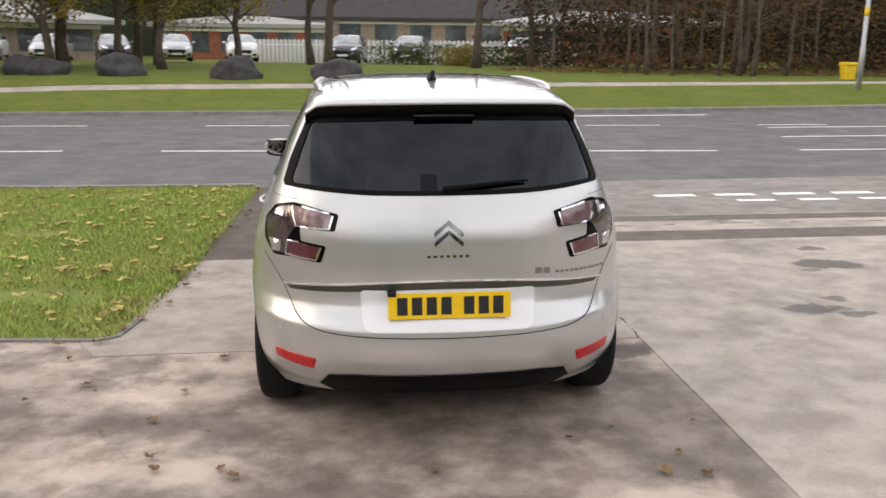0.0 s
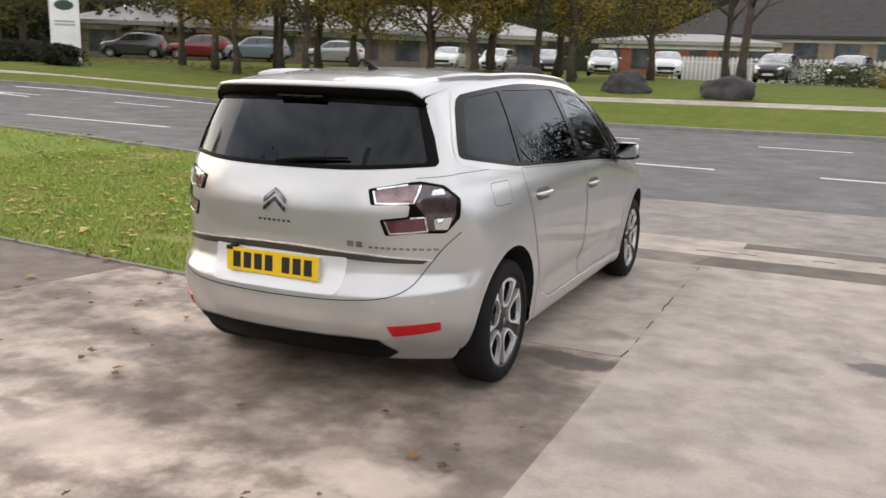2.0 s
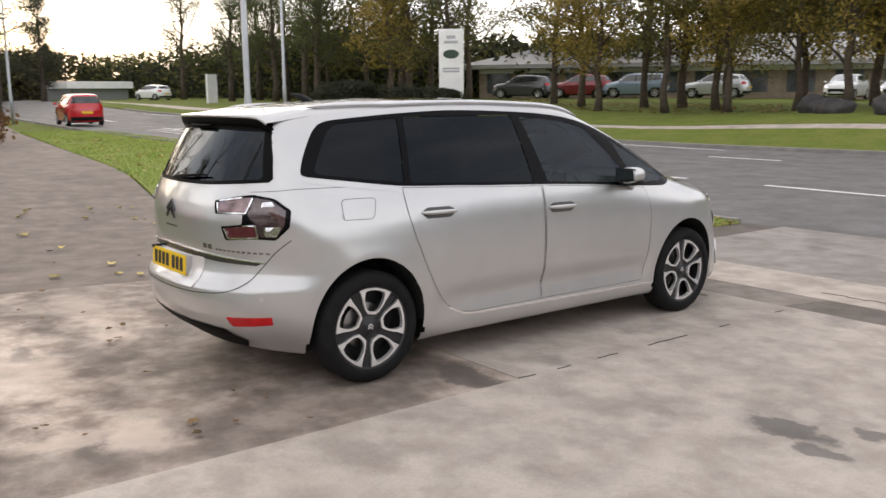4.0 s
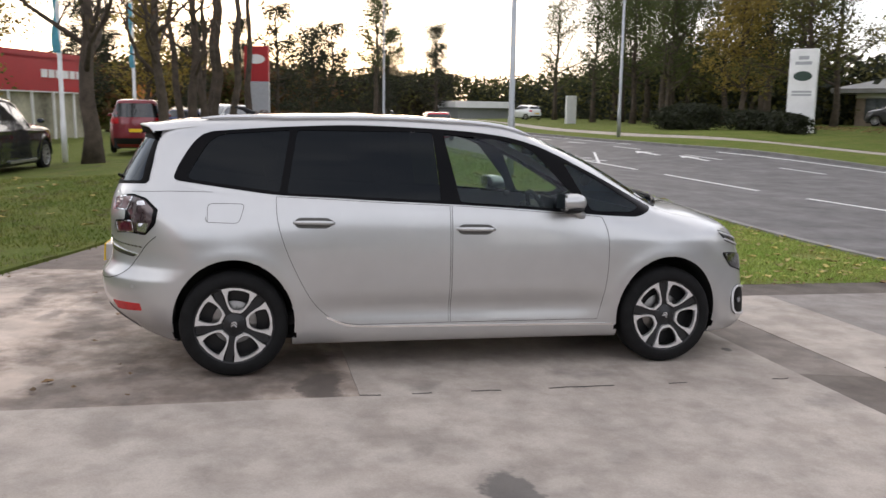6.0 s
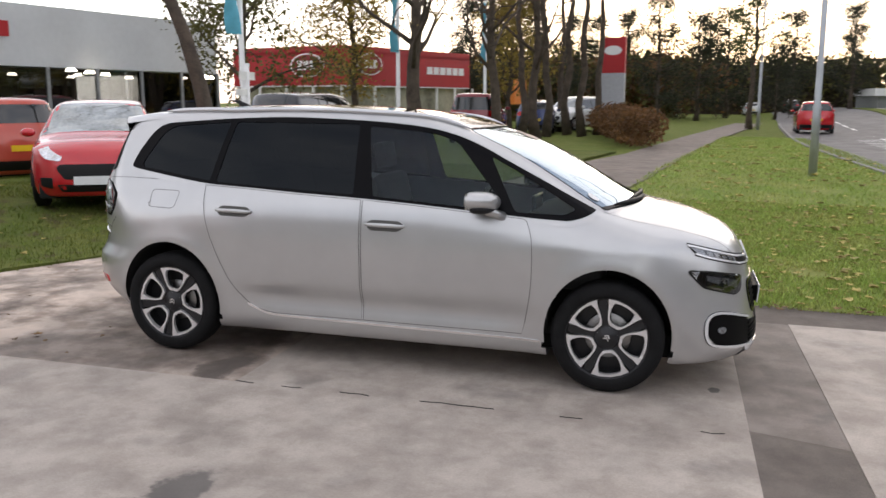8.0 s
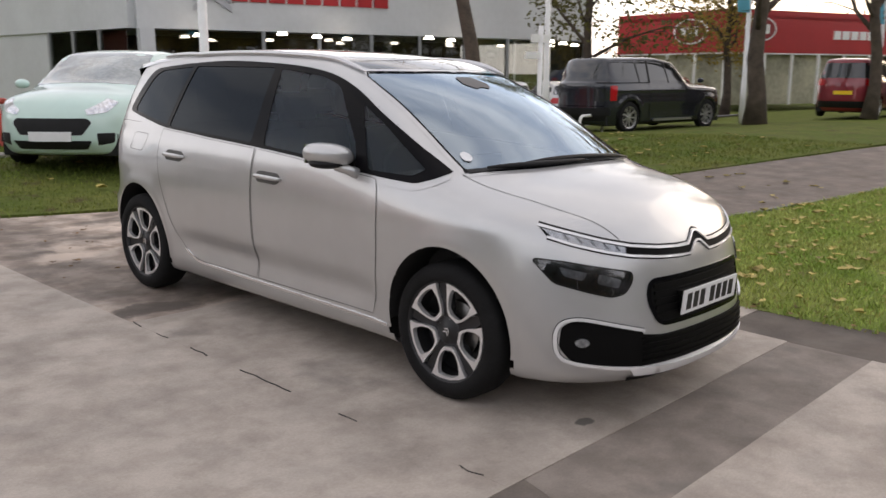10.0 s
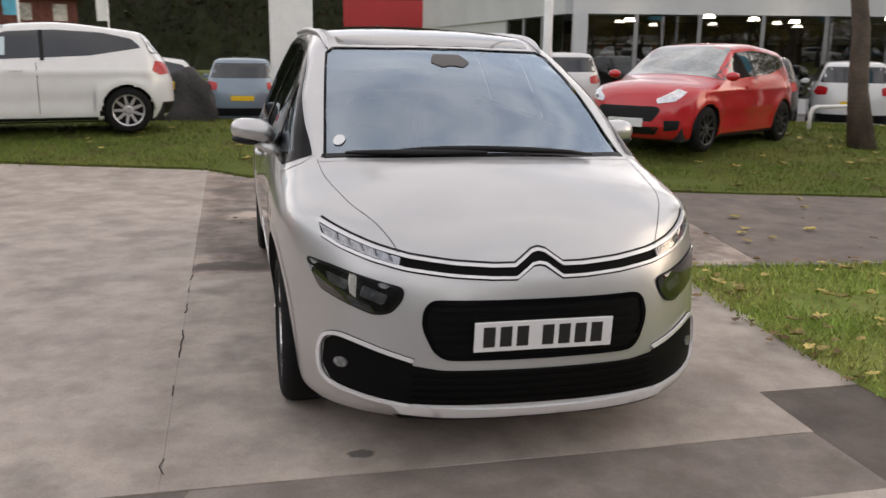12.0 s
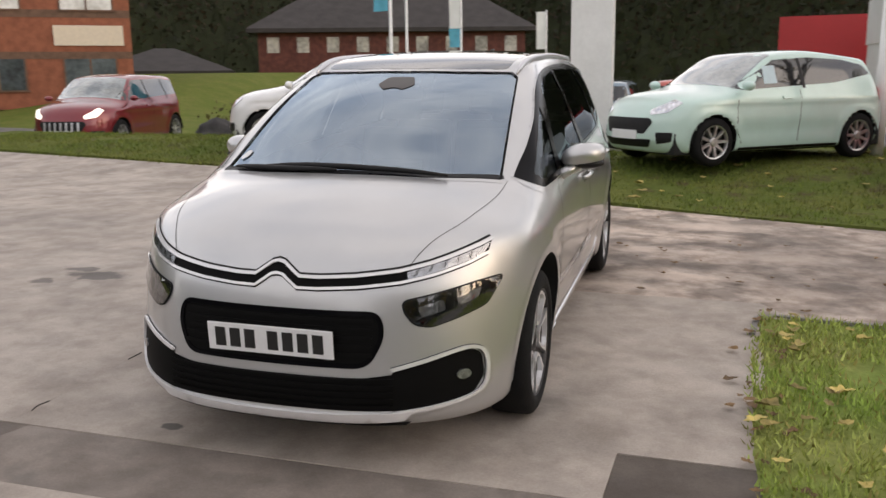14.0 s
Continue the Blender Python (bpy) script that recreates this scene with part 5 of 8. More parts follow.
    spin(bm, [(0.02, 0.078), (0.058, 0.076), (0.066, 0.060), (0.070, 0.034), (0.074, 0.030), (0.076, 0.0)], 30)
    hub = part("hub_cap", bm, M_DARKALLOY, w, smooth=True)
    for dz in (0.010, -0.006):
        bm = bmesh.new()
        vs = [bm.verts.new((0.0775, u, v + dz)) for u, v in ((-0.017, -0.010), (0, 0.004), (0.017, -0.010), (0.017, -0.003), (0, 0.011), (-0.017, -0.003))]
        bm.faces.new((vs[0], vs[1], vs[4], vs[5]))
        bm.faces.new((vs[1], vs[2], vs[3], vs[4]))
        part("cap_chevron", bm, M_ALLOY, hub)
    for i in range(5):
        bm = bmesh.new()
        a = 2 * math.pi * (i + 0.5) / 5
        tube(bm, [(0.05, 0.052 * math.cos(a), 0.052 * math.sin(a)), (0.066, 0.052 * math.cos(a), 0.052 * math.sin(a))], 0.009, 8)
        part("wheel_nut", bm, M_ALLOY, hub)
    return w


wheel(car, 0.792, -1.42, 1, -0.157)
wheel(car, 0.792, 1.42, 1, -0.49)
wheel(car, -0.792, -1.42, -1, 0.5)
wheel(car, -0.792, 1.42, -1, 0.9)

# cabin
M_TRIM = mat("charcoal_cabin_trim", (0.035, 0.035, 0.037), 0.7, vary=0.15, bump=0.1, bscale=150)
M_HEADLINE = mat("pale_headlining", (0.40, 0.39, 0.37), 0.9)
boxpart("cabin_floor", -0.66, 0.66, -1.70, 1.35, 0.27, 0.34, M_TRIM, car)
bm = bmesh.new()
box(bm, -0.70, 0.70, 0.82, 1.38, 0.55, 0.97, 0.06)
for vt in bm.verts:
    if vt.co.y > 1.2 and vt.co.z > 0.8:
        vt.co.z += 0.04
part("dashboard", bm, M_TRIM, car, smooth=False)
boxpart("display", -0.16, 0.16, 0.84, 0.87, 0.96, 1.06, M_GLOSSBLACK, car, 0.01)
bm = bmesh.new()
tube(bm, [(0.37 + 0.18 * math.cos(a), 0.66 - 0.07 * math.sin(a), 0.95 + 0.165 * math.sin(a)) for a in np.linspace(0, 2 * math.pi, 29)], 0.017, 8, False)
tube(bm, [(0.20, 0.67, 0.95), (0.37, 0.70, 0.93), (0.54, 0.67, 0.95)], [0.016, 0.05, 0.016], 8)
tube(bm, [(0.37, 0.70, 0.93), (0.37, 0.86, 0.84)], 0.04, 8)
part("steering_wheel", bm, M_TRIM, car, smooth=True)
bm = bmesh.new()
tube(bm, [(0.37, 0.645, 0.93), (0.37, 0.665, 0.935)], 0.035, 12)
part("wheel_emblem", bm, M_SILVER, car, smooth=True)


def seat(x, y, w=0.25):
    st = new("seat")
    st.parent = car
    bm = bmesh.new()
    box(bm, x - w, x + w, y - 0.05, y + 0.48, 0.34, 0.58, 0.06)
    part("cushion", bm, M_SEAT, st)
    bm = bmesh.new()
    box(bm, x - w, x + w, -0.07, 0.07, 0.0, 0.62, 0.06)
    bm.transform(Matrix.Translation((0, y - 0.06, 0.54)) @ Matrix.Rotation(radians(14), 4, "X"))
    part("backrest", bm, M_SEAT, st)
    bm = bmesh.new()
    box(bm, x - 0.13, x + 0.13, -0.05, 0.05, 0.66, 0.85, 0.045)
    bm.transform(Matrix.Translation((0, y - 0.06, 0.54)) @ Matrix.Rotation(radians(14), 4, "X"))
    part("headrest", bm, M_SEAT, st)


for x, y in ((0.37, -0.12), (-0.37, -0.12), (0.46, -0.95), (0.0, -0.95), (-0.46, -0.95)):
    seat(x, y, 0.25 if y > -0.5 else 0.215)
uvh, fh = fill2d([(-0.53, -1.85), (0.53, -1.85), (0.55, 0.45), (-0.55, 0.45)], 0.12)
ph = HERO.shoot(*HERO.rays(("top", 0.9), uvh)) - [0, 0, 0.035]
mesh_ob("headlining", ph, fh, M_HEADLINE, car)
bm = bmesh.new()
box(bm, -0.12, 0.12, 0.66, 0.69, 1.36, 1.43, 0.02)
part("inner_mirror", bm, M_TRIM, car)

# ---- other cars ----
M_DGLASS = mat("dark_car_glass", (0.015, 0.018, 0.020), 0.04, coat=1.0, vary=0.3, scale=3)
M_SHEET = mat("pale_paper_sheet", (0.55, 0.68, 0.72), 0.8, vary=0.05)
M_SILVERRIM = mat("silver_wheel", (0.55, 0.55, 0.56), 0.3, 0.8, vary=0.1, scale=20)
STYLES = {
    "hatch": dict(T=([-0.5, -0.46, -0.3, -0.1, 0.04, 0.16, 0.250, 0.30, 0.40, 0.465, 0.5], [0.84, 0.89, 0.955, 1.0, 0.975, 0.842, 0.702, 0.668, 0.625, 0.555, 0.44]),
                  R=([0.1, 0.3, 0.45, 0.55, 0.62, 0.8, 0.93, 1.05], [-0.465, -0.50, -0.498, -0.488, -0.478, -0.435, -0.395, -0.34]),
                  win=[(-0.375, 0.775), (-0.20, 0.70), (0.198, 0.648), (0.226, 0.664), (0.050, 0.902), (-0.10, 0.925), (-0.25, 0.905), (-0.345, 0.855)], ws=(0.248, 0.048), rw=(0.72, 0.90)),
    "suv": dict(T=([-0.5, -0.46, -0.3, -0.05, 0.1, 0.19, 0.265, 0.30, 0.4, 0.47, 0.5], [0.91, 0.955, 0.99, 1.0, 0.965, 0.85, 0.705, 0.675, 0.63, 0.56, 0.45]),
                R=([0.1, 0.3, 0.45, 0.58, 0.64, 0.8, 0.95, 1.05], [-0.46, -0.50, -0.498, -0.49, -0.482, -0.455, -0.425, -0.38]),
                win=[(-0.40, 0.72), (0.225, 0.655), (0.245, 0.68), (0.09, 0.915), (-0.25, 0.935), (-0.375, 0.90)], ws=(0.262, 0.105), rw=(0.70, 0.91)),
    "mpv": dict(T=([-0.5, -0.47, -0.3, 0.0, 0.13, 0.22, 0.30, 0.34, 0.42, 0.47, 0.5], [0.92, 0.96, 0.995, 1.0, 0.955, 0.84, 0.70, 0.65, 0.58, 0.50, 0.42]),
                R=([0.1, 0.3, 0.45, 0.58, 0.66, 0.8, 0.95, 1.05], [-0.47, -0.50, -0.498, -0.494, -0.488, -0.468, -0.445, -0.41]),
                win=[(-0.43, 0.68), (0.26, 0.615), (0.28, 0.64), (0.115, 0.90), (-0.25, 0.935), (-0.41, 0.91)], ws=(0.30, 0.13), rw=(0.66, 0.91)),
    "pickup": dict(T=([-0.5, -0.47, -0.35, -0.1, 0.03, 0.10, 0.165, 0.20, 0.35, 0.46, 0.5], [0.94, 0.96, 0.985, 1.0, 0.965, 0.85, 0.70, 0.665, 0.64, 0.60, 0.48]),
                   R=([0.1, 0.3, 0.45, 0.58, 0.64, 0.68, 0.8, 0.96, 1.05], [-0.485, -0.50, -0.498, -0.498, -0.496, -0.480, -0.465, -0.435, -0.40]),
                   win=[(-0.42, 0.70), (0.13, 0.675), (0.15, 0.695), (0.04, 0.91), (-0.2, 0.93), (-0.40, 0.905)], ws=(0.163, 0.045), rw=(0.70, 0.93)),
}


def parked_car(label, style, x, y, heading, material, L=4.0, W=1.73, H=1.48, wb=2.49, wr=0.31, step=0.07, rims=None, group="", z=None, roof=None, plates=(True, True), name="parked_car", lit=False, card=False):
    """A car of one of the usual shapes: shell, glass, lamps, plates, wheels."""
    z = float(lie(x, y)) + 0.012 if z is None else z
    th = thing(name, label, "car", group, Matrix.Translation((x, y, z)) @ Matrix.Rotation(radians(heading - 90), 4, "Z"))
    S = STYLES[style]
    T = spl([a * L for a in S["T"][0]], [b * H for b in S["T"][1]])
    Rr = spl([a * H for a in S["R"][0]], [b * L for b in S["R"][1]])
    Fr = spl([0.08 * H, 0.14 * H, 0.25 * H, 0.4 * H, 0.5 * H, 0.58 * H, 0.75 * H], [0.455 * L, 0.48 * L, 0.5 * L, 0.495 * L, 0.483 * L, 0.462 * L, 0.42 * L])
    Wd = spl([a * H for a in (0.08, 0.15, 0.25, 0.4, 0.52, 0.6, 0.67, 0.8, 0.92, 1.05)], [b * W / 2 for b in (0.90, 0.95, 0.975, 1.0, 0.995, 0.975, 0.93, 0.83, 0.735, 0.62)])
    P = spl([-0.52 * L, -0.4 * L, -0.25 * L, 0, 0.25 * L, 0.4 * L, 0.52 * L], [0.86, 0.95, 0.99, 1.0, 0.99, 0.94, 0.82])

    def f(p):
        a, b, c = np.abs(p[:, 0]), p[:, 1], p[:, 2]
        crease = 0.014 * np.exp(-(((c - 0.56 * H) / 0.05) ** 2)) - 0.014 * np.exp(-(((c - 0.30 * H) / 0.10) ** 2)) * (np.abs(b) < wb * 0.33)
        flare = sum(0.015 * np.exp(-(((np.hypot(b - q, c - wr) - wr * 1.22) / 0.07) ** 2)) * (c < 0.6 * H) for q in (wb / 2, -wb / 2))
        scr = smoothstep(0.05 * L, 0.15 * L, b)
        drop = 0.16 * a * a + 0.60 * a**4
        q = np.stack([a - (Wd(c) * P(b) + crease + flare), 0.9 * (c - (T(b + 0.25 * scr * a * a) - 0.05 * a * a - 0.12 * a**4)), b - (Fr(c) - drop), Rr(c) + drop - b, wr * 0.55 - c], 0) / 0.025
        m = q.max(0)
        return 0.025 * (m + np.log(np.exp(np.clip(q - m, -60, 0)).sum(0)))

    sh = Shell(f)
    v, q, nm = shell_grid(sh, -0.52 * L, 0.52 * L, 0.4 * H, 0.53 * W, 1.02 * H, step, -0.33 * L, 0.32 * L)
    c = v[q].mean(1)
    cut = np.zeros(len(q), bool)
    for yw in (wb / 2, -wb / 2):
        cut |= (np.hypot(c[:, 1] - yw, c[:, 2] - wr) < wr * 1.13) & (np.abs(c[:, 0]) > 0.3 * W)
    v, q, nm = cleaned(v, q, nm, ~cut)
    mesh_ob("body", v, q, material, th, normals=nm)
    if roof is not None:
        sh.patch("roof_skin", ("top", 0.6 * H), rounded([(-0.33 * W, S["ws"][1] * L - 0.02), (0.33 * W, S["ws"][1] * L - 0.02), (0.33 * W, -0.36 * L), (-0.33 * W, -0.36 * L)], 0.06), roof, th, 0.003, 0.12)
    if step < 0.075:
        for s in (1, -1):
            for yw in (wb / 2, -wb / 2):
                an = np.linspace(radians(0), radians(180), 24)
                sh.patch("arch_lip", ("side", s), [(yw + wr * 1.30 * math.cos(k), wr + wr * 1.30 * math.sin(k)) for k in an] + [(yw + wr * 1.12 * math.cos(k), wr + wr * 1.12 * math.sin(k)) for k in an[::-1]], material, th, 0.003, 0.05)
                bm = bmesh.new()
                ra = [[bm.verts.new((s * xx, yw + wr * rr * math.cos(k), wr + wr * rr * math.sin(k))) for k in an] for xx, rr in ((W / 2 - 0.02, 1.14), (W / 2 - 0.3, 1.16), (W / 2 - 0.3, 0.1))]
                for u_, w_ in zip(ra, ra[1:]):
                    for k in range(len(an) - 1):
                        bm.faces.new((u_[k], u_[k + 1], w_[k + 1], w_[k]))
                part("wheel_housing", bm, M_GAP, th)
    wn_ = rounded([(a * L, b * H) for a, b in S["win"]], 0.04)
    for s in (1, -1):
        hw = ("side", s)
        sh.patch("side_glass", hw, wn_, M_DGLASS, th, 0.003, 0.09)
        for yp in ((-0.02 * L, -0.235 * L) if style != "hatch" else (-0.055 * L,)):
            sh.patch("pillar", hw, [(yp - 0.025, 0.655 * H), (yp + 0.025, 0.655 * H), (yp + 0.015, 0.92 * H), (yp - 0.035, 0.92 * H)], M_BLACK, th, 0.006, 0.09)
        sh.patch("door_line", hw, offset_line([(0.225 * L, 0.62 * H), (0.225 * L, 0.30 * H), (0.20 * L, 0.19 * H)], 0.004), M_GAP, th, 0.003, 0.09)
        sh.patch("door_line", hw, offset_line([(-0.035 * L, 0.64 * H), (-0.035 * L, 0.19 * H)], 0.004), M_GAP, th, 0.003, 0.09)
        sh.patch("door_handle", hw, rounded([(0.005 * L, 0.565 * H), (0.005 * L + 0.16, 0.565 * H), (0.005 * L + 0.16, 0.588 * H), (0.005 * L, 0.588 * H)], 0.01), material, th, 0.02, 0.05, thick=0.02)
        sh.patch("sill", hw, [(-wb / 2 + wr * 1.25, 0.13 * H), (wb / 2 - wr * 1.25, 0.13 * H), (wb / 2 - wr * 1.25, 0.155 * H), (-wb / 2 + wr * 1.25, 0.155 * H)], M_BLACK, th, 0.006, 0.1)
        fl = (lambda p: p) if s > 0 else mirrored
        fw, rw = ("wrap", 0.33 * L, 1), ("wrap", -0.33 * L, -1)
        sh.patch("headlamp", fw, fl(rounded(wpoly([(35, 0.485 * H), (36, 0.445 * H), (52, 0.465 * H), (66, 0.545 * H), (60, 0.575 * H), (46, 0.525 * H)]), 0.015)), lamp_mat("lit_headlamp", (1.0, 0.95, 0.85), 1.3) if lit else M_REFLECT, th, 0.008, 0.03, thick=0.006)
        sh.patch("tail_lamp", rw, fl(rounded(wpoly([(44, 0.63 * H), (44, 0.54 * H), (60, 0.53 * H), (70, 0.57 * H), (64, 0.655 * H), (54, 0.65 * H)] if style != "pickup" else [(58, 0.62 * H), (58, 0.43 * H), (68, 0.43 * H), (70, 0.62 * H)]), 0.015)), M_REDLENS, th, 0.008, 0.03, thick=0.006)
        sh.patch("fog_recess", fw, fl(rounded(wpoly([(42, 0.30 * H), (43, 0.20 * H), (56, 0.22 * H), (57, 0.30 * H)]), 0.02)), M_BLACK, th, 0.004, 0.04)
        bm = bmesh.new()
        bmesh.ops.create_uvsphere(bm, u_segments=14, v_segments=9, radius=1.0)
        for vt in bm.verts:
            vt.co = Vector((s * (0.5 * W + 0.075 + 0.10 * vt.co.x), 0.205 * L + 0.07 * max(vt.co.y, -0.5), 0.685 * H + 0.062 * vt.co.z))
        part("door_mirror", bm, material, th, smooth=True)
    if style == "pickup":
        for s in (1, -1):
            hw = ("side", s)
            sh.patch("bed_line", hw, offset_line([(-0.47 * L, 0.655 * H), (-0.165 * L, 0.655 * H), (-0.160 * L, 0.20 * H)], 0.010), M_SLAT, th, 0.005, 0.09)
            sh.patch("canopy_gap", hw, offset_line([(-0.165 * L, 0.655 * H), (-0.150 * L, 0.945 * H)], 0.030), M_SLAT, th, 0.008, 0.09)
            sh.patch("wheel_cladding", hw, [(-0.43 * L, 0.655 * H), (-0.40 * L, 0.70 * H), (-0.39 * L, 0.93 * H), (-0.41 * L, 0.93 * H)], material, th, 0.010, 0.09)
            sh.patch("side_step", hw, [(-0.13 * L, 0.155 * H), (0.17 * L, 0.155 * H), (0.17 * L, 0.185 * H), (-0.13 * L, 0.185 * H)], M_SILVERRIM, th, 0.05, 0.1, thick=0.03)
        sh.patch("tailgate_line", ("end", -1, 0.2 * L, 0.65 * L), offset_line([(-0.40 * W, 0.63 * H), (-0.40 * W, 0.36 * H), (0.40 * W, 0.36 * H), (0.40 * W, 0.63 * H)], 0.008), M_SLAT, th, 0.004, 0.09)
        sh.patch("rear_bumper", ("end", -1, 0.2 * L, 0.65 * L), rounded([(-0.44 * W, 0.335 * H), (0.44 * W, 0.335 * H), (0.44 * W, 0.245 * H), (-0.44 * W, 0.245 * H)], 0.03), M_BLACK, th, 0.07, 0.09, thick=0.06)
    g0, g1 = S["ws"]
    ws = [(-0.405 * W, (g0 - 0.028) * L), (-0.22 * W, g0 * L), (0, (g0 + 0.008) * L), (0.22 * W, g0 * L), (0.405 * W, (g0 - 0.028) * L), (0.345 * W, g1 * L), (0, (g1 + 0.012) * L), (-0.345 * W, g1 * L)]
    sh.patch("windscreen", ("top", 0.5 * H), rounded(ws, 0.03), glass_front, th, 0.003, 0.09)
    r0, r1 = S["rw"]
    sh.patch("rear_window", ("end", -1, 0.2 * L, 0.65 * L), rounded([(-0.40 * W, r0 * H), (0.40 * W, r0 * H), (0.335 * W, r1 * H), (-0.335 * W, r1 * H)], 0.05), M_DGLASS, th, 0.003, 0.09)
    FEe, REe = ("end", 1, 0.2 * L, 0.65 * L), ("end", -1, 0.2 * L, 0.65 * L)
    sh.patch("grille", FEe, rounded([(-0.25 * W, 0.42 * H), (-0.28 * W, 0.385 * H), (-0.22 * W, 0.285 * H), (0.22 * W, 0.285 * H), (0.28 * W, 0.385 * H), (0.25 * W, 0.42 * H)], 0.03), M_BLACK, th, 0.004, 0.07)
    if lit:
        for k in range(7):
            xk = (k - 3) * 0.066 * W
            sh.patch("grille_bar", FEe, [(xk - 0.022, 0.30 * H), (xk + 0.022, 0.30 * H), (xk + 0.022, 0.405 * H), (xk - 0.022, 0.405 * H)], M_SILVERRIM, th, 0.012, 0.07, thick=0.008)
        sh.patch("bumper_blade", FEe, [(-0.36 * W, 0.185 * H), (0.36 * W, 0.185 * H), (0.30 * W, 0.155 * H), (-0.30 * W, 0.155 * H)], M_SILVERRIM, th, 0.02, 0.07, thick=0.01)
    sh.patch("lower_intake", FEe, rounded([(-0.28 * W, 0.24 * H), (0.28 * W, 0.24 * H), (0.24 * W, 0.17 * H), (-0.24 * W, 0.17 * H)], 0.03), M_BLACK, th, 0.004, 0.07)
    sh.patch("rear_valance", REe, rounded([(-0.42 * W, 0.28 * H), (0.42 * W, 0.28 * H), (0.40 * W, 0.17 * H), (-0.40 * W, 0.17 * H)], 0.03), M_BLACK, th, 0.004, 0.08)
    for on, how, zz, mm in ((plates[0], FEe, 0.275, M_WHITEP), (plates[1], REe, 0.42 if style != "pickup" else 0.30, M_YELLOW)):
        if on:
            pl = sh.patch("number_plate", how, [(-0.26, zz * H - 0.055), (0.26, zz * H - 0.055), (0.26, zz * H + 0.055), (-0.26, zz * H + 0.055)], mm, th, 0.02, 0.12, thick=0.015)
            sh.patch("bar", how, [(-0.2, zz * H - 0.03), (0.2, zz * H - 0.03), (0.2, zz * H + 0.03), (-0.2, zz * H + 0.03)], M_INK, pl, 0.0215, 0.12) if step < 0.08 and mm is M_YELLOW else None
    if card:
        sh.patch("price_sheet", ("side", -1), [(0.055 * L, 0.70 * H), (0.055 * L + 0.22, 0.695 * H), (0.05 * L + 0.20, 0.85 * H), (0.05 * L, 0.855 * H)], M_SHEET, th, 0.005, 0.05)
    rm = rims or M_SILVERRIM
    for sx in (1, -1):
        for yw in (wb / 2, -wb / 2):
            w = new("wheel")
            w.parent = th
            w.matrix_local = Matrix.Translation((sx * (W / 2 - 0.115), yw, wr)) @ Matrix.Rotation(0 if sx > 0 else math.pi, 4, "Z") @ Matrix.Rotation(yw, 4, "X")
            bm = bmesh.new()
            spin(bm, [(-0.09, wr * 0.66), (-0.095, wr * 0.85), (-0.075, wr * 0.98), (-0.05, wr), (0.05, wr), (0.075, wr * 0.98), (0.095, wr * 0.85), (0.09, wr * 0.68)], 28)
            part("tyre", bm, M_RUBBER, w, smooth=True)
            bm = bmesh.new()
            spin(bm, [(0.092, wr * 0.69), (0.085, wr * 0.64), (0.05, wr * 0.62)], 28)
            for i in range(9):
                a = 2 * math.pi * i / 9
                ca, sa = math.cos(a), math.sin(a)
                vs = [bm.verts.new((h_, u * ca - r_ * sa, u * sa + r_ * ca)) for h_, u, r_ in ((0.07, -0.022, 0.04), (0.07, 0.022, 0.04), (0.082, 0.016, wr * 0.66), (0.082, -0.016, wr * 0.66), (0.04, -0.022, 0.04), (0.04, 0.022, 0.04), (0.05, 0.016, wr * 0.66), (0.05, -0.016, wr * 0.66))]
                for qd in ((0, 1, 2, 3), (0, 3, 7, 4), (1, 5, 6, 2)):
                    bm.faces.new([vs[k] for k in qd])
            spin(bm, [(0.07, 0.06), (0.082, 0.045), (0.084, 0.0)], 14)
            part("rim", bm, rm, w)
            bm = bmesh.new()
            spin(bm, [(0.02, wr * 0.66), (0.02, 0.01)], 20)
            part("hub", bm, M_GAP, w)
    boxpart("underbody", -0.42 * W, 0.42 * W, -0.44 * L, 0.44 * L, wr * 0.5, wr * 1.4, M_GAP, th, 0.02)
    return th


# the sky mirrored in the windscreens is partly put into this pale colour
glass_front = mat("sky_pale_car_glass", (0.36, 0.39, 0.39), 0.06, 0.55, coat=1.0, vary=0.35, scale=2.5)
P_WHITE = paint("white_paint", (0.74, 0.75, 0.74), 0.05, 0.3, 0.03)
P_MINT = paint("mint_metallic_paint", (0.54, 0.72, 0.66), 0.05, 0.3, 0.03)
P_RED = paint("bright_red_paint", (0.55, 0.012, 0.020), 0.1, 0.25, 0.04)
P_ORANGE = paint("orange_red_paint", (0.52, 0.075, 0.045), 0.15, 0.3, 0.04)
P_DRED = paint("dark_red_paint", (0.20, 0.012, 0.020), 0.3, 0.28, 0.04)
P_NAVY = paint("black_navy_paint", (0.010, 0.013, 0.022), 0.2, 0.25, 0.05)
P_BLUEG = paint("blue_grey_paint", (0.20, 0.27, 0.33), 0.3, 0.3, 0.04)
P_SILV = paint("silver_paint", (0.48, 0.49, 0.50), 0.4, 0.3, 0.03)
P_GREY = paint("dark_grey_paint", (0.06, 0.062, 0.066), 0.3, 0.3, 0.03)
G = "cars parked at the showroom"
parked_car("white supermini parked on the grass bank", "hatch", 3.75, -7.78, 13, P_WHITE, 3.85, 1.70, 1.45, 2.43, 0.305, 0.05, group=G, card=True)
parked_car("pale mint supermini parked on the grass bank", "hatch", -2.15, -7.75, 40, P_MINT, 4.05, 1.74, 1.47, 2.49, 0.31, 0.05, group=G, plates=(True, False), card=True)
parked_car("bright red supermini with black wheels on grass", "hatch", -5.8, -6.85, 33, P_RED, 3.97, 1.72, 1.48, 2.49, 0.31, 0.05, rims=M_DARKALLOY, group=G)
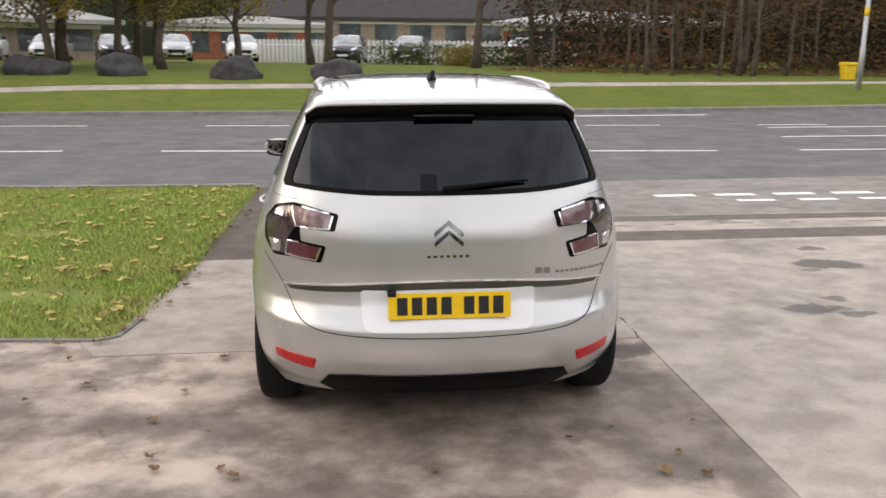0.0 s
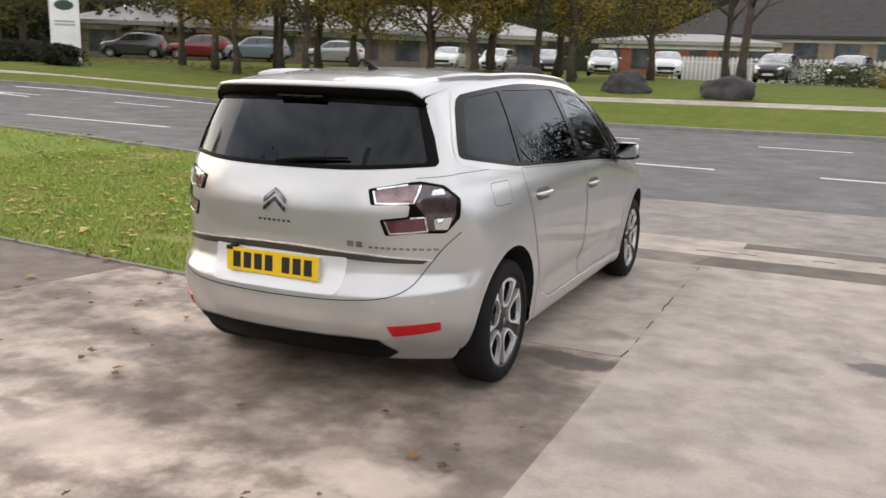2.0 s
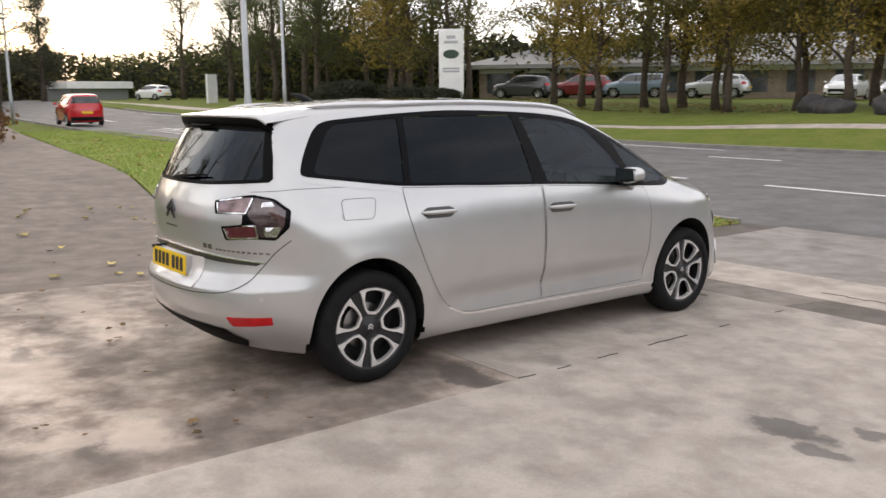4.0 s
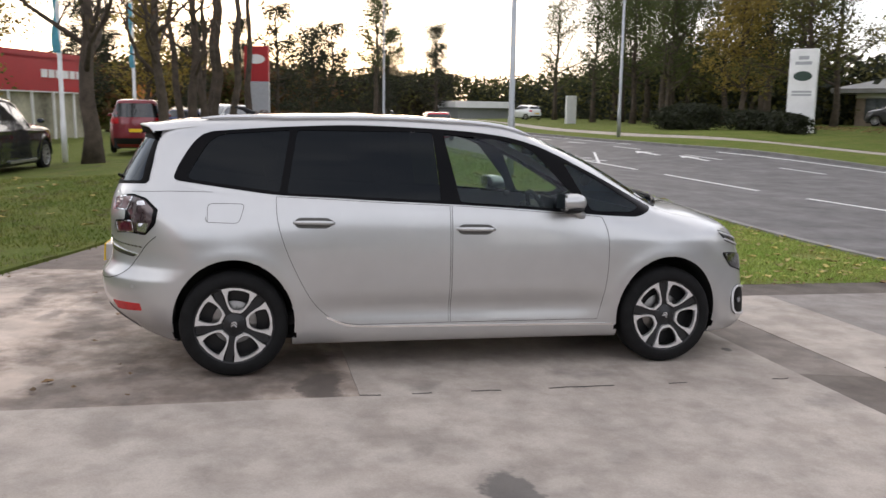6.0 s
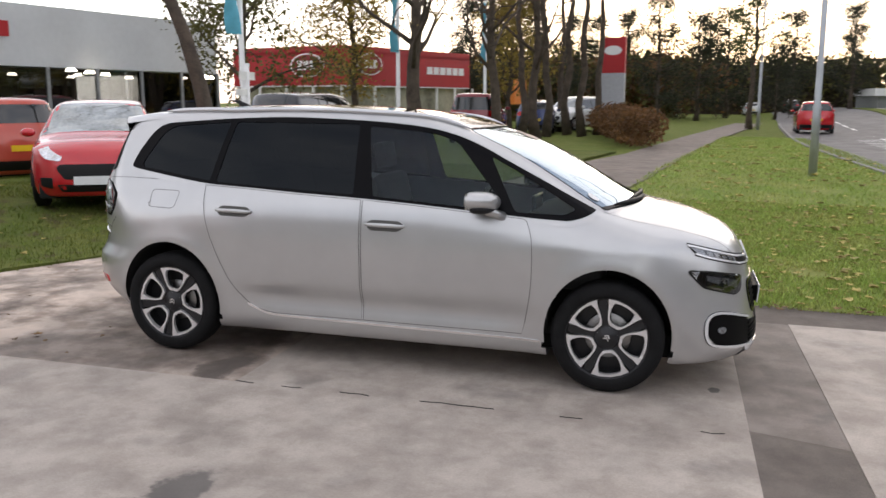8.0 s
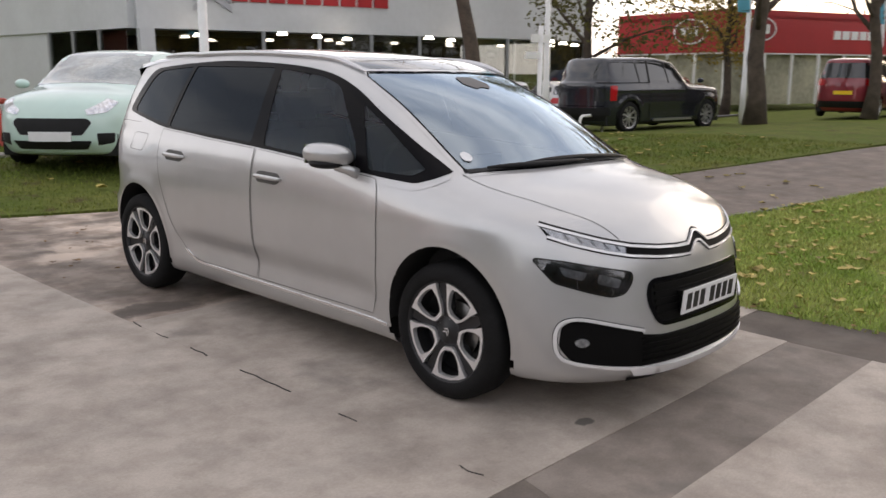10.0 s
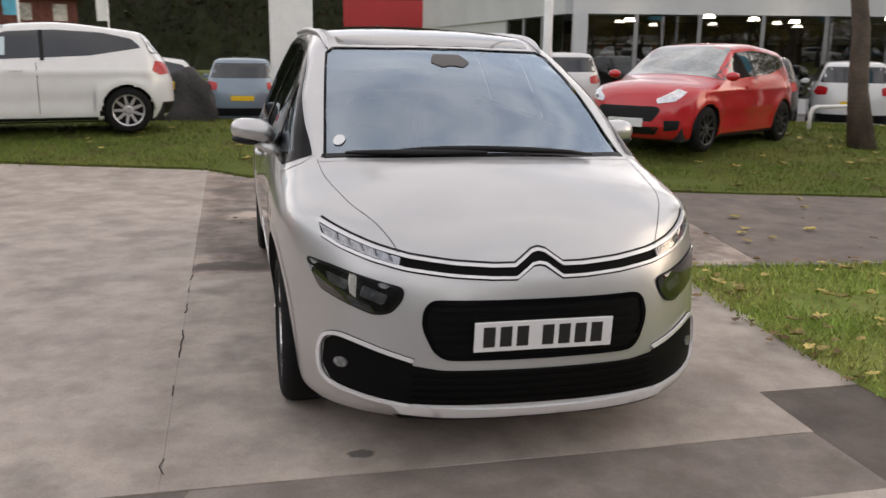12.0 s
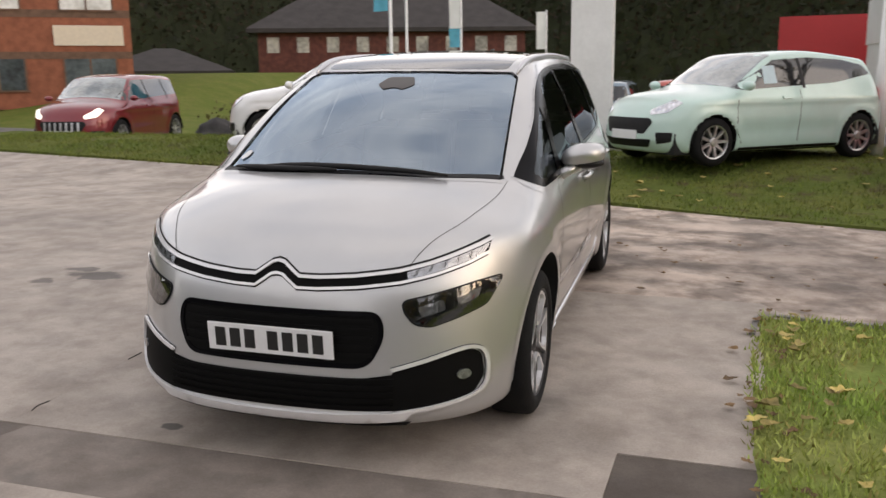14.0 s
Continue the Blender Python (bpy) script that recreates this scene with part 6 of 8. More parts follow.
parked_car("black pickup truck with hard canopy on grass", "pickup", -16.4, -7.8, 173, P_NAVY, 5.3, 1.85, 1.84, 3.22, 0.385, 0.07, group=G)
parked_car("orange-red crossover parked tail outward", "suv", -1.7, -13.6, 253, P_ORANGE, 4.15, 1.76, 1.62, 2.6, 0.34, 0.07, group=G)
parked_car("red crossover parked behind the red supermini", "suv", -8.6, -11.6, 240, P_ORANGE, 4.15, 1.76, 1.62, 2.6, 0.34, 0.08, group=G)
parked_car("blue-grey crossover parked tail outward", "suv", 0.7, -17.8, 268, P_BLUEG, 4.4, 1.8, 1.62, 2.65, 0.34, 0.08, group=G)
parked_car("white crossover parked tail outward", "suv", -7.3, -16.5, 255, P_WHITE, 4.3, 1.8, 1.62, 2.65, 0.34, 0.08, group=G)
parked_car("white crossover with grey lower cladding", "suv", -13.3, -12.9, 235, P_WHITE, 4.15, 1.75, 1.62, 2.6, 0.34, 0.08, group=G)
parked_car("white supermini with red roof parked tail outward", "suv", -16.4, -12.8, 232, P_WHITE, 4.0, 1.74, 1.50, 2.54, 0.33, 0.08, group=G, roof=P_RED)
parked_car("dark grey crossover between white cars", "suv", -10.9, -13.2, 240, P_GREY, 4.3, 1.8, 1.62, 2.65, 0.34, 0.09, group=G)
parked_car("white hatchback with a black roof behind another", "hatch", 3.5, -12.8, 30, P_WHITE, 4.1, 1.75, 1.55, 2.5, 0.32, 0.08, group=G, roof=M_GLOSSBLACK)
parked_car("silver hatchback in the showroom car park", "hatch", -20.5, -13.5, 235, P_SILV, 4.1, 1.75, 1.5, 2.5, 0.32, 0.1, group=G)
parked_car("dark red estate in the showroom car park", "hatch", -24.5, -11.5, 200, P_DRED, 4.2, 1.75, 1.5, 2.5, 0.32, 0.1, group=G)
parked_car("small red van-like carrier parked on grass", "mpv", -25.6, -5.4, 186, P_DRED, 4.4, 1.8, 1.78, 2.75, 0.33, 0.09, group=G)
parked_car("dark blue hatchback at the far forecourt", "hatch", -34.0, -4.6, 186, paint("dark_blue_paint", (0.015, 0.03, 0.11), 0.3), 4.1, 1.75, 1.5, 2.5, 0.32, 0.1, group=G)
parked_car("white people carrier at the far forecourt", "mpv", -38.0, -3.2, 330, P_WHITE, 4.3, 1.8, 1.65, 2.7, 0.33, 0.1, group=G)
parked_car("dark red off-roader with lit headlamps on the side road", "suv", 12.2, -13.0, 100, P_DRED, 4.82, 1.94, 1.78, 2.915, 0.38, 0.07, lit=True)
parked_car("red hatchback on the road with tail lamps", "suv", -41.8, 8.3, 176, P_RED, 4.2, 1.78, 1.58, 2.55, 0.33, 0.1)
parked_car("white hatchback waiting at the far junction", "hatch", -80.0, 25.4, 200, P_WHITE, 4.1, 1.75, 1.5, 2.5, 0.32, 0.14)
parked_car("white car among others at the far junction", "hatch", -99.0, 9.5, 180, P_WHITE, 4.1, 1.75, 1.5, 2.5, 0.32, 0.16)
parked_car("dark car among others at the far junction", "hatch", -97.0, 13.6, 170, P_GREY, 4.1, 1.75, 1.5, 2.5, 0.32, 0.16)

# ---- buildings ----
def wall_strip(name, a, b, z0, z1, t, material, parent=None, label=""):
    """An upright wall between two plan points, t thick to its left."""
    a, b = Vector(a), Vector(b)
    d = (b - a).normalized()
    n = Vector((-d.y, d.x)) * t
    bm = bmesh.new()
    vs = [bm.verts.new((*p, z)) for z in (z0, z1) for p in (a, b, b + n, a + n)]
    for q in ((0, 1, 5, 4), (1, 2, 6, 5), (2, 3, 7, 6), (3, 0, 4, 7), (4, 5, 6, 7), (3, 2, 1, 0)):
        bm.faces.new([vs[i] for i in q])
    bmesh.ops.recalc_face_normals(bm, faces=bm.faces)
    return part(name, bm, material, parent, label)


def on_wall(a, b, u0, u1, z0, z1, out, depth, name, material, parent, label=""):
    """A box on the wall from a to b, between u0 and u1 metres along it, standing out."""
    a, b = Vector(a), Vector(b)
    d = (b - a).normalized()
    n = Vector((d.y, -d.x))
    bm = bmesh.new()
    c = [a + d * u0 + n * out, a + d * u1 + n * out, a + d * u1 + n * (out - depth), a + d * u0 + n * (out - depth)]
    vs = [bm.verts.new((*p, z)) for z in (z0, z1) for p in c]
    for q in ((0, 1, 5, 4), (1, 2, 6, 5), (2, 3, 7, 6), (3, 0, 4, 7), (4, 5, 6, 7), (3, 2, 1, 0)):
        bm.faces.new([vs[i] for i in q])
    bmesh.ops.recalc_face_normals(bm, faces=bm.faces)
    return part(name, bm, material, parent, label)


def slab(name, pts, z0, z1, material, parent):
    bm = bmesh.new()
    lo, hi = [bm.verts.new((*p, z0)) for p in pts], [bm.verts.new((*p, z1)) for p in pts]
    bm.faces.new(hi)
    bm.faces.new(lo[::-1])
    for i in range(len(pts)):
        bm.faces.new((lo[i], lo[(i + 1) % len(pts)], hi[(i + 1) % len(pts)], hi[i]))
    bmesh.ops.recalc_face_normals(bm, faces=bm.faces)
    return part(name, bm, material, parent)


M_CLAD = mat("pale_grey_cladding", (0.58, 0.60, 0.60), 0.5, vary=0.06, scale=0.6)
M_REDCLAD = mat("red_cladding", (0.42, 0.018, 0.022), 0.4, vary=0.06, scale=0.6)
M_SHOPGLASS = glass("shop_glass", (0.55, 0.57, 0.56), 0.10)
M_INSIDE = mat("showroom_interior", (0.16, 0.12, 0.085), 0.8, vary=0.5, scale=0.5)
M_MULLION = mat("grey_mullion", (0.25, 0.26, 0.26), 0.5)
M_BRICK = mat("red_brick_wall", (0.30, 0.105, 0.06), 0.9, vary=0.2, scale=3.0, bump=0.3, bscale=30)
M_BEIGE = mat("buff_brick_wall", (0.30, 0.235, 0.18), 0.9, vary=0.2, scale=2.0, bump=0.3, bscale=30)
M_SLATE = mat("dark_roof_tile", (0.040, 0.035, 0.034), 0.8, vary=0.25, scale=1.5, bump=0.4, bscale=15)
M_PALEROOF = mat("pale_metal_roof", (0.321, 0.315, 0.299), 0.45, vary=0.15, scale=0.4)
M_WINDOW = mat("reflective_window", (0.10, 0.12, 0.13), 0.05, coat=1.0, vary=0.5, scale=0.6)
M_WHITE = mat("white_painted_metal", (0.84, 0.84, 0.83), 0.45, vary=0.06, scale=2.0)
M_GREYSIGN = mat("grey_sign_panel", (0.42, 0.43, 0.45), 0.35, vary=0.06)
M_POLE = mat("galvanised_pole", (0.42, 0.44, 0.46), 0.45, 0.6, vary=0.1, scale=3)
M_TEAL = mat("turquoise_flag_cloth", (0.12, 0.46, 0.62), 0.8, vary=0.15, scale=3)
M_LAMPON = lamp_mat("lit_showroom_lamp", (1.0, 0.92, 0.78), 9.0)

# white showroom behind the parked cars
show = thing("showroom", "white-clad car showroom with glazed lit front", "building")
A, B, C, Dd = (-27.6, -17.5), (-9.8, -21.9), (-9.3, -41.0), (-31.8, -36.0)
ZB, ZF, ZT = -0.1, 2.82, 4.85
for p, q in ((A, B), (B, C), (C, Dd), (Dd, A)):
    wall_strip("fascia", p, q, ZF, ZT, 0.25, M_CLAD, show)
slab("roof", [A, B, C, Dd], ZT - 0.3, ZT - 0.15, M_CLAD, show)
slab("ceiling_panel", [A, B, C, Dd], ZF + 0.02, ZF + 0.12, M_CLAD, show)
slab("shop_floor", [A, B, C, Dd], ZB, ZB + 0.12, M_MULLION, show)
wall_strip("back_wall", (-27.0, -24.0), (-10.3, -28.0), ZB, ZF, 0.2, M_INSIDE, show)
wall_strip("end_wall", (-9.75, -27.5), (-9.35, -40.8), ZB, ZF, 0.25, M_CLAD, show)
wall_strip("end_wall", (-28.2, -19.5), A, ZB, ZF, 0.25, M_CLAD, show)
la = (Vector(B) - Vector(A)).length
for i in range(9):
    u0 = la * i / 9
    on_wall(A, B, u0 + 0.06, u0 + la / 9 - 0.06, ZB + 0.25, ZF - 0.05, -0.25, 0.02, "window_pane", M_SHOPGLASS, show)
    on_wall(A, B, u0 - 0.06, u0 + 0.06, ZB, ZF, -0.18, 0.12, "mullion", M_MULLION, show)
on_wall(A, B, 0, la, ZB - 0.7, ZB + 0.30, -0.16, 0.2, "plinth", M_CLAD, show)
lb = 5.5
for i in range(3):
    on_wall(B, C, lb * i / 3 + 0.1, lb * (i + 1) / 3 - 0.05, ZB + 0.3, ZF - 0.05, -0.25, 0.02, "window_pane", M_SHOPGLASS, show)
    on_wall(B, C, lb * (i + 1) / 3 - 0.05, lb * (i + 1) / 3 + 0.1, ZB, ZF, -0.18, 0.12, "mullion", M_MULLION, show)
on_wall(A, B, la - 0.45, la, ZB, ZF, -0.1, 0.4, "corner_column", M_CLAD, show)
random.seed(4)
for i in range(10):
    u = 1.2 + i * 1.72
    dd = (Vector(B) - Vector(A)).normalized()
    nn = Vector((-dd.y, dd.x))
    p = Vector(A) + dd * u - Vector((dd.y, -dd.x)) * (1.0 + 1.3 * (i % 3))
    bm = bmesh.new()
    bmesh.ops.create_cone(bm, cap_ends=True, segments=14, radius1=0.17, radius2=0.12, depth=0.10, matrix=Matrix.Translation((p.x, p.y, ZF - 0.20)))
    part("ceiling_lamp", bm, M_LAMPON, show, "lit ceiling lamp")
for i, cm in enumerate(((0.12, 0.05, 0.05), (0.25, 0.22, 0.18), (0.05, 0.06, 0.10), (0.30, 0.12, 0.08), (0.16, 0.10, 0.20), (0.28, 0.25, 0.20), (0.06, 0.05, 0.04), (0.22, 0.16, 0.10))):
    on_wall((-26.5, -23.6), (-10.6, -27.5), 0.6 + i * 2.0, 1.9 + i * 2.0, ZB + 0.4, ZF - 0.5, 0.12, 0.1, "display_panel", mat("display_panel_%d" % i, cm, 0.6, vary=0.3), show)
for i in range(9):
    on_wall(B, A, la - 10.05 - i * 0.66, la - 9.5 - i * 0.66, 3.75, 4.25, 0.31, 0.06, "sign_bar", M_REDCLAD, show)
for wa, wb, u in ((A, B, 15.95), (B, C, 5.2)):
    for dz in (0, -0.28):
        for s in (1, -1):
            bm = bmesh.new()
            d = (Vector(wb) - Vector(wa)).normalized()
            n = Vector((d.y, -d.x)) * (-1 if wa == A else 1)
            q = [(0, 0.55), (s * 0.62, 0.1), (s * 0.62, -0.08), (0, 0.33)]
            vs = [bm.verts.new((*(Vector(wa) + d * (u + a) + n * o), 3.75 + dz + b)) for o in (0.33, 0.26) for a, b in q]
            for fq in ((0, 1, 2, 3), (4, 5, 6, 7), (0, 1, 5, 4), (2, 3, 7, 6)):
                bm.faces.new([vs[k] for k in fq])
            bmesh.ops.recalc_face_normals(bm, faces=bm.faces)
            part("sign_chevron", bm, M_GREYSIGN, show)
for i in range(7):
    on_wall(C, B, 19.11 - 4.4 + i * 0.6, 19.11 - 4.4 + i * 0.6 + 0.45, 3.6, 4.1, 0.06, 0.06, "sign_bar", M_REDCLAD, show)
on_wall(B, A, la - 2.05, la - 0.6, 3.45, 3.75, 0.04, 0.04, "vent_grille", M_MULLION, show)
on_wall(B, C, 7.2, 8.3, 3.7, 4.3, 0.04, 0.04, "vent_grille", M_MULLION, show)
on_wall(B, C, 12.0, 12.9, 3.55, 4.2, 0.04, 0.04, "vent_grille", M_MULLION, show)
red_shed = thing("shed", "red-clad shed behind the white showroom", "building")
wall_strip("wall", (-5.6, -47.0), (-12.0, -46.0), 0.0, 4.6, 5.0, M_REDCLAD, red_shed)

# red showroom
red_hall = thing("red_showroom", "red-clad car showroom with oval signs", "building")
KA, KB, KC, KD = (-37.9, -22.15), (-36.1, -14.84), (-46.4, -10.8), (-52.0, -22.0)
for p, q in ((KA, KB), (KB, KC), (KC, KD), (KD, KA)):
    wall_strip("fascia", q, p, 2.48, 4.5, -0.3, M_REDCLAD, red_hall)
slab("roof", [KA, KB, KC, KD], 4.1, 4.25, M_REDCLAD, red_hall)
slab("canopy_soffit", [KA, KB, KC, KD], 2.43, 2.51, M_WHITE, red_hall)
for p, q in ((KA, KB), (KB, KC)):
    ll = (Vector(q) - Vector(p)).length
    wall_strip("shop_wall", Vector(p) + (Vector(KD) - Vector(p)) * 0.03, Vector(q) + (Vector(KD) - Vector(q)) * 0.03, 0.0, 2.43, 0.1, mat("lit_shop_front", (0.42, 0.40, 0.30), 0.4, vary=0.4, scale=0.5), red_hall)
    for i in range(int(ll / 1.8)):
        on_wall(q, p, i * 1.8, i * 1.8 + 0.12, 0, 2.43, -0.2, 0.1, "mullion", M_WHITE, red_hall)


def oval(a, b, u, z, ru, rz, parent):
    a, b = Vector(a), Vector(b)
    d = (b - a).normalized()
    n = Vector((d.y, -d.x))
    for k, (sc, o, mm, nme) in enumerate(((1.0, 0.10, M_WHITE, "sign_oval"), (0.88, 0.13, mat("sign_dark_red", (0.25, 0.02, 0.025), 0.4), "sign_face"))):
        bm = bmesh.new()
        vs = [bm.verts.new((*(a + d * (u + ru * sc * math.cos(t)) + n * o), z + rz * sc * math.sin(t))) for t in np.linspace(0, 2 * math.pi, 29)[:-1]]
        f = bm.faces.new(vs)
        r = bmesh.ops.extrude_face_region(bm, geom=[f])
        for vt in [g for g in r["geom"] if isinstance(g, bmesh.types.BMVert)]:
            vt.co -= Vector((n.x, n.y, 0)) * 0.09
        bmesh.ops.recalc_face_normals(bm, faces=bm.faces)
        part(nme, bm, mm, parent)
    for i in range(3):
        on_wall(a, b, u - ru * 0.52 + i * ru * 0.37, u - ru * 0.52 + i * ru * 0.37 + ru * 0.28, z - rz * 0.38, z + rz * 0.38, 0.15, 0.03, "sign_bar", M_WHITE, parent)


oval(KA, KB, 5.14, 3.52, 1.10, 0.62, red_hall)
oval(KB, KC, 1.82, 3.60, 0.98, 0.58, red_hall)
for i in range(6):
    on_wall(KB, KC, 6.8 + i * 0.62, 7.28 + i * 0.62, 3.2, 3.62, 0.05, 0.05, "sign_bar", M_WHITE, red_hall)
orange = thing("orange_sign", "orange sign box beside the red showroom", "sign")
wall_strip("panel", (-46.5, -8.0), (-49.0, -7.7), 1.5, 3.0, 0.3, mat("orange_panel", (0.75, 0.22, 0.03), 0.5), orange)

# roadside sign pylons
def pylon(name, label, x, y, face, w, z0, z1, bands, marks=()):
    th = thing(name, label, "sign", m=Matrix.Translation((x, y, 0)) @ Matrix.Rotation(radians(face), 4, "Z"))
    for nm_, a, b, mm in bands:
        boxpart(nm_, -w / 2, w / 2, -0.14, 0.14, a, b, mm, th, 0.02)
    for u, z, ru, rz, mm in marks:
        bm = bmesh.new()
        bmesh.ops.create_cone(bm, cap_ends=True, segments=24, radius1=1, radius2=1, depth=1)
        bm.transform(Matrix.Translation((u, 0, z)) @ Matrix.Diagonal((ru, 0.30, rz, 1)) @ Matrix.Rotation(radians(90), 4, "X"))
        part("sign_emblem", bm, mm, th)
    return th


pylon("sign_pylon", "red and grey roadside sign pylon", -36.6, -1.4, 78, 1.15, 0, 4.6, (("lower_panel", -0.1, 3.0, M_GREYSIGN), ("upper_panel", 3.01, 4.65, M_REDCLAD)), ((0, 4.05, 0.42, 0.22, M_WHITE), (0, 4.05, 0.36, 0.17, mat("sign_dark_red", (0.25, 0.02, 0.025))))[:1])
jl = pylon("sign_pylon", "tall white roadside sign pylon with dark emblem", -29.6, 23.0, 45, 1.22, 0, 4.8, (("panel", 0.85, 4.72, M_WHITE),), ((0, 3.50, 0.40, 0.22, mat("dark_green_emblem", (0.02, 0.05, 0.035), 0.4)),))
for z, hw, hh in ((4.08, 0.35, 0.07), (4.32, 0.22, 0.08), (2.80, 0.42, 0.045), (2.66, 0.42, 0.045)):
    boxpart("sign_bar", -hw, hw, -0.15, 0.15, z - hh, z + hh, M_GREYSIGN, jl)
bigc = thing("sign_column", "tall plain white sign column on a concrete foot", "sign", m=Matrix.Translation((0.1, -8.75, float(lie(0.1, -8.75)))))
boxpart("column", -0.32, 0.32, -0.18, 0.18, 0.0, 8.0, M_WHITE, bigc, 0.02)
boxpart("foot", -0.9, 0.6, -0.5, 0.5, -0.10, 0.05, mat("foot_concrete", (0.36, 0.33, 0.28), 0.9, bump=0.3), bigc, 0.02)


# ---- street furniture ----
def pole(name, label, cat, x, y, h, r0, r1, material, extra=None, group=""):
    th = thing(name, label, cat, group, Matrix.Translation((x, y, float(lie(x, y)) - 0.03)))
    bm = bmesh.new()
    tube(bm, [(0, 0, 0), (0, 0, h * 0.16), (0, 0, h * 0.165), (0, 0, h)], [r0 * 1.25, r0 * 1.2, r0, r1], 14)
    part("pole", bm, material, th, smooth=True)
    if extra:
        extra(th)
    return th


def lantern(th):
    bm = bmesh.new()
    tube(bm, [(0, 0, 8.9), (0.1, 0.5, 9.1), (0.2, 1.3, 9.2)], 0.04, 8)
    part("arm", bm, M_POLE, th, smooth=True)
    boxpart("lantern", 0.1, 0.35, 1.2, 1.8, 9.12, 9.28, M_POLE, th, 0.03)


def flag(th, top=5.4):
    bm = bmesh.new()
    n = 10
    rows = [[bm.verts.new((0.08 + 0.07 * j, 0.06 * math.sin(i * 0.9 + j * 0.5), top - 0.26 * i)) for j in range(9)] for i in range(n)]
    for u, w in zip(rows, rows[1:]):
        for j in range(8):
            bm.faces.new((u[j], u[j + 1], w[j + 1], w[j]))
    part("flag", bm, M_TEAL, th, "turquoise advertising flag", smooth=True)


def banner(th, low, top, foot):
    """An upright feather banner: a curved white cloth with a coloured foot."""
    for nm_, a, b, mm in (("banner", low + foot, top, M_WHITE), ("banner_foot", low, low + foot, M_TEAL)):
        if b - a < 0.05:
            continue
        bm = bmesh.new()
        rows = [[bm.verts.new((0.05 + 0.14 * j, 0.05 * math.sin(j * 1.2 + i * 0.5), a + (b - a) * i / 8)) for j in range(5)] for i in range(9)]
        for u, w in zip(rows, rows[1:]):
            for j in range(4):
                bm.faces.new((u[j], u[j + 1], w[j + 1], w[j]))
        part(nm_, bm, mm, th, smooth=True)


pole("street_lamp", "galvanised street lamp on the grass verge", "lamp post", -13.3, 4.45, 9.0, 0.068, 0.045, M_POLE, lantern, "street lamps")
for x, y in ((-34.3, 16.15), (16.55, 22.9), (-46, 6.0)):
    pole("street_lamp", "galvanised street lamp beside the road", "lamp post", x, y, 9.0, 0.075, 0.045, M_POLE, lantern, "street lamps")
for x, y in ((-12.5, -8.0), (-20.0, -6.7), (-29.2, -6.0)):
    pole("flag_pole", "white flagpole with turquoise flag", "flagpole", x, y, 7.5, 0.065, 0.05, M_WHITE, flag, "flagpoles")
pole("flag_pole", "tall white flagpole on the grass bank", "flagpole", -4.0, -8.5, 8.0, 0.075, 0.055, M_WHITE, None, "flagpoles")
pole("flag_pole", "white flagpole with turquoise banner", "flagpole", 9.0, -24.3, 7.6, 0.06, 0.05, M_WHITE, lambda th: flag(th, 6.35), "flagpoles")
pole("flag_pole", "plain white flagpole by the side road", "flagpole", 8.85, -25.6, 7.6, 0.05, 0.045, M_WHITE, None, "flagpoles")
pole("banner_pole", "white feather banner with a turquoise foot", "banner", 9.9, -37.1, 7.4, 0.05, 0.04, M_WHITE, lambda th: banner(th, 3.02 - float(lie(9.9, -37.1)), 6.6, 0.9), "banners")
pole("banner_pole", "small white feather banner far down the side road", "banner", 7.6, -48.5, 5.1, 0.05, 0.04, M_WHITE, lambda th: banner(th, 3.2 - float(lie(7.6, -48.5)), 5.0, 0.0), "banners")
wp = pole("sign_post", "white post with small sign arms", "sign post", -11.2, -7.2, 2.3, 0.05, 0.05, M_WHITE)
boxpart("sign_arm", -0.32, 0.32, -0.02, 0.02, 1.95, 2.12, M_WHITE, wp)
boxpart("sign_arm", -0.02, 0.5, -0.02, 0.02, 1.62, 1.76, M_WHITE, wp)
for x, y, a in ((-9.2, -8.1, 12), (-11.8, -7.95, 8), (-4.6, -9.0, 25), (-13.8, -7.6, 5)):
    hp = thing("barrier_hoop", "white tubular steel barrier hoop", "barrier", "barrier hoops", Matrix.Translation((x, y, float(lie(x, y)))) @ Matrix.Rotation(radians(a), 4, "Z"))
    bm = bmesh.new()
    tube(bm, [(-0.55, 0, -0.05), (-0.55, 0, 0.28), (-0.51, 0, 0.37), (-0.42, 0, 0.41), (0.42, 0, 0.41), (0.51, 0, 0.37), (0.55, 0, 0.28), (0.55, 0, -0.05)], 0.035, 10)
    part("tube", bm, M_WHITE, hp, smooth=True)

bin_ = thing("grit_bin", "small yellow plastic grit bin on the far verge", "bin", m=Matrix.Translation((17.9, 26.0, float(lie(17.9, 26.0)))))
bm = bmesh.new()
box(bm, -0.24, 0.24, -0.20, 0.20, 0.0, 0.52, 0.03)
for vt in bm.verts:
    vt.co.x, vt.co.y = vt.co.x * (0.82 + 0.35 * vt.co.z), vt.co.y * (0.82 + 0.35 * vt.co.z)
M_BIN = mat("yellow_bin_plastic", (0.75, 0.50, 0.02), 0.5, vary=0.12, scale=6)
part("body", bm, M_BIN, bin_)
bm = bmesh.new()
box(bm, -0.28, 0.28, -0.24, 0.24, 0.53, 0.66, 0.04)
part("lid", bm, M_BIN, bin_)
band = thing("marker_band", "yellow band round the street lamp post", "marker", m=Matrix.Translation((16.55, 22.9, float(lie(16.55, 22.9)))))
bm = bmesh.new()
tube(bm, [(0, 0, 2.45), (0, 0, 2.75)], 0.078, 14)
part("sleeve", bm, M_BIN, band, smooth=True)

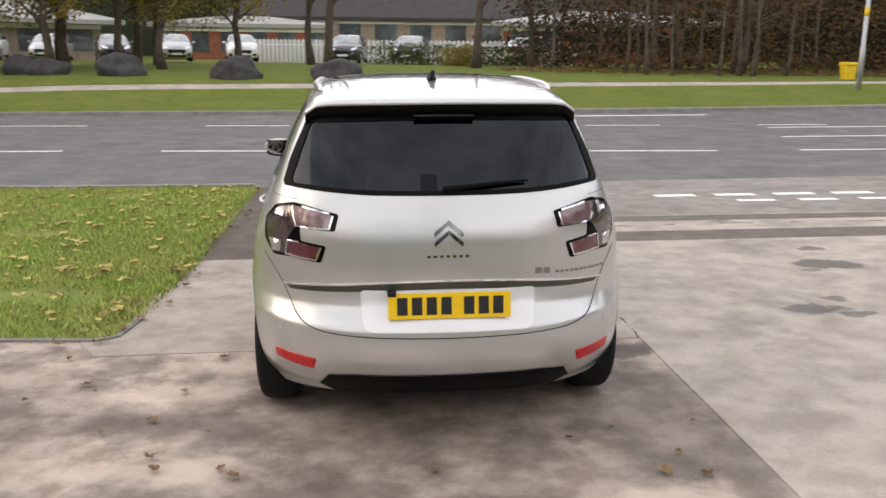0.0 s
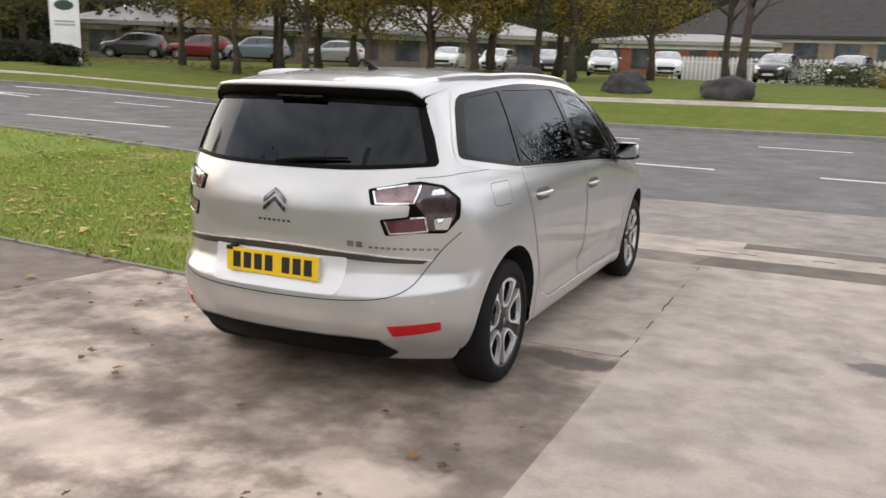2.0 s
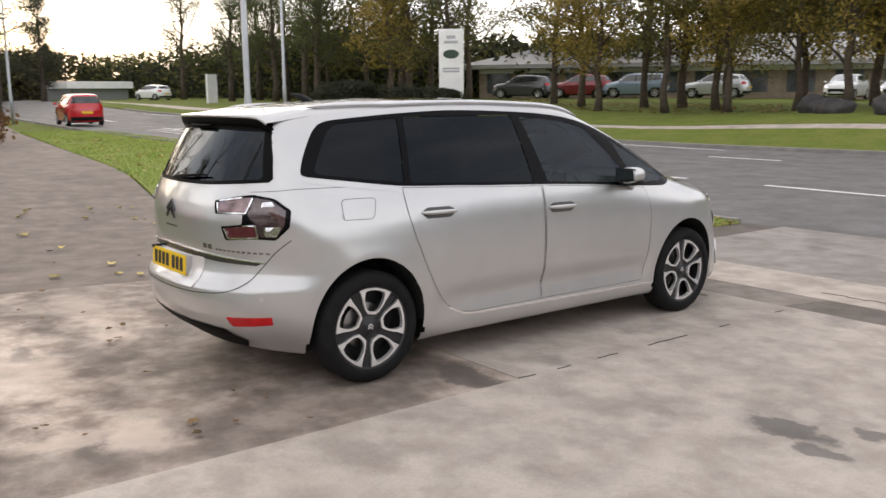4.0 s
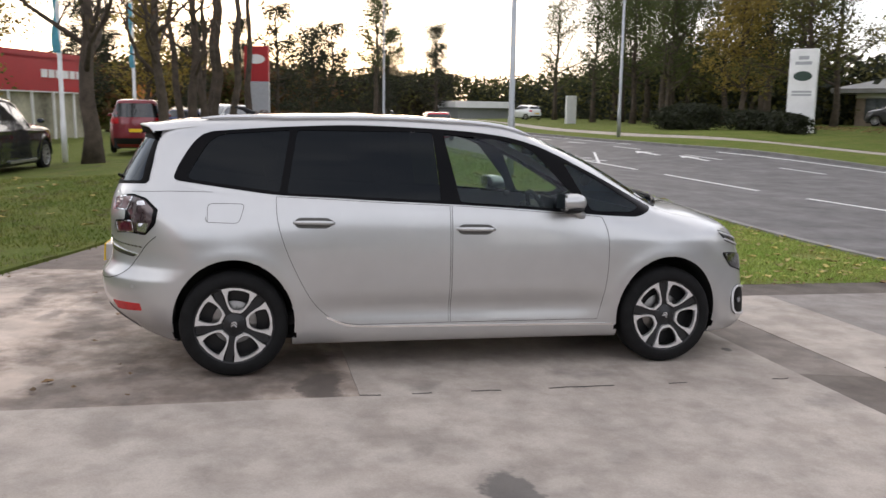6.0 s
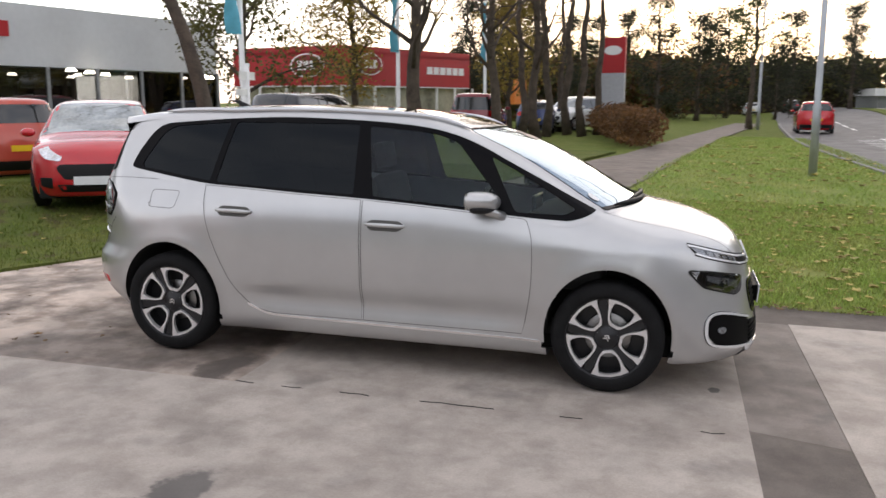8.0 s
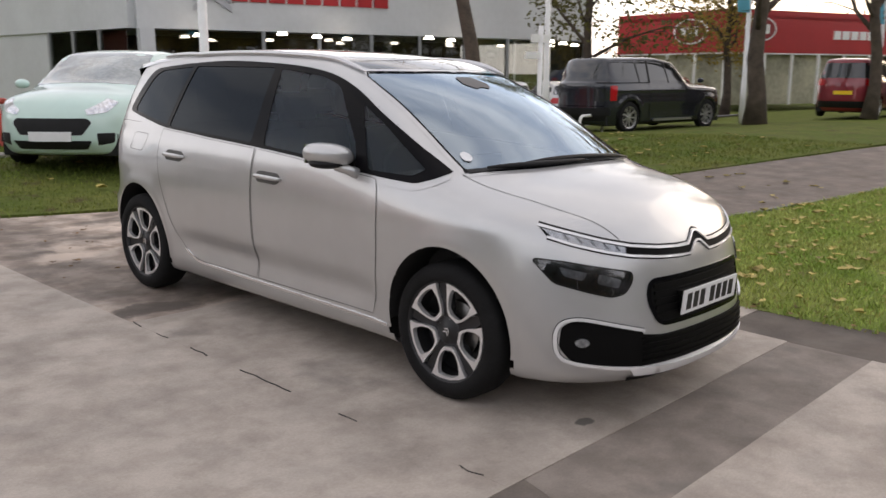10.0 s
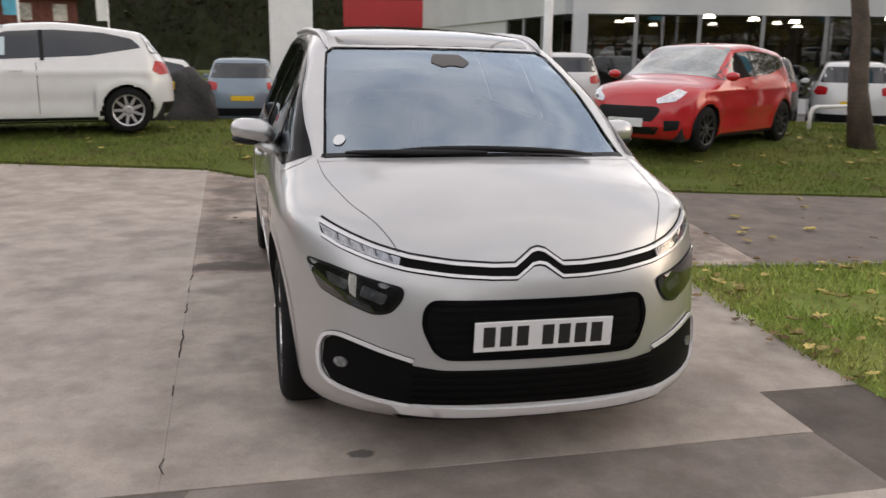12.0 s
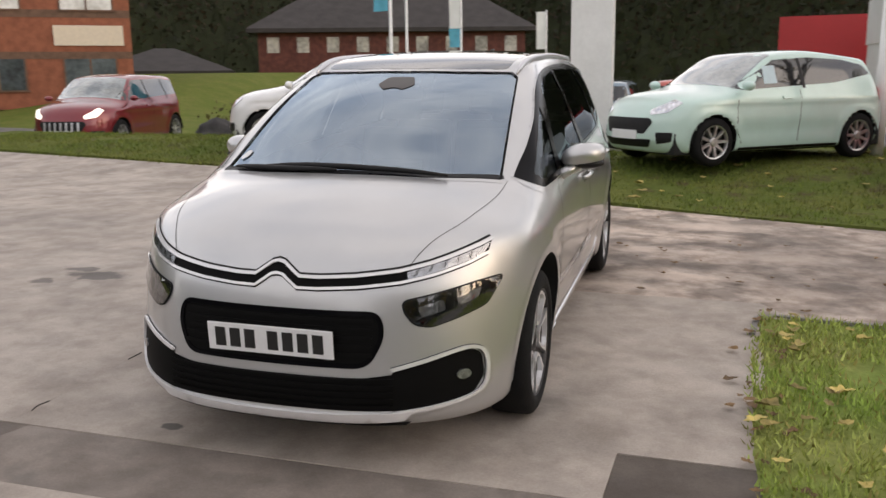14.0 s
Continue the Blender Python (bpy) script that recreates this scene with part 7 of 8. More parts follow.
# ---- far side of the road ----
def long_block(name, label, a, b, depth, z0, z1, wallm, roofm, rise, bays, eave=0.5, band=None):
    th = thing(name, label, "building")
    a, b = Vector(a), Vector(b)
    d = (b - a).normalized()
    n = Vector((-d.y, d.x))
    ll = (b - a).length
    wall_strip("wall", a, b, z0, z1, depth, wallm, th)
    bm = bmesh.new()
    e = eave
    base = [a - d * e - n * e, b + d * e - n * e, b + d * e + n * (depth + e), a - d * e + n * (depth + e)]
    lo = [bm.verts.new((*p, z1)) for p in base]
    hi = [bm.verts.new((*p, z1 + 0.28)) for p in base]
    rg = [bm.verts.new((*(a + n * depth / 2 + d * depth * 0.45), z1 + rise)), bm.verts.new((*(b + n * depth / 2 - d * depth * 0.45), z1 + rise))]
    bm.faces.new(lo[::-1])
    for i in range(4):
        bm.faces.new((lo[i], lo[(i + 1) % 4], hi[(i + 1) % 4], hi[i]))
    bm.faces.new((hi[0], hi[1], rg[1], rg[0]))
    bm.faces.new((hi[2], hi[3], rg[0], rg[1]))
    bm.faces.new((hi[1], hi[2], rg[1]))
    bm.faces.new((hi[3], hi[0], rg[0]))
    part("roof", bm, roofm, th)
    for i in range(bays):
        u = ll * (i + 0.5) / bays
        w = ll / bays * (0.30 if z1 < 4.6 else 0.2)
        on_wall(a, b, u - w, u + w, z0 + 0.9 if z1 < 4.6 else z1 - 1.35, z1 - 0.30, 0.03, 0.05, "window", M_WINDOW if z1 < 4.6 else mat("pale_lit_window", (0.55, 0.53, 0.48), 0.2, vary=0.5, scale=0.5), th)
    if band:
        on_wall(a, b, 0, ll, z1 - 0.3, z1 - 0.02, 0.06, 0.06, "fascia_band", band, th)
    return th


long_block("office_block", "long low buff office with pale metal roof", (-43, 36.0), (-17.5, 54.0), 14, 0.6, 3.2, M_BEIGE, M_PALEROOF, 2.4, 11, 1.2, M_WHITE)
long_block("office_block", "brown brick office with grey pitched roof", (-15.5, 60.5), (-3.0, 61.5), 10, 0.6, 3.3, M_BRICK, M_PALEROOF, 1.0, 6, 0.5, M_WHITE)
long_block("office_block", "brown office range with slate roof behind", (-13, 76), (26, 76), 14, 0.4, 4.4, M_BEIGE, M_SLATE, 4.5, 12, 0.8, M_WHITE)
long_block("office_block", "brick office wing beside the trees", (9.0, 53.0), (22.0, 50.0), 10, 0.4, 3.4, M_BRICK, M_PALEROOF, 1.2, 6, 0.8, M_WHITE)
fence = thing("palisade_fence", "pale steel palisade fence of a yard", "fence")
fa, fb = Vector((-7.5, 47.0)), Vector((11.2, 43.2))
wall_strip("backing_wall", fa + Vector((0, 1.2)), fb + Vector((0, 1.2)), 0.4, 2.3, 0.2, mat("pale_yard_wall", (0.50, 0.50, 0.50), 0.8, vary=0.1, scale=0.5), fence)
fl_ = (fb - fa).length
nf = int(fl_ / 0.26)
for i in range(nf):
    on_wall(fa, fb, i * 0.26, i * 0.26 + 0.08, 0.4, 2.35, 0.02, 0.03, "pale", M_WHITE, fence)
for zr in (0.8, 2.0):
    on_wall(fa, fb, 0, fl_, zr, zr + 0.06, -0.02, 0.04, "rail", M_WHITE, fence)
for i, (x, y, hd, mm, st) in enumerate(((-10.8, 44.3, 284, P_SILV, "hatch"), (-7.2, 44.4, 280, P_WHITE, "hatch"), (-1.2, 42.4, 262, P_GREY, "suv"), (2.2, 42.4, 258, P_NAVY, "suv"), (9.3, 41.8, 15, P_SILV, "hatch"), (-21.5, 46.2, 282, P_WHITE, "hatch"), (-17.8, 45.5, 276, P_SILV, "mpv"), (-14.3, 44.9, 290, P_GREY, "hatch"), (-27.5, 42.0, 200, P_SILV, "hatch"), (-31.0, 38.6, 215, P_BLUEG, "suv"), (-34.0, 37.0, 210, P_DRED, "hatch"), (-36.8, 34.5, 210, P_GREY, "hatch"))):
    parked_car("car parked in the office car park", st, x, y, hd, mm, 4.1, 1.75, 1.5, 2.5, 0.32, 0.14, group="cars in the office car park")
M_ROCK = mat("dark_boulder_stone", (0.055, 0.052, 0.053), 0.9, vary=0.35, scale=2.5, bump=0.8, bscale=6)
for i, (x, y, s) in enumerate(((-8.63, 25.3, 0.86), (-4.66, 24.4, 0.82), (-1.25, 24.0, 0.86), (-12.6, 27.2, 0.8), (-11.4, 26.3, 0.7), (1.85, -9.9, 0.62), (8.0, -10.9, 0.6))):
    bm = bmesh.new()
    bmesh.ops.create_icosphere(bm, subdivisions=4, radius=1.0)
    for vt in bm.verts:
        k = 1 + 0.28 * noise.noise(vt.co * 1.3 + Vector((i * 7, 0, 0))) + 0.10 * noise.noise(vt.co * 4)
        vt.co = Vector((vt.co.x * 1.0 * k * s, vt.co.y * 0.6 * k * s, max(vt.co.z, -0.5) * (0.64 if i != 5 else 1.15) * k * s + 0.22 * s))
    b = part("boulder", bm, M_ROCK, None, "", True)
    b.location = (x, y, float(lie(x, y)))
    tagged(b, "large dark boulder set on the grass verge", "boulder", "boulders")
# brick blocks beyond the bank
M_BRICKD = mat("dark_red_brick", (0.135, 0.045, 0.034), 0.85, vary=0.3, scale=3.0, bump=0.3, bscale=30)
long_block("brick_house", "two-storey red brick office with dark hipped roof", (28.0, -50.0), (10.4, -56.2), 12, 0.3, 4.7, M_BRICKD, M_SLATE, 4.4, 9, 0.7)
long_block("brick_house", "low dark-roofed brick house behind the car", (37.0, -44.0), (29.5, -48.2), 8, 0.0, 1.9, M_BRICKD, M_SLATE, 1.9, 3, 0.5)
bo = thing("brick_office", "tall red brick office with sky-bright upper windows and sign", "building")
ba, bb = (24.2, -30.6), (37.2, -21.2)
wall_strip("wall", ba, bb, 0.3, 9.0, -10, M_BRICK, bo)
M_COURSE = mat("brown_brick_course", (0.17, 0.10, 0.07), 0.9, vary=0.2, scale=4, bump=0.3, bscale=30)
M_PALESIGN = mat("pale_buff_sign", (0.72, 0.62, 0.50), 0.6, vary=0.05)
lw = (Vector(bb) - Vector(ba)).length
for zz, hh in ((2.55, 0.32), (4.40, 0.34)):
    on_wall(bb, ba, 0, lw, zz, zz + hh, 0.02, 0.06, "brick_course", M_COURSE, bo)
# upper windows: the mirrored sky is painted in as a pale base colour
for zz, hh, gm in ((1.15, 1.40, M_WINDOW), (4.75, 1.75, mat("sky_bright_window", (0.85, 0.83, 0.78), 0.15, vary=0.3, scale=0.7))):
    for u in (1.2, 5.2, 9.1, 13.0):
        win = on_wall(bb, ba, u, u + 2.35, zz, zz + hh, 0.03, 0.06, "window", gm, bo)
        for k in range(3):
            on_wall(bb, ba, u + k * 1.135, u + k * 1.135 + 0.08, zz, zz + hh, 0.06, 0.05, "window_bar", M_COURSE, win)
        on_wall(bb, ba, u - 0.05, u + 2.4, zz - 0.08, zz, 0.08, 0.1, "sill", M_COURSE, win)
on_wall(bb, ba, 12.7, 15.7, 3.15, 4.05, 0.08, 0.08, "sign_panel", M_PALESIGN, bo)

# ---- trees ----
def leafmat(name, col, spread=0.35):
    """Leaf: diffuse with some light let through."""
    m = mat(name, col, 0.7, vary=0.25, scale=1.2, island=spread)
    n, l = m.node_tree.nodes, m.node_tree.links
    b = n["Principled BSDF"]
    tl, mx = n.new("ShaderNodeBsdfTranslucent"), n.new("ShaderNodeMixShader")
    l.new(b.inputs["Base Color"].links[0].from_socket, tl.inputs["Color"])
    mx.inputs["Fac"].default_value = 0.4
    l.new(b.outputs[0], mx.inputs[1])
    l.new(tl.outputs[0], mx.inputs[2])
    l.new(mx.outputs[0], n["Material Output"].inputs["Surface"])
    return m


M_BARK = mat("grey_brown_bark", (0.085, 0.065, 0.048), 0.95, vary=0.35, scale=4, bump=0.8, bscale=25)
M_BARK2 = mat("pale_bark", (0.10, 0.085, 0.066), 0.95, vary=0.35, scale=4, bump=0.8, bscale=25)
L_YELLOW = leafmat("autumn_yellow_leaves", (0.29, 0.215, 0.045))
L_GREEN = leafmat("dull_green_leaves", (0.075, 0.095, 0.025))
L_OLIVE = leafmat("olive_leaves", (0.12, 0.115, 0.030))
L_BROWN = leafmat("brown_leaves", (0.15, 0.075, 0.028))
L_DARK = leafmat("dark_evergreen_leaves", (0.030, 0.036, 0.017))


def leaves_mesh(name, pts, size, material, parent, rng, flat=0.3, core=None):
    """Many small leaf quads about the given points."""
    n = len(pts)
    p = np.array(pts)
    a = rng.normal(size=(n, 3))
    a /= np.linalg.norm(a, axis=1, keepdims=True)
    b = np.cross(a, rng.normal(size=(n, 3)))
    b /= np.linalg.norm(b, axis=1, keepdims=True) + 1e-9
    s = size * rng.uniform(0.6, 1.4, (n, 1))
    quad = np.stack([p - a * s, p - b * s * 0.55, p + a * s, p + b * s * 0.55], 1).reshape(-1, 3)
    f = np.arange(4 * n).reshape(n, 4)
    if core is not None:
        f = [tuple(q) for q in f] + [tuple(k + 4 * n for k in q) for q in core[1]]
        quad = np.concatenate([quad, np.array(core[0])])
    return mesh_ob(name, quad, f, material, parent, smooth=False)


def tree(name, label, seed, h, r, lean, limbs, leafm, leaves, lsize, bark, crown0=0.35, spread=0.32, twig=True, group="trees", m=None, up=0.9):
    """A tapered trunk, forking limbs and twigs, and a broken crown of single leaves."""
    rng = np.random.default_rng(seed)
    th = thing(name, label, "tree", group, m)
    bm = bmesh.new()
    k = 9
    tr = [Vector((lean[0] * (i / k) ** 1.3 * h + 0.006 * h * rng.normal() * (i > 0), lean[1] * (i / k) ** 1.3 * h + 0.006 * h * rng.normal() * (i > 0), h * 0.92 * i / k)) for i in range(k + 1)]
    tube(bm, tr, [r * (1.35 if i == 0 else 1.0) * (1 - 0.85 * i / k) + 0.01 for i in range(k + 1)], 10)
    tips = []
    for i in range(limbs):
        t = crown0 + (1 - crown0) * (i + rng.uniform(0, 0.8)) / limbs
        t = min(t, 0.97)
        j = min(int(t * k), k - 1)
        base = tr[j].lerp(tr[j + 1], t * k - j)
        ang = i * 2.4 + rng.uniform(-0.5, 0.5)
        ln = h * spread * (1.15 - 0.75 * t) * rng.uniform(0.75, 1.25)
        d = Vector((math.cos(ang), math.sin(ang), up * rng.uniform(0.5, 1.2)))
        pts, rad = [base], [r * 0.42 * (1.1 - t) + 0.012]
        cur = base.copy()
        for s in range(4):
            d = (d + Vector(rng.normal(size=3)) * 0.22 + Vector((0, 0, 0.08))).normalized()
            cur = cur + d * ln / 4
            pts.append(cur.copy())
            rad.append(rad[0] * (0.8 - 0.18 * s))
        tube(bm, pts, rad, 6)
        tips += pts[2:]
        if twig:
            for q in range(4):
                b0 = pts[1 + q % 4]
                d2 = (d + Vector(rng.normal(size=3)) * 0.8).normalized()
                p2 = [b0, b0 + d2 * ln * 0.22, b0 + (d2 + Vector(rng.normal(size=3)) * 0.3).normalized() * ln * 0.42]
                tube(bm, p2, [rad[0] * 0.4, rad[0] * 0.25, 0.006], 4, False)
                tips += p2[1:]
    part("trunk", bm, bark, th, smooth=True)
    if leaves:
        tp = np.array([tuple(t) for t in tips])
        c = tp[rng.integers(0, len(tp), leaves)] + rng.normal(size=(leaves, 3)) * h * 0.032 * np.array([1, 1, 0.8])
        leaves_mesh("crown", c, lsize, leafm, th, rng)
    return th


def scatter(proto, spots, z=None):
    for i, (x, y, sc) in enumerate(spots):
        o = copy_thing(proto, Matrix.Translation((x, y, float(lie(x, y)) - 0.05)) @ Matrix.Rotation(i * 2.1, 4, "Z"))
        o.scale = (sc, sc, sc)


OUT = lambda x, y: Matrix.Translation((x, y, float(lie(x, y)) - 0.05))
tree("tree", "leaning bare tree with few yellow leaves on the bank", 11, 9.0, 0.155, (-0.10, -0.36), 9, L_YELLOW, 140, 0.075, M_BARK, 0.42, 0.30, m=OUT(-8.3, -6.2))
tree("tree", "broad half-bare tree beside the far forecourt", 12, 8.5, 0.24, (0.02, 0.0), 16, L_YELLOW, 330, 0.075, M_BARK, 0.28, 0.42, m=OUT(-18.6, -5.7))
tA = tree("tree", "slim roadside tree with thin autumn crown", 21, 10.5, 0.16, (0.02, 0.01), 16, L_OLIVE, 9000, 0.075, M_BARK, 0.20, 0.27, m=OUT(-27.8, 28.4))
tB = tree("tree", "roadside tree with yellowing crown", 22, 9.5, 0.17, (-0.02, 0.02), 18, L_YELLOW, 9500, 0.075, M_BARK, 0.18, 0.30, m=OUT(-18.3, 29.0))
tC = tree("tree", "bare roadside tree with dark trunk", 23, 10.0, 0.19, (0.03, 0.0), 18, L_BROWN, 700, 0.045, M_BARK, 0.26, 0.34, m=OUT(4.6, 33.0))
tD = tree("tree", "dull green full-crowned tree", 24, 11.0, 0.20, (0.0, 0.02), 20, L_GREEN, 11000, 0.055, M_BARK, 0.22, 0.28, m=OUT(-42, 31))
tE = tree("tree", "tall slim pine with high thin crown", 25, 13.0, 0.16, (0.01, 0.0), 14, L_DARK, 2600, 0.05, M_BARK, 0.55, 0.16, m=OUT(-31.0, -2.2))
tF = tree("tree", "dark evergreen tree behind the road", 26, 10.0, 0.2, (0.0, 0.0), 24, L_DARK, 14000, 0.065, M_BARK, 0.10, 0.24, m=OUT(-62, 0), up=0.5)
tG = tree("tree", "thin bare sapling in the thicket", 27, 6.5, 0.06, (0.06, 0.02), 9, L_BROWN, 260, 0.035, M_BARK2, 0.25, 0.22, m=OUT(10.5, 30))
scatter(tA, [(-24, 31, 1.0), (-21.5, 34.5, 1.1), (-35, 27, 1.1), (-9.3, 33.5, 0.9), (-12.6, 31.8, 0.95), (-47, 29, 1.1), (-54, 30, 1.0), (-20, -12, 1.0), (-14.5, 29.0, 0.9), (-10.2, 31.0, 1.0), (-19.5, 27.0, 0.95)])
scatter(tB, [(-20.7, 29.8, 1.1), (-15.4, 31, 1.0), (-22.9, 26.4, 0.9), (-13.0, 32.5, 1.05), (-38, 25, 1.0), (-30, -12, 1.0), (-37, -6.5, 0.9), (-16.8, 27.6, 0.95), (-12.2, 28.6, 1.0), (-8.4, 30.2, 0.9), (-25.0, 27.5, 1.0), (-6.0, 34.5, 0.95)])
scatter(tC, [(-1.9, 33.0, 1.0), (-10.6, 35.0, 1.05), (-2.8, 35.5, 0.9), (-22.3, 29, 0.9), (14, 34, 1.0), (-23.5, -4.4, 0.95), (-27.5, -3.6, 1.0), (7.5, 35.5, 0.9)])
scatter(tD, [(-45, 24, 0.95), (-50, 33, 1.1), (-57, 27, 1.1), (-47.5, 25.5, 1.15), (-53, 27.5, 1.2), (-60, 29.5, 1.25), (-64, 26.5, 1.1), (-41, 28.5, 1.1), (-37.5, 30.5, 1.0), (-44, 30, 1.2), (-66, 30, 1.2), (-75, 33, 1.2), (-84, 30, 1.3)])
scatter(tE, [(-32.4, -3.0, 1.05), (-33.5, -1.8, 0.95), (-30.2, -3.6, 1.0), (-34.8, -3.3, 1.1), (-36.5, -3.9, 0.9), (-29.0, -4.4, 0.9)])
scatter(tF, [(-68, 3, 0.9), (-75, -3, 1.0), (-58, -6, 0.8), (-84, 6, 1.1), (-66, -10, 1.0), (-92, 13, 1.1), (-78, 10, 0.7), (-100, 20, 1.2), (-52, -12, 0.9), (-110, 5, 1.2), (-72, -14, 1.1), (-98, -8, 1.2)])
tree("tree", "lone windblown tree at the far roadside", 31, 9.0, 0.16, (0.03, 0.02), 16, L_GREEN, 6000, 0.06, M_BARK, 0.42, 0.26, m=OUT(-47, 5.6))
rg = np.random.default_rng(8)
scatter(tG, [(float(a), float(b), float(c)) for a, b, c in zip(rg.uniform(7.5, 27, 34), rg.uniform(27.5, 38, 34), rg.uniform(0.8, 1.4, 34))])


def hedge(name, label, pts, w, h, material, n, seed, size=0.07):
    """A hedge or thicket: leaf clumps in a rough body."""
    rng = np.random.default_rng(seed)
    pts = [np.array(p, float) for p in pts]
    c = []
    for _ in range(n):
        i = rng.integers(0, len(pts) - 1)
        p = pts[i] + (pts[i + 1] - pts[i]) * rng.uniform()
        t = rng.uniform(0, 2 * math.pi)
        rr = math.sqrt(rng.uniform(0.35, 1))
        lump = 1 + 0.30 * noise.noise((p[0] * 0.9, p[1] * 0.9, seed))
        x, y = p[0] + rng.normal() * w * 0.28, p[1] + math.cos(t) * rr * w * 0.5 * lump
        c.append((x, y, float(lie(x, y)) + max(0.02, (0.5 + 0.5 * math.sin(t) * rr) * h * lump)))
    ob = leaves_mesh(name, c, size, material, None, rng)
    return tagged(ob, label, "hedge", kind="stuff")


hedge("hedge", "brown clipped beech hedge by the forecourt", [(-22.5, 0.6), (-30, -0.7), (-38, -1.9)], 1.8, 1.25, L_BROWN, 9000, 1)
hedge("hedge", "dark evergreen shrubs near the sign pylon", [(-36.4, 19.9), (-34.4, 20.9)], 2.3, 1.30, L_DARK, 6500, 2)
hedge("hedge", "low dark evergreen hedge running towards the pylon", [(-33.2, 22.0), (-30.8, 23.6)], 1.8, 1.0, L_DARK, 5000, 22)
hedge("hedge", "dark shrub at the foot of the pylon", [(-29.3, 22.0), (-28.7, 22.3)], 1.3, 0.85, L_DARK, 2600, 3)
hedge("thicket", "tangled brown thicket under bare saplings", [(8.5, 32.5), (17, 31.0), (30, 28.5)], 7.0, 3.2, L_BROWN, 16000, 4, 0.06)
hedge("thicket", "dark undergrowth behind the saplings", [(7.5, 36.5), (18, 35.5), (34, 31.0)], 4.0, 7.0, leafmat("dark_bramble_leaves", (0.035, 0.035, 0.018)), 40000, 5, 0.10)
hedge("shrub", "low dark shrubs along the yard fence", [(0.0, 38.0), (4.5, 37.5), (8.0, 36.5)], 2.0, 1.0, L_GREEN, 4000, 6)
hedge("shrub", "yellow autumn shrub by the fence", [(3.6, 35.6), (4.6, 35.4)], 1.0, 1.0, L_YELLOW, 900, 7)
hedge("shrub", "straggling shrubs behind the white car", [(6.0, -13.0), (9.0, -14.0)], 2.0, 1.2, L_OLIVE, 2500, 9)


def woods(name, label, ring, n, h0, h1, seed, mats):
    """Far woodland: layered crowns of leaf clumps with an uneven top."""
    rng = np.random.default_rng(seed)
    for k, mm in enumerate(mats):
        c = []
        core = None
        if k == 0:
            # the dense inside of the wood, which lets no sky through
            cv, m_ = [], 0
            for (ax, ay), (bx, by) in zip(ring, ring[1:]):
                m2 = max(6, int(math.hypot(bx - ax, by - ay) / 0.8))
                for j in range(m2):
                    x, y = ax + (bx - ax) * j / m2, ay + (by - ay) * j / m2
                    top = h0 + (h1 - h0) * (0.5 + 0.5 * noise.noise((x * 0.16, y * 0.16, seed))) + 1.3 * noise.noise((x * 0.6, y * 0.6, seed))
                    for i2 in range(9):
                        w2 = 0.9 * noise.noise((x * 0.9, y * 0.9, i2 * 0.8 + seed))
                        cv.append((x + w2, y + w2, top * (0.80 + 0.1 * rng.uniform()) * i2 / 8))
                    m_ += 1
            core = (cv, [(a * 9 + j, a * 9 + 9 + j, a * 9 + 10 + j, a * 9 + 1 + j) for a in range(m_ - 1) for j in range(8)])
        for _ in range(n):
            i = rng.integers(0, len(ring) - 1)
            t = rng.uniform()
            x = ring[i][0] + (ring[i + 1][0] - ring[i][0]) * t + rng.normal() * 1.6
            y = ring[i][1] + (ring[i + 1][1] - ring[i][1]) * t + rng.normal() * 2.2 + k * 0.5
            top = h0 + (h1 - h0) * (0.5 + 0.5 * noise.noise((x * 0.16, y * 0.16, seed + k))) + 1.3 * noise.noise((x * 0.6, y * 0.6, seed))
            c.append((x, y, top * math.sqrt(rng.uniform(0.0, 1))))
        tagged(leaves_mesh(name, c, 0.24, mm, None, rng, core=core), label, "woods", kind="stuff")


# the unseen eastern stretch is added to darken reflections in the car's side glass
woods("far_woods", "dark wooded hillside behind the showrooms, continued out of view eastward", [(52, 14), (56, -24), (46, -64), (25, -78), (5, -76), (-12, -66), (-40, -58)], 17100, 11, 17, 41, (L_DARK, leafmat("hill_brown_leaves", (0.05, 0.036, 0.02))))
woods("far_woods", "mixed autumn woodland behind the road junction", [(-112, -40), (-108, -14), (-110, 6), (-118, 20), (-124, 28)], 11000, 5.5, 9, 42, (leafmat("hill_brown_leaves", (0.05, 0.036, 0.02)), L_OLIVE))
woods("far_woods", "tall autumn trees along the far verge", [(-124, 30), (-100, 36), (-80, 37), (-62, 33.5), (-47, 34)], 10000, 4.5, 8, 47, (L_DARK, L_OLIVE))
woods("far_woods", "autumn woodland behind the red showroom", [(-62, -34), (-64, -16), (-70, -4), (-84, 2)], 9500, 3.8, 6.2, 43, (L_OLIVE, L_BROWN))
woods("far_woods", "tall roadside woodland across the road", [(-115, 48), (-90, 44), (-66, 40), (-48, 40), (-34, 44)], 13000, 4.0, 6.5, 44, (L_DARK, L_OLIVE))
woods("far_woods", "dark trees behind the offices", [(-44, 66), (-10, 92), (30, 92), (50, 60)], 15000, 13, 18, 45, (L_DARK,))
woods("far_woods", "dark wood at the end of the thicket", [(22, 40), (40, 34), (55, 20)], 11400, 9, 13, 46, (L_DARK,))
far_hall = thing("roadside_hall", "low white hall far along the road", "building")
wall_strip("wall", (-98.5, 22.5), (-100.5, 29.5), 0.3, 2.3, 5, M_MULLION, far_hall)
slab("roof", [(-97.8, 22), (-100, 30), (-106.5, 29), (-104.5, 21)], 2.3, 3.1, M_WHITE, far_hall)
far_sign = thing("white_sign", "plain white sign panel on the far verge", "sign")
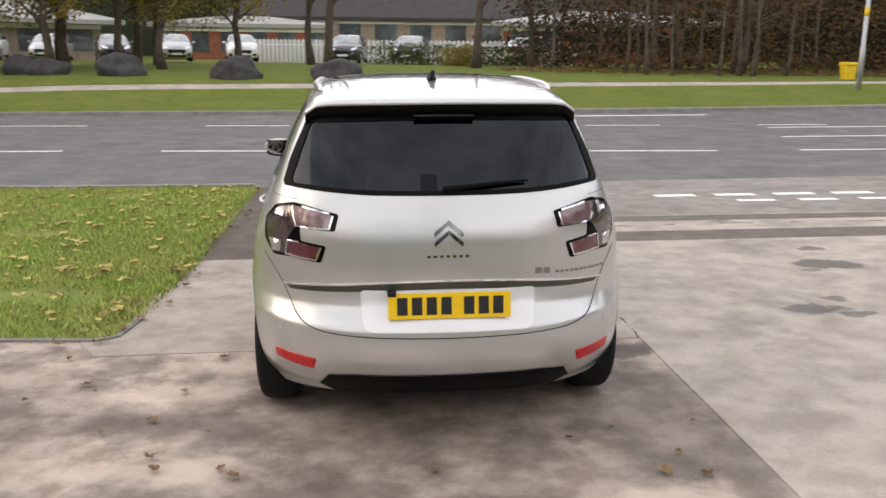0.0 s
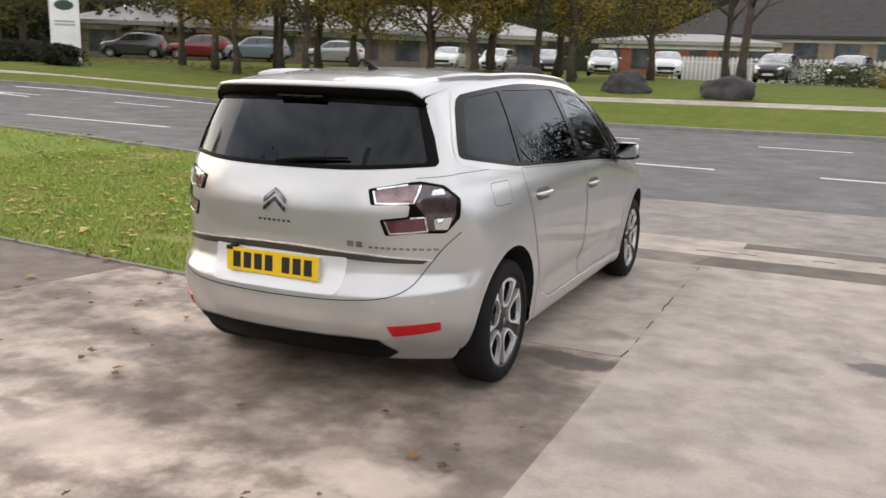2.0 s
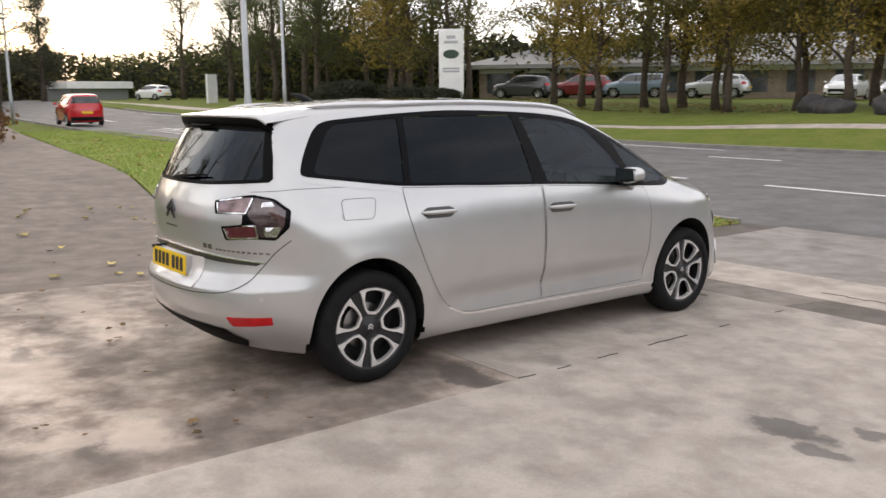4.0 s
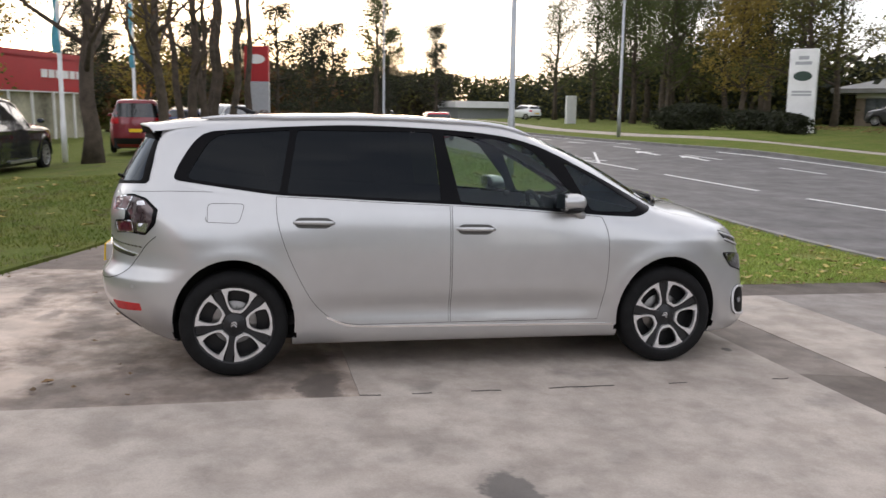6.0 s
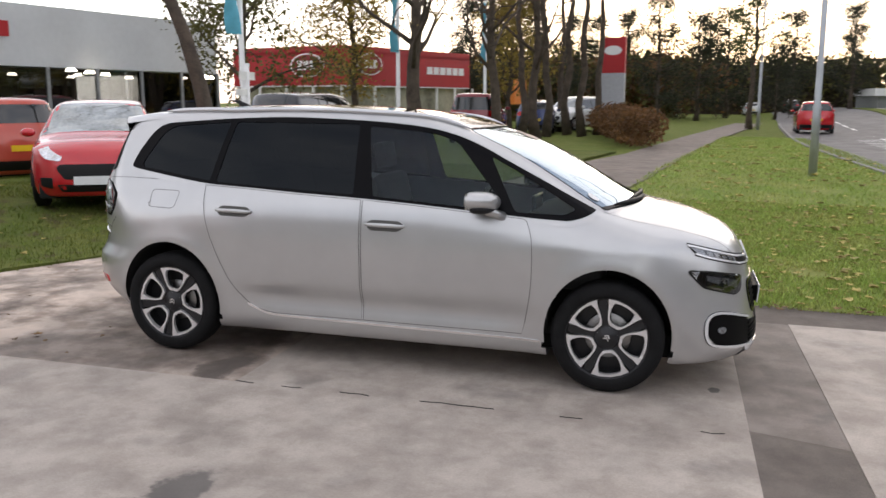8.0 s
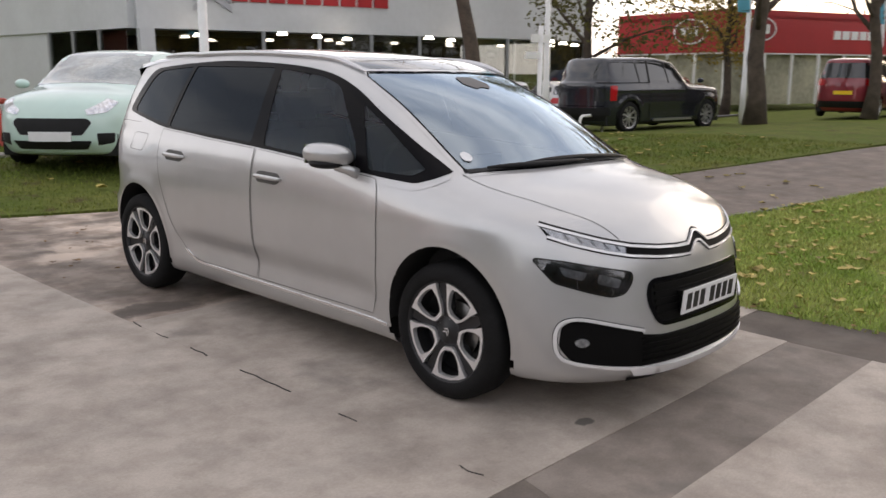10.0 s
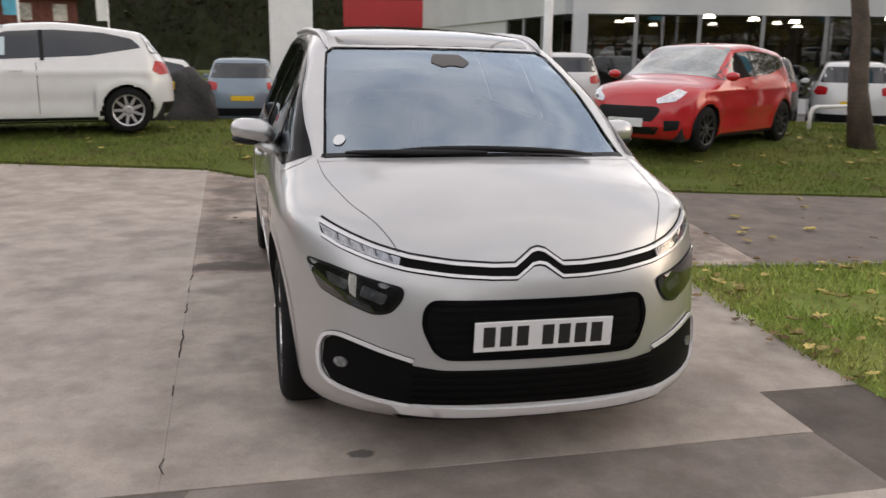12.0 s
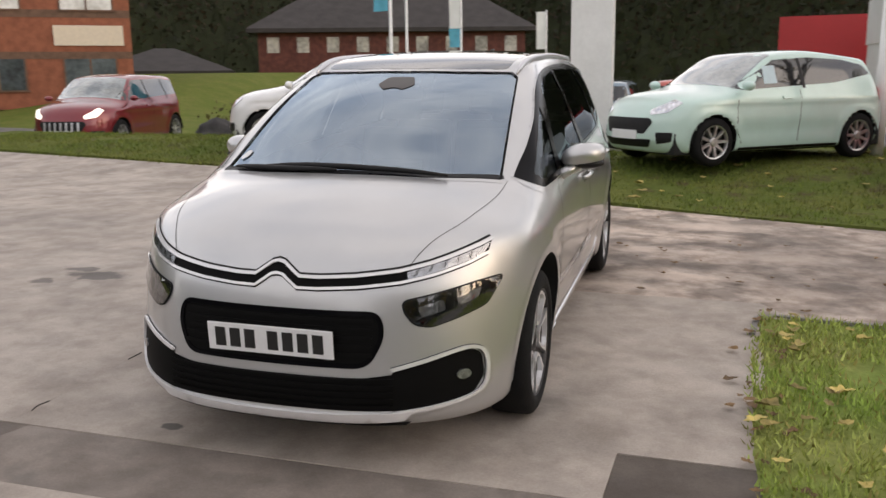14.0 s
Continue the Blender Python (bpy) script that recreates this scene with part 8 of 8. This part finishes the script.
wall_strip("panel", (-58.9, 22.3), (-59.2, 23.2), 0.85, 3.1, 0.2, M_WHITE, far_sign)

# ---- grass blades and fallen leaves ----
def blades(name, label, poly, n, hgt, material, seed, dz=0.0):
    rng = np.random.default_rng(seed)
    lo, hi = np.min(poly, 0), np.max(poly, 0)
    p = rng.uniform(lo, hi, (int(n * 2.2), 2))
    p = p[inside(poly, p)][:n]
    keep_ = np.array([noise.noise((a * 0.8, b * 0.8, seed)) > -0.45 for a, b in p])
    p = p[keep_]
    n = len(p)
    z = lie(p[:, 0], p[:, 1]) + dz
    t = rng.uniform(0, 2 * math.pi, n)
    w = rng.uniform(0.004, 0.009, n)
    h = hgt * rng.uniform(0.5, 1.3, n)
    ln = rng.normal(size=(n, 2)) * 0.45 * h[:, None]
    base = np.column_stack([p, z])
    side = np.column_stack([np.cos(t) * w, np.sin(t) * w, np.zeros(n)])
    top = base + np.column_stack([ln, h])
    v = np.stack([base - side, base + side, top], 1).reshape(-1, 3)
    return tagged(mesh_ob(name, v, np.arange(3 * n).reshape(n, 3), material, None, smooth=False), label, "grass", kind="stuff")


M_BLADE = turf("grass_blade", (0.31, 0.43, 0.095), (0.43, 0.47, 0.145), (0.33, 0.27, 0.13), 0.34, 0.3, 0.9)
M_BLADE3 = turf("bank_grass_blade", (0.15, 0.205, 0.042), (0.215, 0.235, 0.062), (0.15, 0.12, 0.06), 0.55, 0.3, 0.9)
M_BLADE2 = mat("dry_grass_blade", (0.33, 0.30, 0.10), 0.9, spec=0.12, vary=0.2, scale=1.5, island=0.3)
LAWN = [(-1.95, -0.42), (-1.86, 0.4), (-1.80, 1.70), (-1.84, 2.6), (-1.83, 6.25)] + [(float(x), float(NEARE(x)) - 0.12) for x in np.linspace(-2, -33, 28)] + [(x, y + 0.05) for x, y in PATH_N[::-1][1:]]
BANK = [(x, y - 0.05) for x, y in PATH_S[3:]] + [(-0.7, -4.6), (0.9, -5.05), (1.4, -5.55), (5.0, -6.2), (12.0, -7.0), (12, -9.6), (9, -10.0), (6, -13.5), (3, -13.5), (-2.5, -10.9), (-9, -10.5), (-20, -10.1), (-20, 0.0)]
sheet("lawn", LAWN, -0.002, M_GRASS, "short green lawn strewn with yellow leaves", "lawn", 0.5, 0.05, "structure", 0.012)
sheet("grass_bank", BANK, 0.010, M_BANK, "grass bank with parked cars on it", "lawn", 0.8, 0.05, "structure", 0.02)
near_lawn = [(-1.95, -0.42), (-1.86, 0.4), (-1.80, 1.70), (-1.84, 2.6), (-1.83, 6.25)] + [(float(x), float(NEARE(x)) - 0.12) for x in np.linspace(-2, -9, 8)] + [(-9, 0.75), (-7.3, 0.4), (-4.7, -0.15), (-2.3, -0.38)]
blades("grass_blades", "short grass blades on the lawn", near_lawn, 75000, 0.042, M_BLADE, 51, 0.01)
blades("grass_blades", "dry grass blades on the lawn", near_lawn, 12000, 0.038, M_BLADE2, 52, 0.01)
blades("grass_blades", "grass blades along the verge", [(-9, 0.8), (-33, 3.6), (-33, 6.8), (-9, 6.5)], 36000, 0.06, M_BLADE, 53, 0.01)
blades("grass_blades", "grass blades on the bank", [(-13, -1.0), (-7.0, -2.4), (-5.2, -3.2), (-2.7, -3.95), (-0.7, -4.6), (1.4, -5.55), (12.0, -7.0), (11, -9.4), (-2.5, -10.8), (-13, -10.4)], 80000, 0.055, M_BLADE3, 54, 0.005)
# ragged fringe where the turf creeps over the concrete
FRINGE = [(-5.4, -0.06), (-4.7, -0.16), (-3.5, -0.28), (-2.3, -0.40), (-1.95, -0.40), (-1.88, 0.2), (-1.86, 1.0), (-1.82, 1.72), (-1.84, 2.6), (-1.82, 4.4), (-1.83, 6.2)]
blades("grass_blades", "ragged grass fringe along the concrete", offset_line(FRINGE, 0.05), 6000, 0.034, M_BLADE, 55, 0.0)
blades("grass_blades", "dry grass fringe along the concrete", offset_line(FRINGE, 0.06), 2500, 0.030, M_BLADE2, 56, 0.0)
blades("grass_blades", "ragged grass fringe along the footway", offset_line([(-11.3, -1.25), (-7.0, -2.35), (-5.2, -3.15), (-2.7, -3.9), (-0.7, -4.55), (0.9, -5.0), (1.4, -5.5), (5.0, -6.15), (12, -6.95)], 0.14), 9000, 0.06, M_BLADE3, 57, 0.0)
M_FALLEN = mat("fallen_yellow_leaf", (0.42, 0.33, 0.10), 0.7, vary=0.3, scale=20, island=0.45)
M_FALLENB = mat("fallen_brown_leaf", (0.20, 0.12, 0.055), 0.8, vary=0.3, scale=20, island=0.4)


def litter(name, label, poly, n, size, material, seed, dz=0.03):
    """Curled fallen leaves: two-part bent blades with lobes."""
    rng = np.random.default_rng(seed)
    lo, hi = np.min(poly, 0), np.max(poly, 0)
    p = rng.uniform(lo, hi, (n * 4, 2))
    p = p[inside(poly, p)][:n]
    V, F = [], []
    for x, y in p:
        s, a, b = size * rng.uniform(0.6, 1.4), rng.uniform(0, 6.28), rng.uniform(0.1, 0.5)
        z = float(lie(x, y)) + dz
        k = len(V)
        p1, p2, lb, sq = rng.uniform(0, 6.28), rng.uniform(0, 6.28), rng.uniform(0.08, 0.26), rng.uniform(0.55, 1.0)
        kk = lambda q: (0.78 + lb * math.cos(5 * q + p1)) * (1 + 0.22 * math.sin(2 * q + p2))
        rim = [(math.cos(q) * kk(q), math.sin(q) * kk(q) * sq) for q in np.linspace(0, 2 * math.pi, 16)[:-1]]
        V.append((x, y, z))
        for u, w in rim:
            V.append((x + s * (u * math.cos(a) - w * math.sin(a)), y + s * (u * math.sin(a) + w * math.cos(a)), z + s * b * abs(w) + s * 0.2 * rng.uniform()))
        F += [(k, k + 1 + i, k + 1 + (i + 1) % 15) for i in range(15)]
    return tagged(mesh_ob(name, V, F, material, None, smooth=False), label, "fallen leaves", kind="stuff")


litter("fallen_leaves", "brown leaves gathered along the lawn edge", offset_line(FRINGE, 0.16), 170, 0.035, M_FALLENB, 68, 0.02)
litter("fallen_leaves", "yellow fallen leaves on the lawn", near_lawn, 620, 0.05, M_FALLEN, 61, 0.045)
litter("fallen_leaves", "yellow fallen leaves along the verge", [(-9, 0.9), (-26, 2.8), (-26, 6.5), (-9, 6.4)], 220, 0.075, M_FALLEN, 62, 0.05)
litter("fallen_leaves", "yellow fallen leaves on the bank", [(-13, -1.2), (-5.2, -3.3), (-0.7, -4.8), (3, -6.2), (3, -8), (-13, -9.5)], 150, 0.07, M_FALLEN, 63, 0.05)
litter("fallen_leaves", "brown fallen leaves on the forecourt", [(-6, -3.0), (-2, -4.0), (1.3, -5), (1.3, -0.8), (-2, -0.8), (-6, -0.2)], 60, 0.030, M_FALLENB, 64, 0.012)
litter("fallen_leaves", "pale fallen leaves on the footway", [(-9, -1.3), (-5, -2.8), (-3, -3.5), (-3, -0.7), (-5, -0.4), (-9, 0.4)], 24, 0.06, M_FALLEN, 65, 0.012)
litter("fallen_leaves", "brown leaf litter under the far trees", [(5.5, 30.0), (30, 27.0), (30, 31.5), (5.5, 33.5)], 1500, 0.11, leafmat("litter_brown", (0.26, 0.14, 0.07)), 66, 0.05)
litter("fallen_leaves", "tan leaf litter under the roadside trees", [(-40, 24), (-14, 27), (-14, 33), (-40, 30)], 900, 0.10, leafmat("litter_tan", (0.30, 0.21, 0.09)), 67, 0.05)

# ---- road markings, kerbs, cracks, damp spots ----
def flat(name, label, poly, dz, material, category, step=0.6):
    return sheet(name, poly, dz, material, label, category, step, 0.006)


def stripe(x0, x1, off0, off1, w, label="worn white lane dash"):
    """A painted line between two places, given by their share of the way from the near to the far kerb line."""
    n = max(2, int(abs(x1 - x0) / 2) + 1)
    xs_ = np.linspace(x0, x1, n)
    top = [(float(x), off0(x) + w / 2) for x in xs_]
    low = [(float(x), off0(x) - w / 2) for x in xs_[::-1]]
    return flat("road_marking", label, top + low, -0.012, M_LINE, "road marking", 1.0)


mid = lambda x: float(ROADC(x))
second = lambda x: float(ROADC(x) + 0.635 * (FARE(x) - ROADC(x)))
edge = lambda x: float(FARE(x)) - 0.6
for i in range(-9, 5):
    x0 = i * 6.15 - 4.08
    stripe(x0, x0 + 4.4, mid, None, 0.11)
for i in range(-7, 5):
    x0 = i * 4.78 - 4.23
    stripe(x0, x0 + 2.0, second, None, 0.10)
stripe(-60, 26, edge, None, 0.10, "thin white edge line along the road")
for dx, dy, ln in ((9.2, 2.65, 6.0), (9.35, 7.2, 4.6), (10.0, 5.0, 4.5)):
    stripe(dx, dx + ln, lambda x, d=dy: float(ROADC(x)) + d, None, 0.12, "white turning-lane line")
# give-way dashes at the mouth of the drive
for i in range(9):
    x0 = 3.35 + i * 0.80
    flat("road_marking", "worn white give-way dash", [(x0, 4.86), (x0 + 0.53, 4.85), (x0 + 0.53, 5.03), (x0, 5.02)], 0.004, M_LINE, "road marking", 0.5)
    flat("road_marking", "worn white give-way dash", [(x0 + 0.9, 4.40), (x0 + 1.38, 4.39), (x0 + 1.38, 4.53), (x0 + 0.9, 4.54)], 0.004, M_LINE, "road marking", 0.5)
# hatched reserve further along the road
for i in range(9):
    x0 = -22.4 - i * 1.35
    flat("road_marking", "white hatched reserve stripe", [(x0, mid(x0) - 1.15), (x0 - 0.18, mid(x0) - 1.15), (x0 + 0.35, mid(x0) + 0.75), (x0 + 0.53, mid(x0) + 0.75)], -0.012, M_LINE, "road marking", 1.0)
flat("road_marking", "white taper line at the end of the hatched reserve", [(-20.7, 9.62), (-20.7, 9.72), (-26.0, 11.65), (-26.0, 11.55)], -0.012, M_LINE, "road marking", 1.0)
for ax, ay in ((-21.0, 13.75), (-23.4, 13.1)):
    flat("road_marking", "worn white lane arrow on the road", [(ax, ay - 0.08), (ax, ay + 0.08), (ax - 1.3, ay + 0.08), (ax - 1.2, ay + 0.34), (ax - 2.1, ay), (ax - 1.2, ay - 0.34), (ax - 1.3, ay - 0.08)], -0.012, M_LINE, "road marking", 1.0)
M_KERB = mat("weathered_kerb_concrete", (0.26, 0.25, 0.235), 0.9, vary=0.2, scale=3, bump=0.3, bscale=40)


def kerb(label, pts, w, h):
    th = thing("kerb", label, "kerb", kind="structure")
    for a, b in zip(pts, pts[1:]):
        bm = bmesh.new()
        a, b = Vector(a), Vector(b)
        d = (b - a).normalized()
        n = Vector((-d.y, d.x)) * w / 2
        vs = []
        for dz in (-0.1, h):
            for p in (a - n, b - n - d * 0.008, b + n - d * 0.008, a + n):
                vs.append(bm.verts.new((p.x, p.y, float(lie(p.x, p.y)) + dz)))
        for q in ((0, 1, 5, 4), (1, 2, 6, 5), (2, 3, 7, 6), (3, 0, 4, 7), (4, 5, 6, 7)):
            bm.faces.new([vs[i] for i in q])
        part("kerb_stone", bm, M_KERB, th)


kerb("low weathered kerb along the near verge", [(float(x), float(NEARE(x)) - 0.06) for x in np.arange(-1.9, -60, -0.92)], 0.12, 0.05)
kerb("low weathered kerb along the far verge", [(float(x), float(FARE(x)) + 0.06) for x in np.arange(28, -60, -0.92)], 0.12, 0.08)
kerb("thin concrete edging beside the lawn", [(-9.0, 0.72), (-7.3, 0.37), (-4.7, -0.18), (-2.3, -0.41), (-2.05, -0.44), (-1.93, -0.38), (-1.88, 0.0)], 0.035, 0.012)
sheet("far_verge", [(float(x), float(FARE(x)) + 0.12) for x in XR[8:96]] + [(float(x), float(FARE(x) + FOOTW(x))) for x in XR[95:7:-1]], 0.02, M_FARGRASS, "green verge between road and far footway", "lawn", 1.5)
sheet("far_lawn", [(float(x), float(FARE(x) + FOOTW(x)) + 0.85) for x in XR[20:90]] + [(30, 40), (10, 38), (-10, 37.5), (-30, 33), (-40, 31)], 0.02, M_FARGRASS, "green lawn with boulders beyond the road", "lawn", 1.5)
# joints and cracks in the concrete
M_CRACK = mat("dark_joint_filler", (0.035, 0.032, 0.030), 0.9, vary=0.3, scale=20)
rgc = np.random.default_rng(3)


def crack(label, pts, w, jit=0.012, gaps=0.0):
    pts = [Vector(p) for p in pts]
    for a, b in zip(pts, pts[1:]):
        n = max(2, int((b - a).length / 0.06))
        run, rest = [], 0
        for i in range(n + 1):
            p = a.lerp(b, i / n)
            d = (b - a).normalized()
            p = p + Vector((-d.y, d.x)) * float(rgc.normal()) * jit
            if gaps and rgc.uniform() < gaps * 0.35 and len(run) > 2:
                flat("crack", label, offset_line(run, w * float(rgc.uniform(0.6, 1.3))), 0.0035, M_CRACK, "crack", 1.0)
                run, rest = [], int(rgc.integers(2, 14))
            rest -= 1
            if rest < 0:
                run.append(tuple(p))
        if len(run) > 2:
            flat("crack", label, offset_line(run, w * float(rgc.uniform(0.6, 1.2))), 0.0035, M_CRACK, "crack", 1.0)


crack("ragged dark joint between concrete slabs", [(1.35, -0.70), (1.35, 2.19)], 0.003, 0.006, 1.2)
crack("ragged crack in the apron", [(1.2, 2.9), (3.4, 3.0), (6.5, 2.95)], 0.003, 0.012, 1.2)


sheet("dark_band", [(1.6, 3.22), (13.0, 3.15), (13.0, 3.42), (1.6, 3.52)], 0.003, M_STRIP, "dark worn band across the apron", "driveway", 0.6, 0.006)
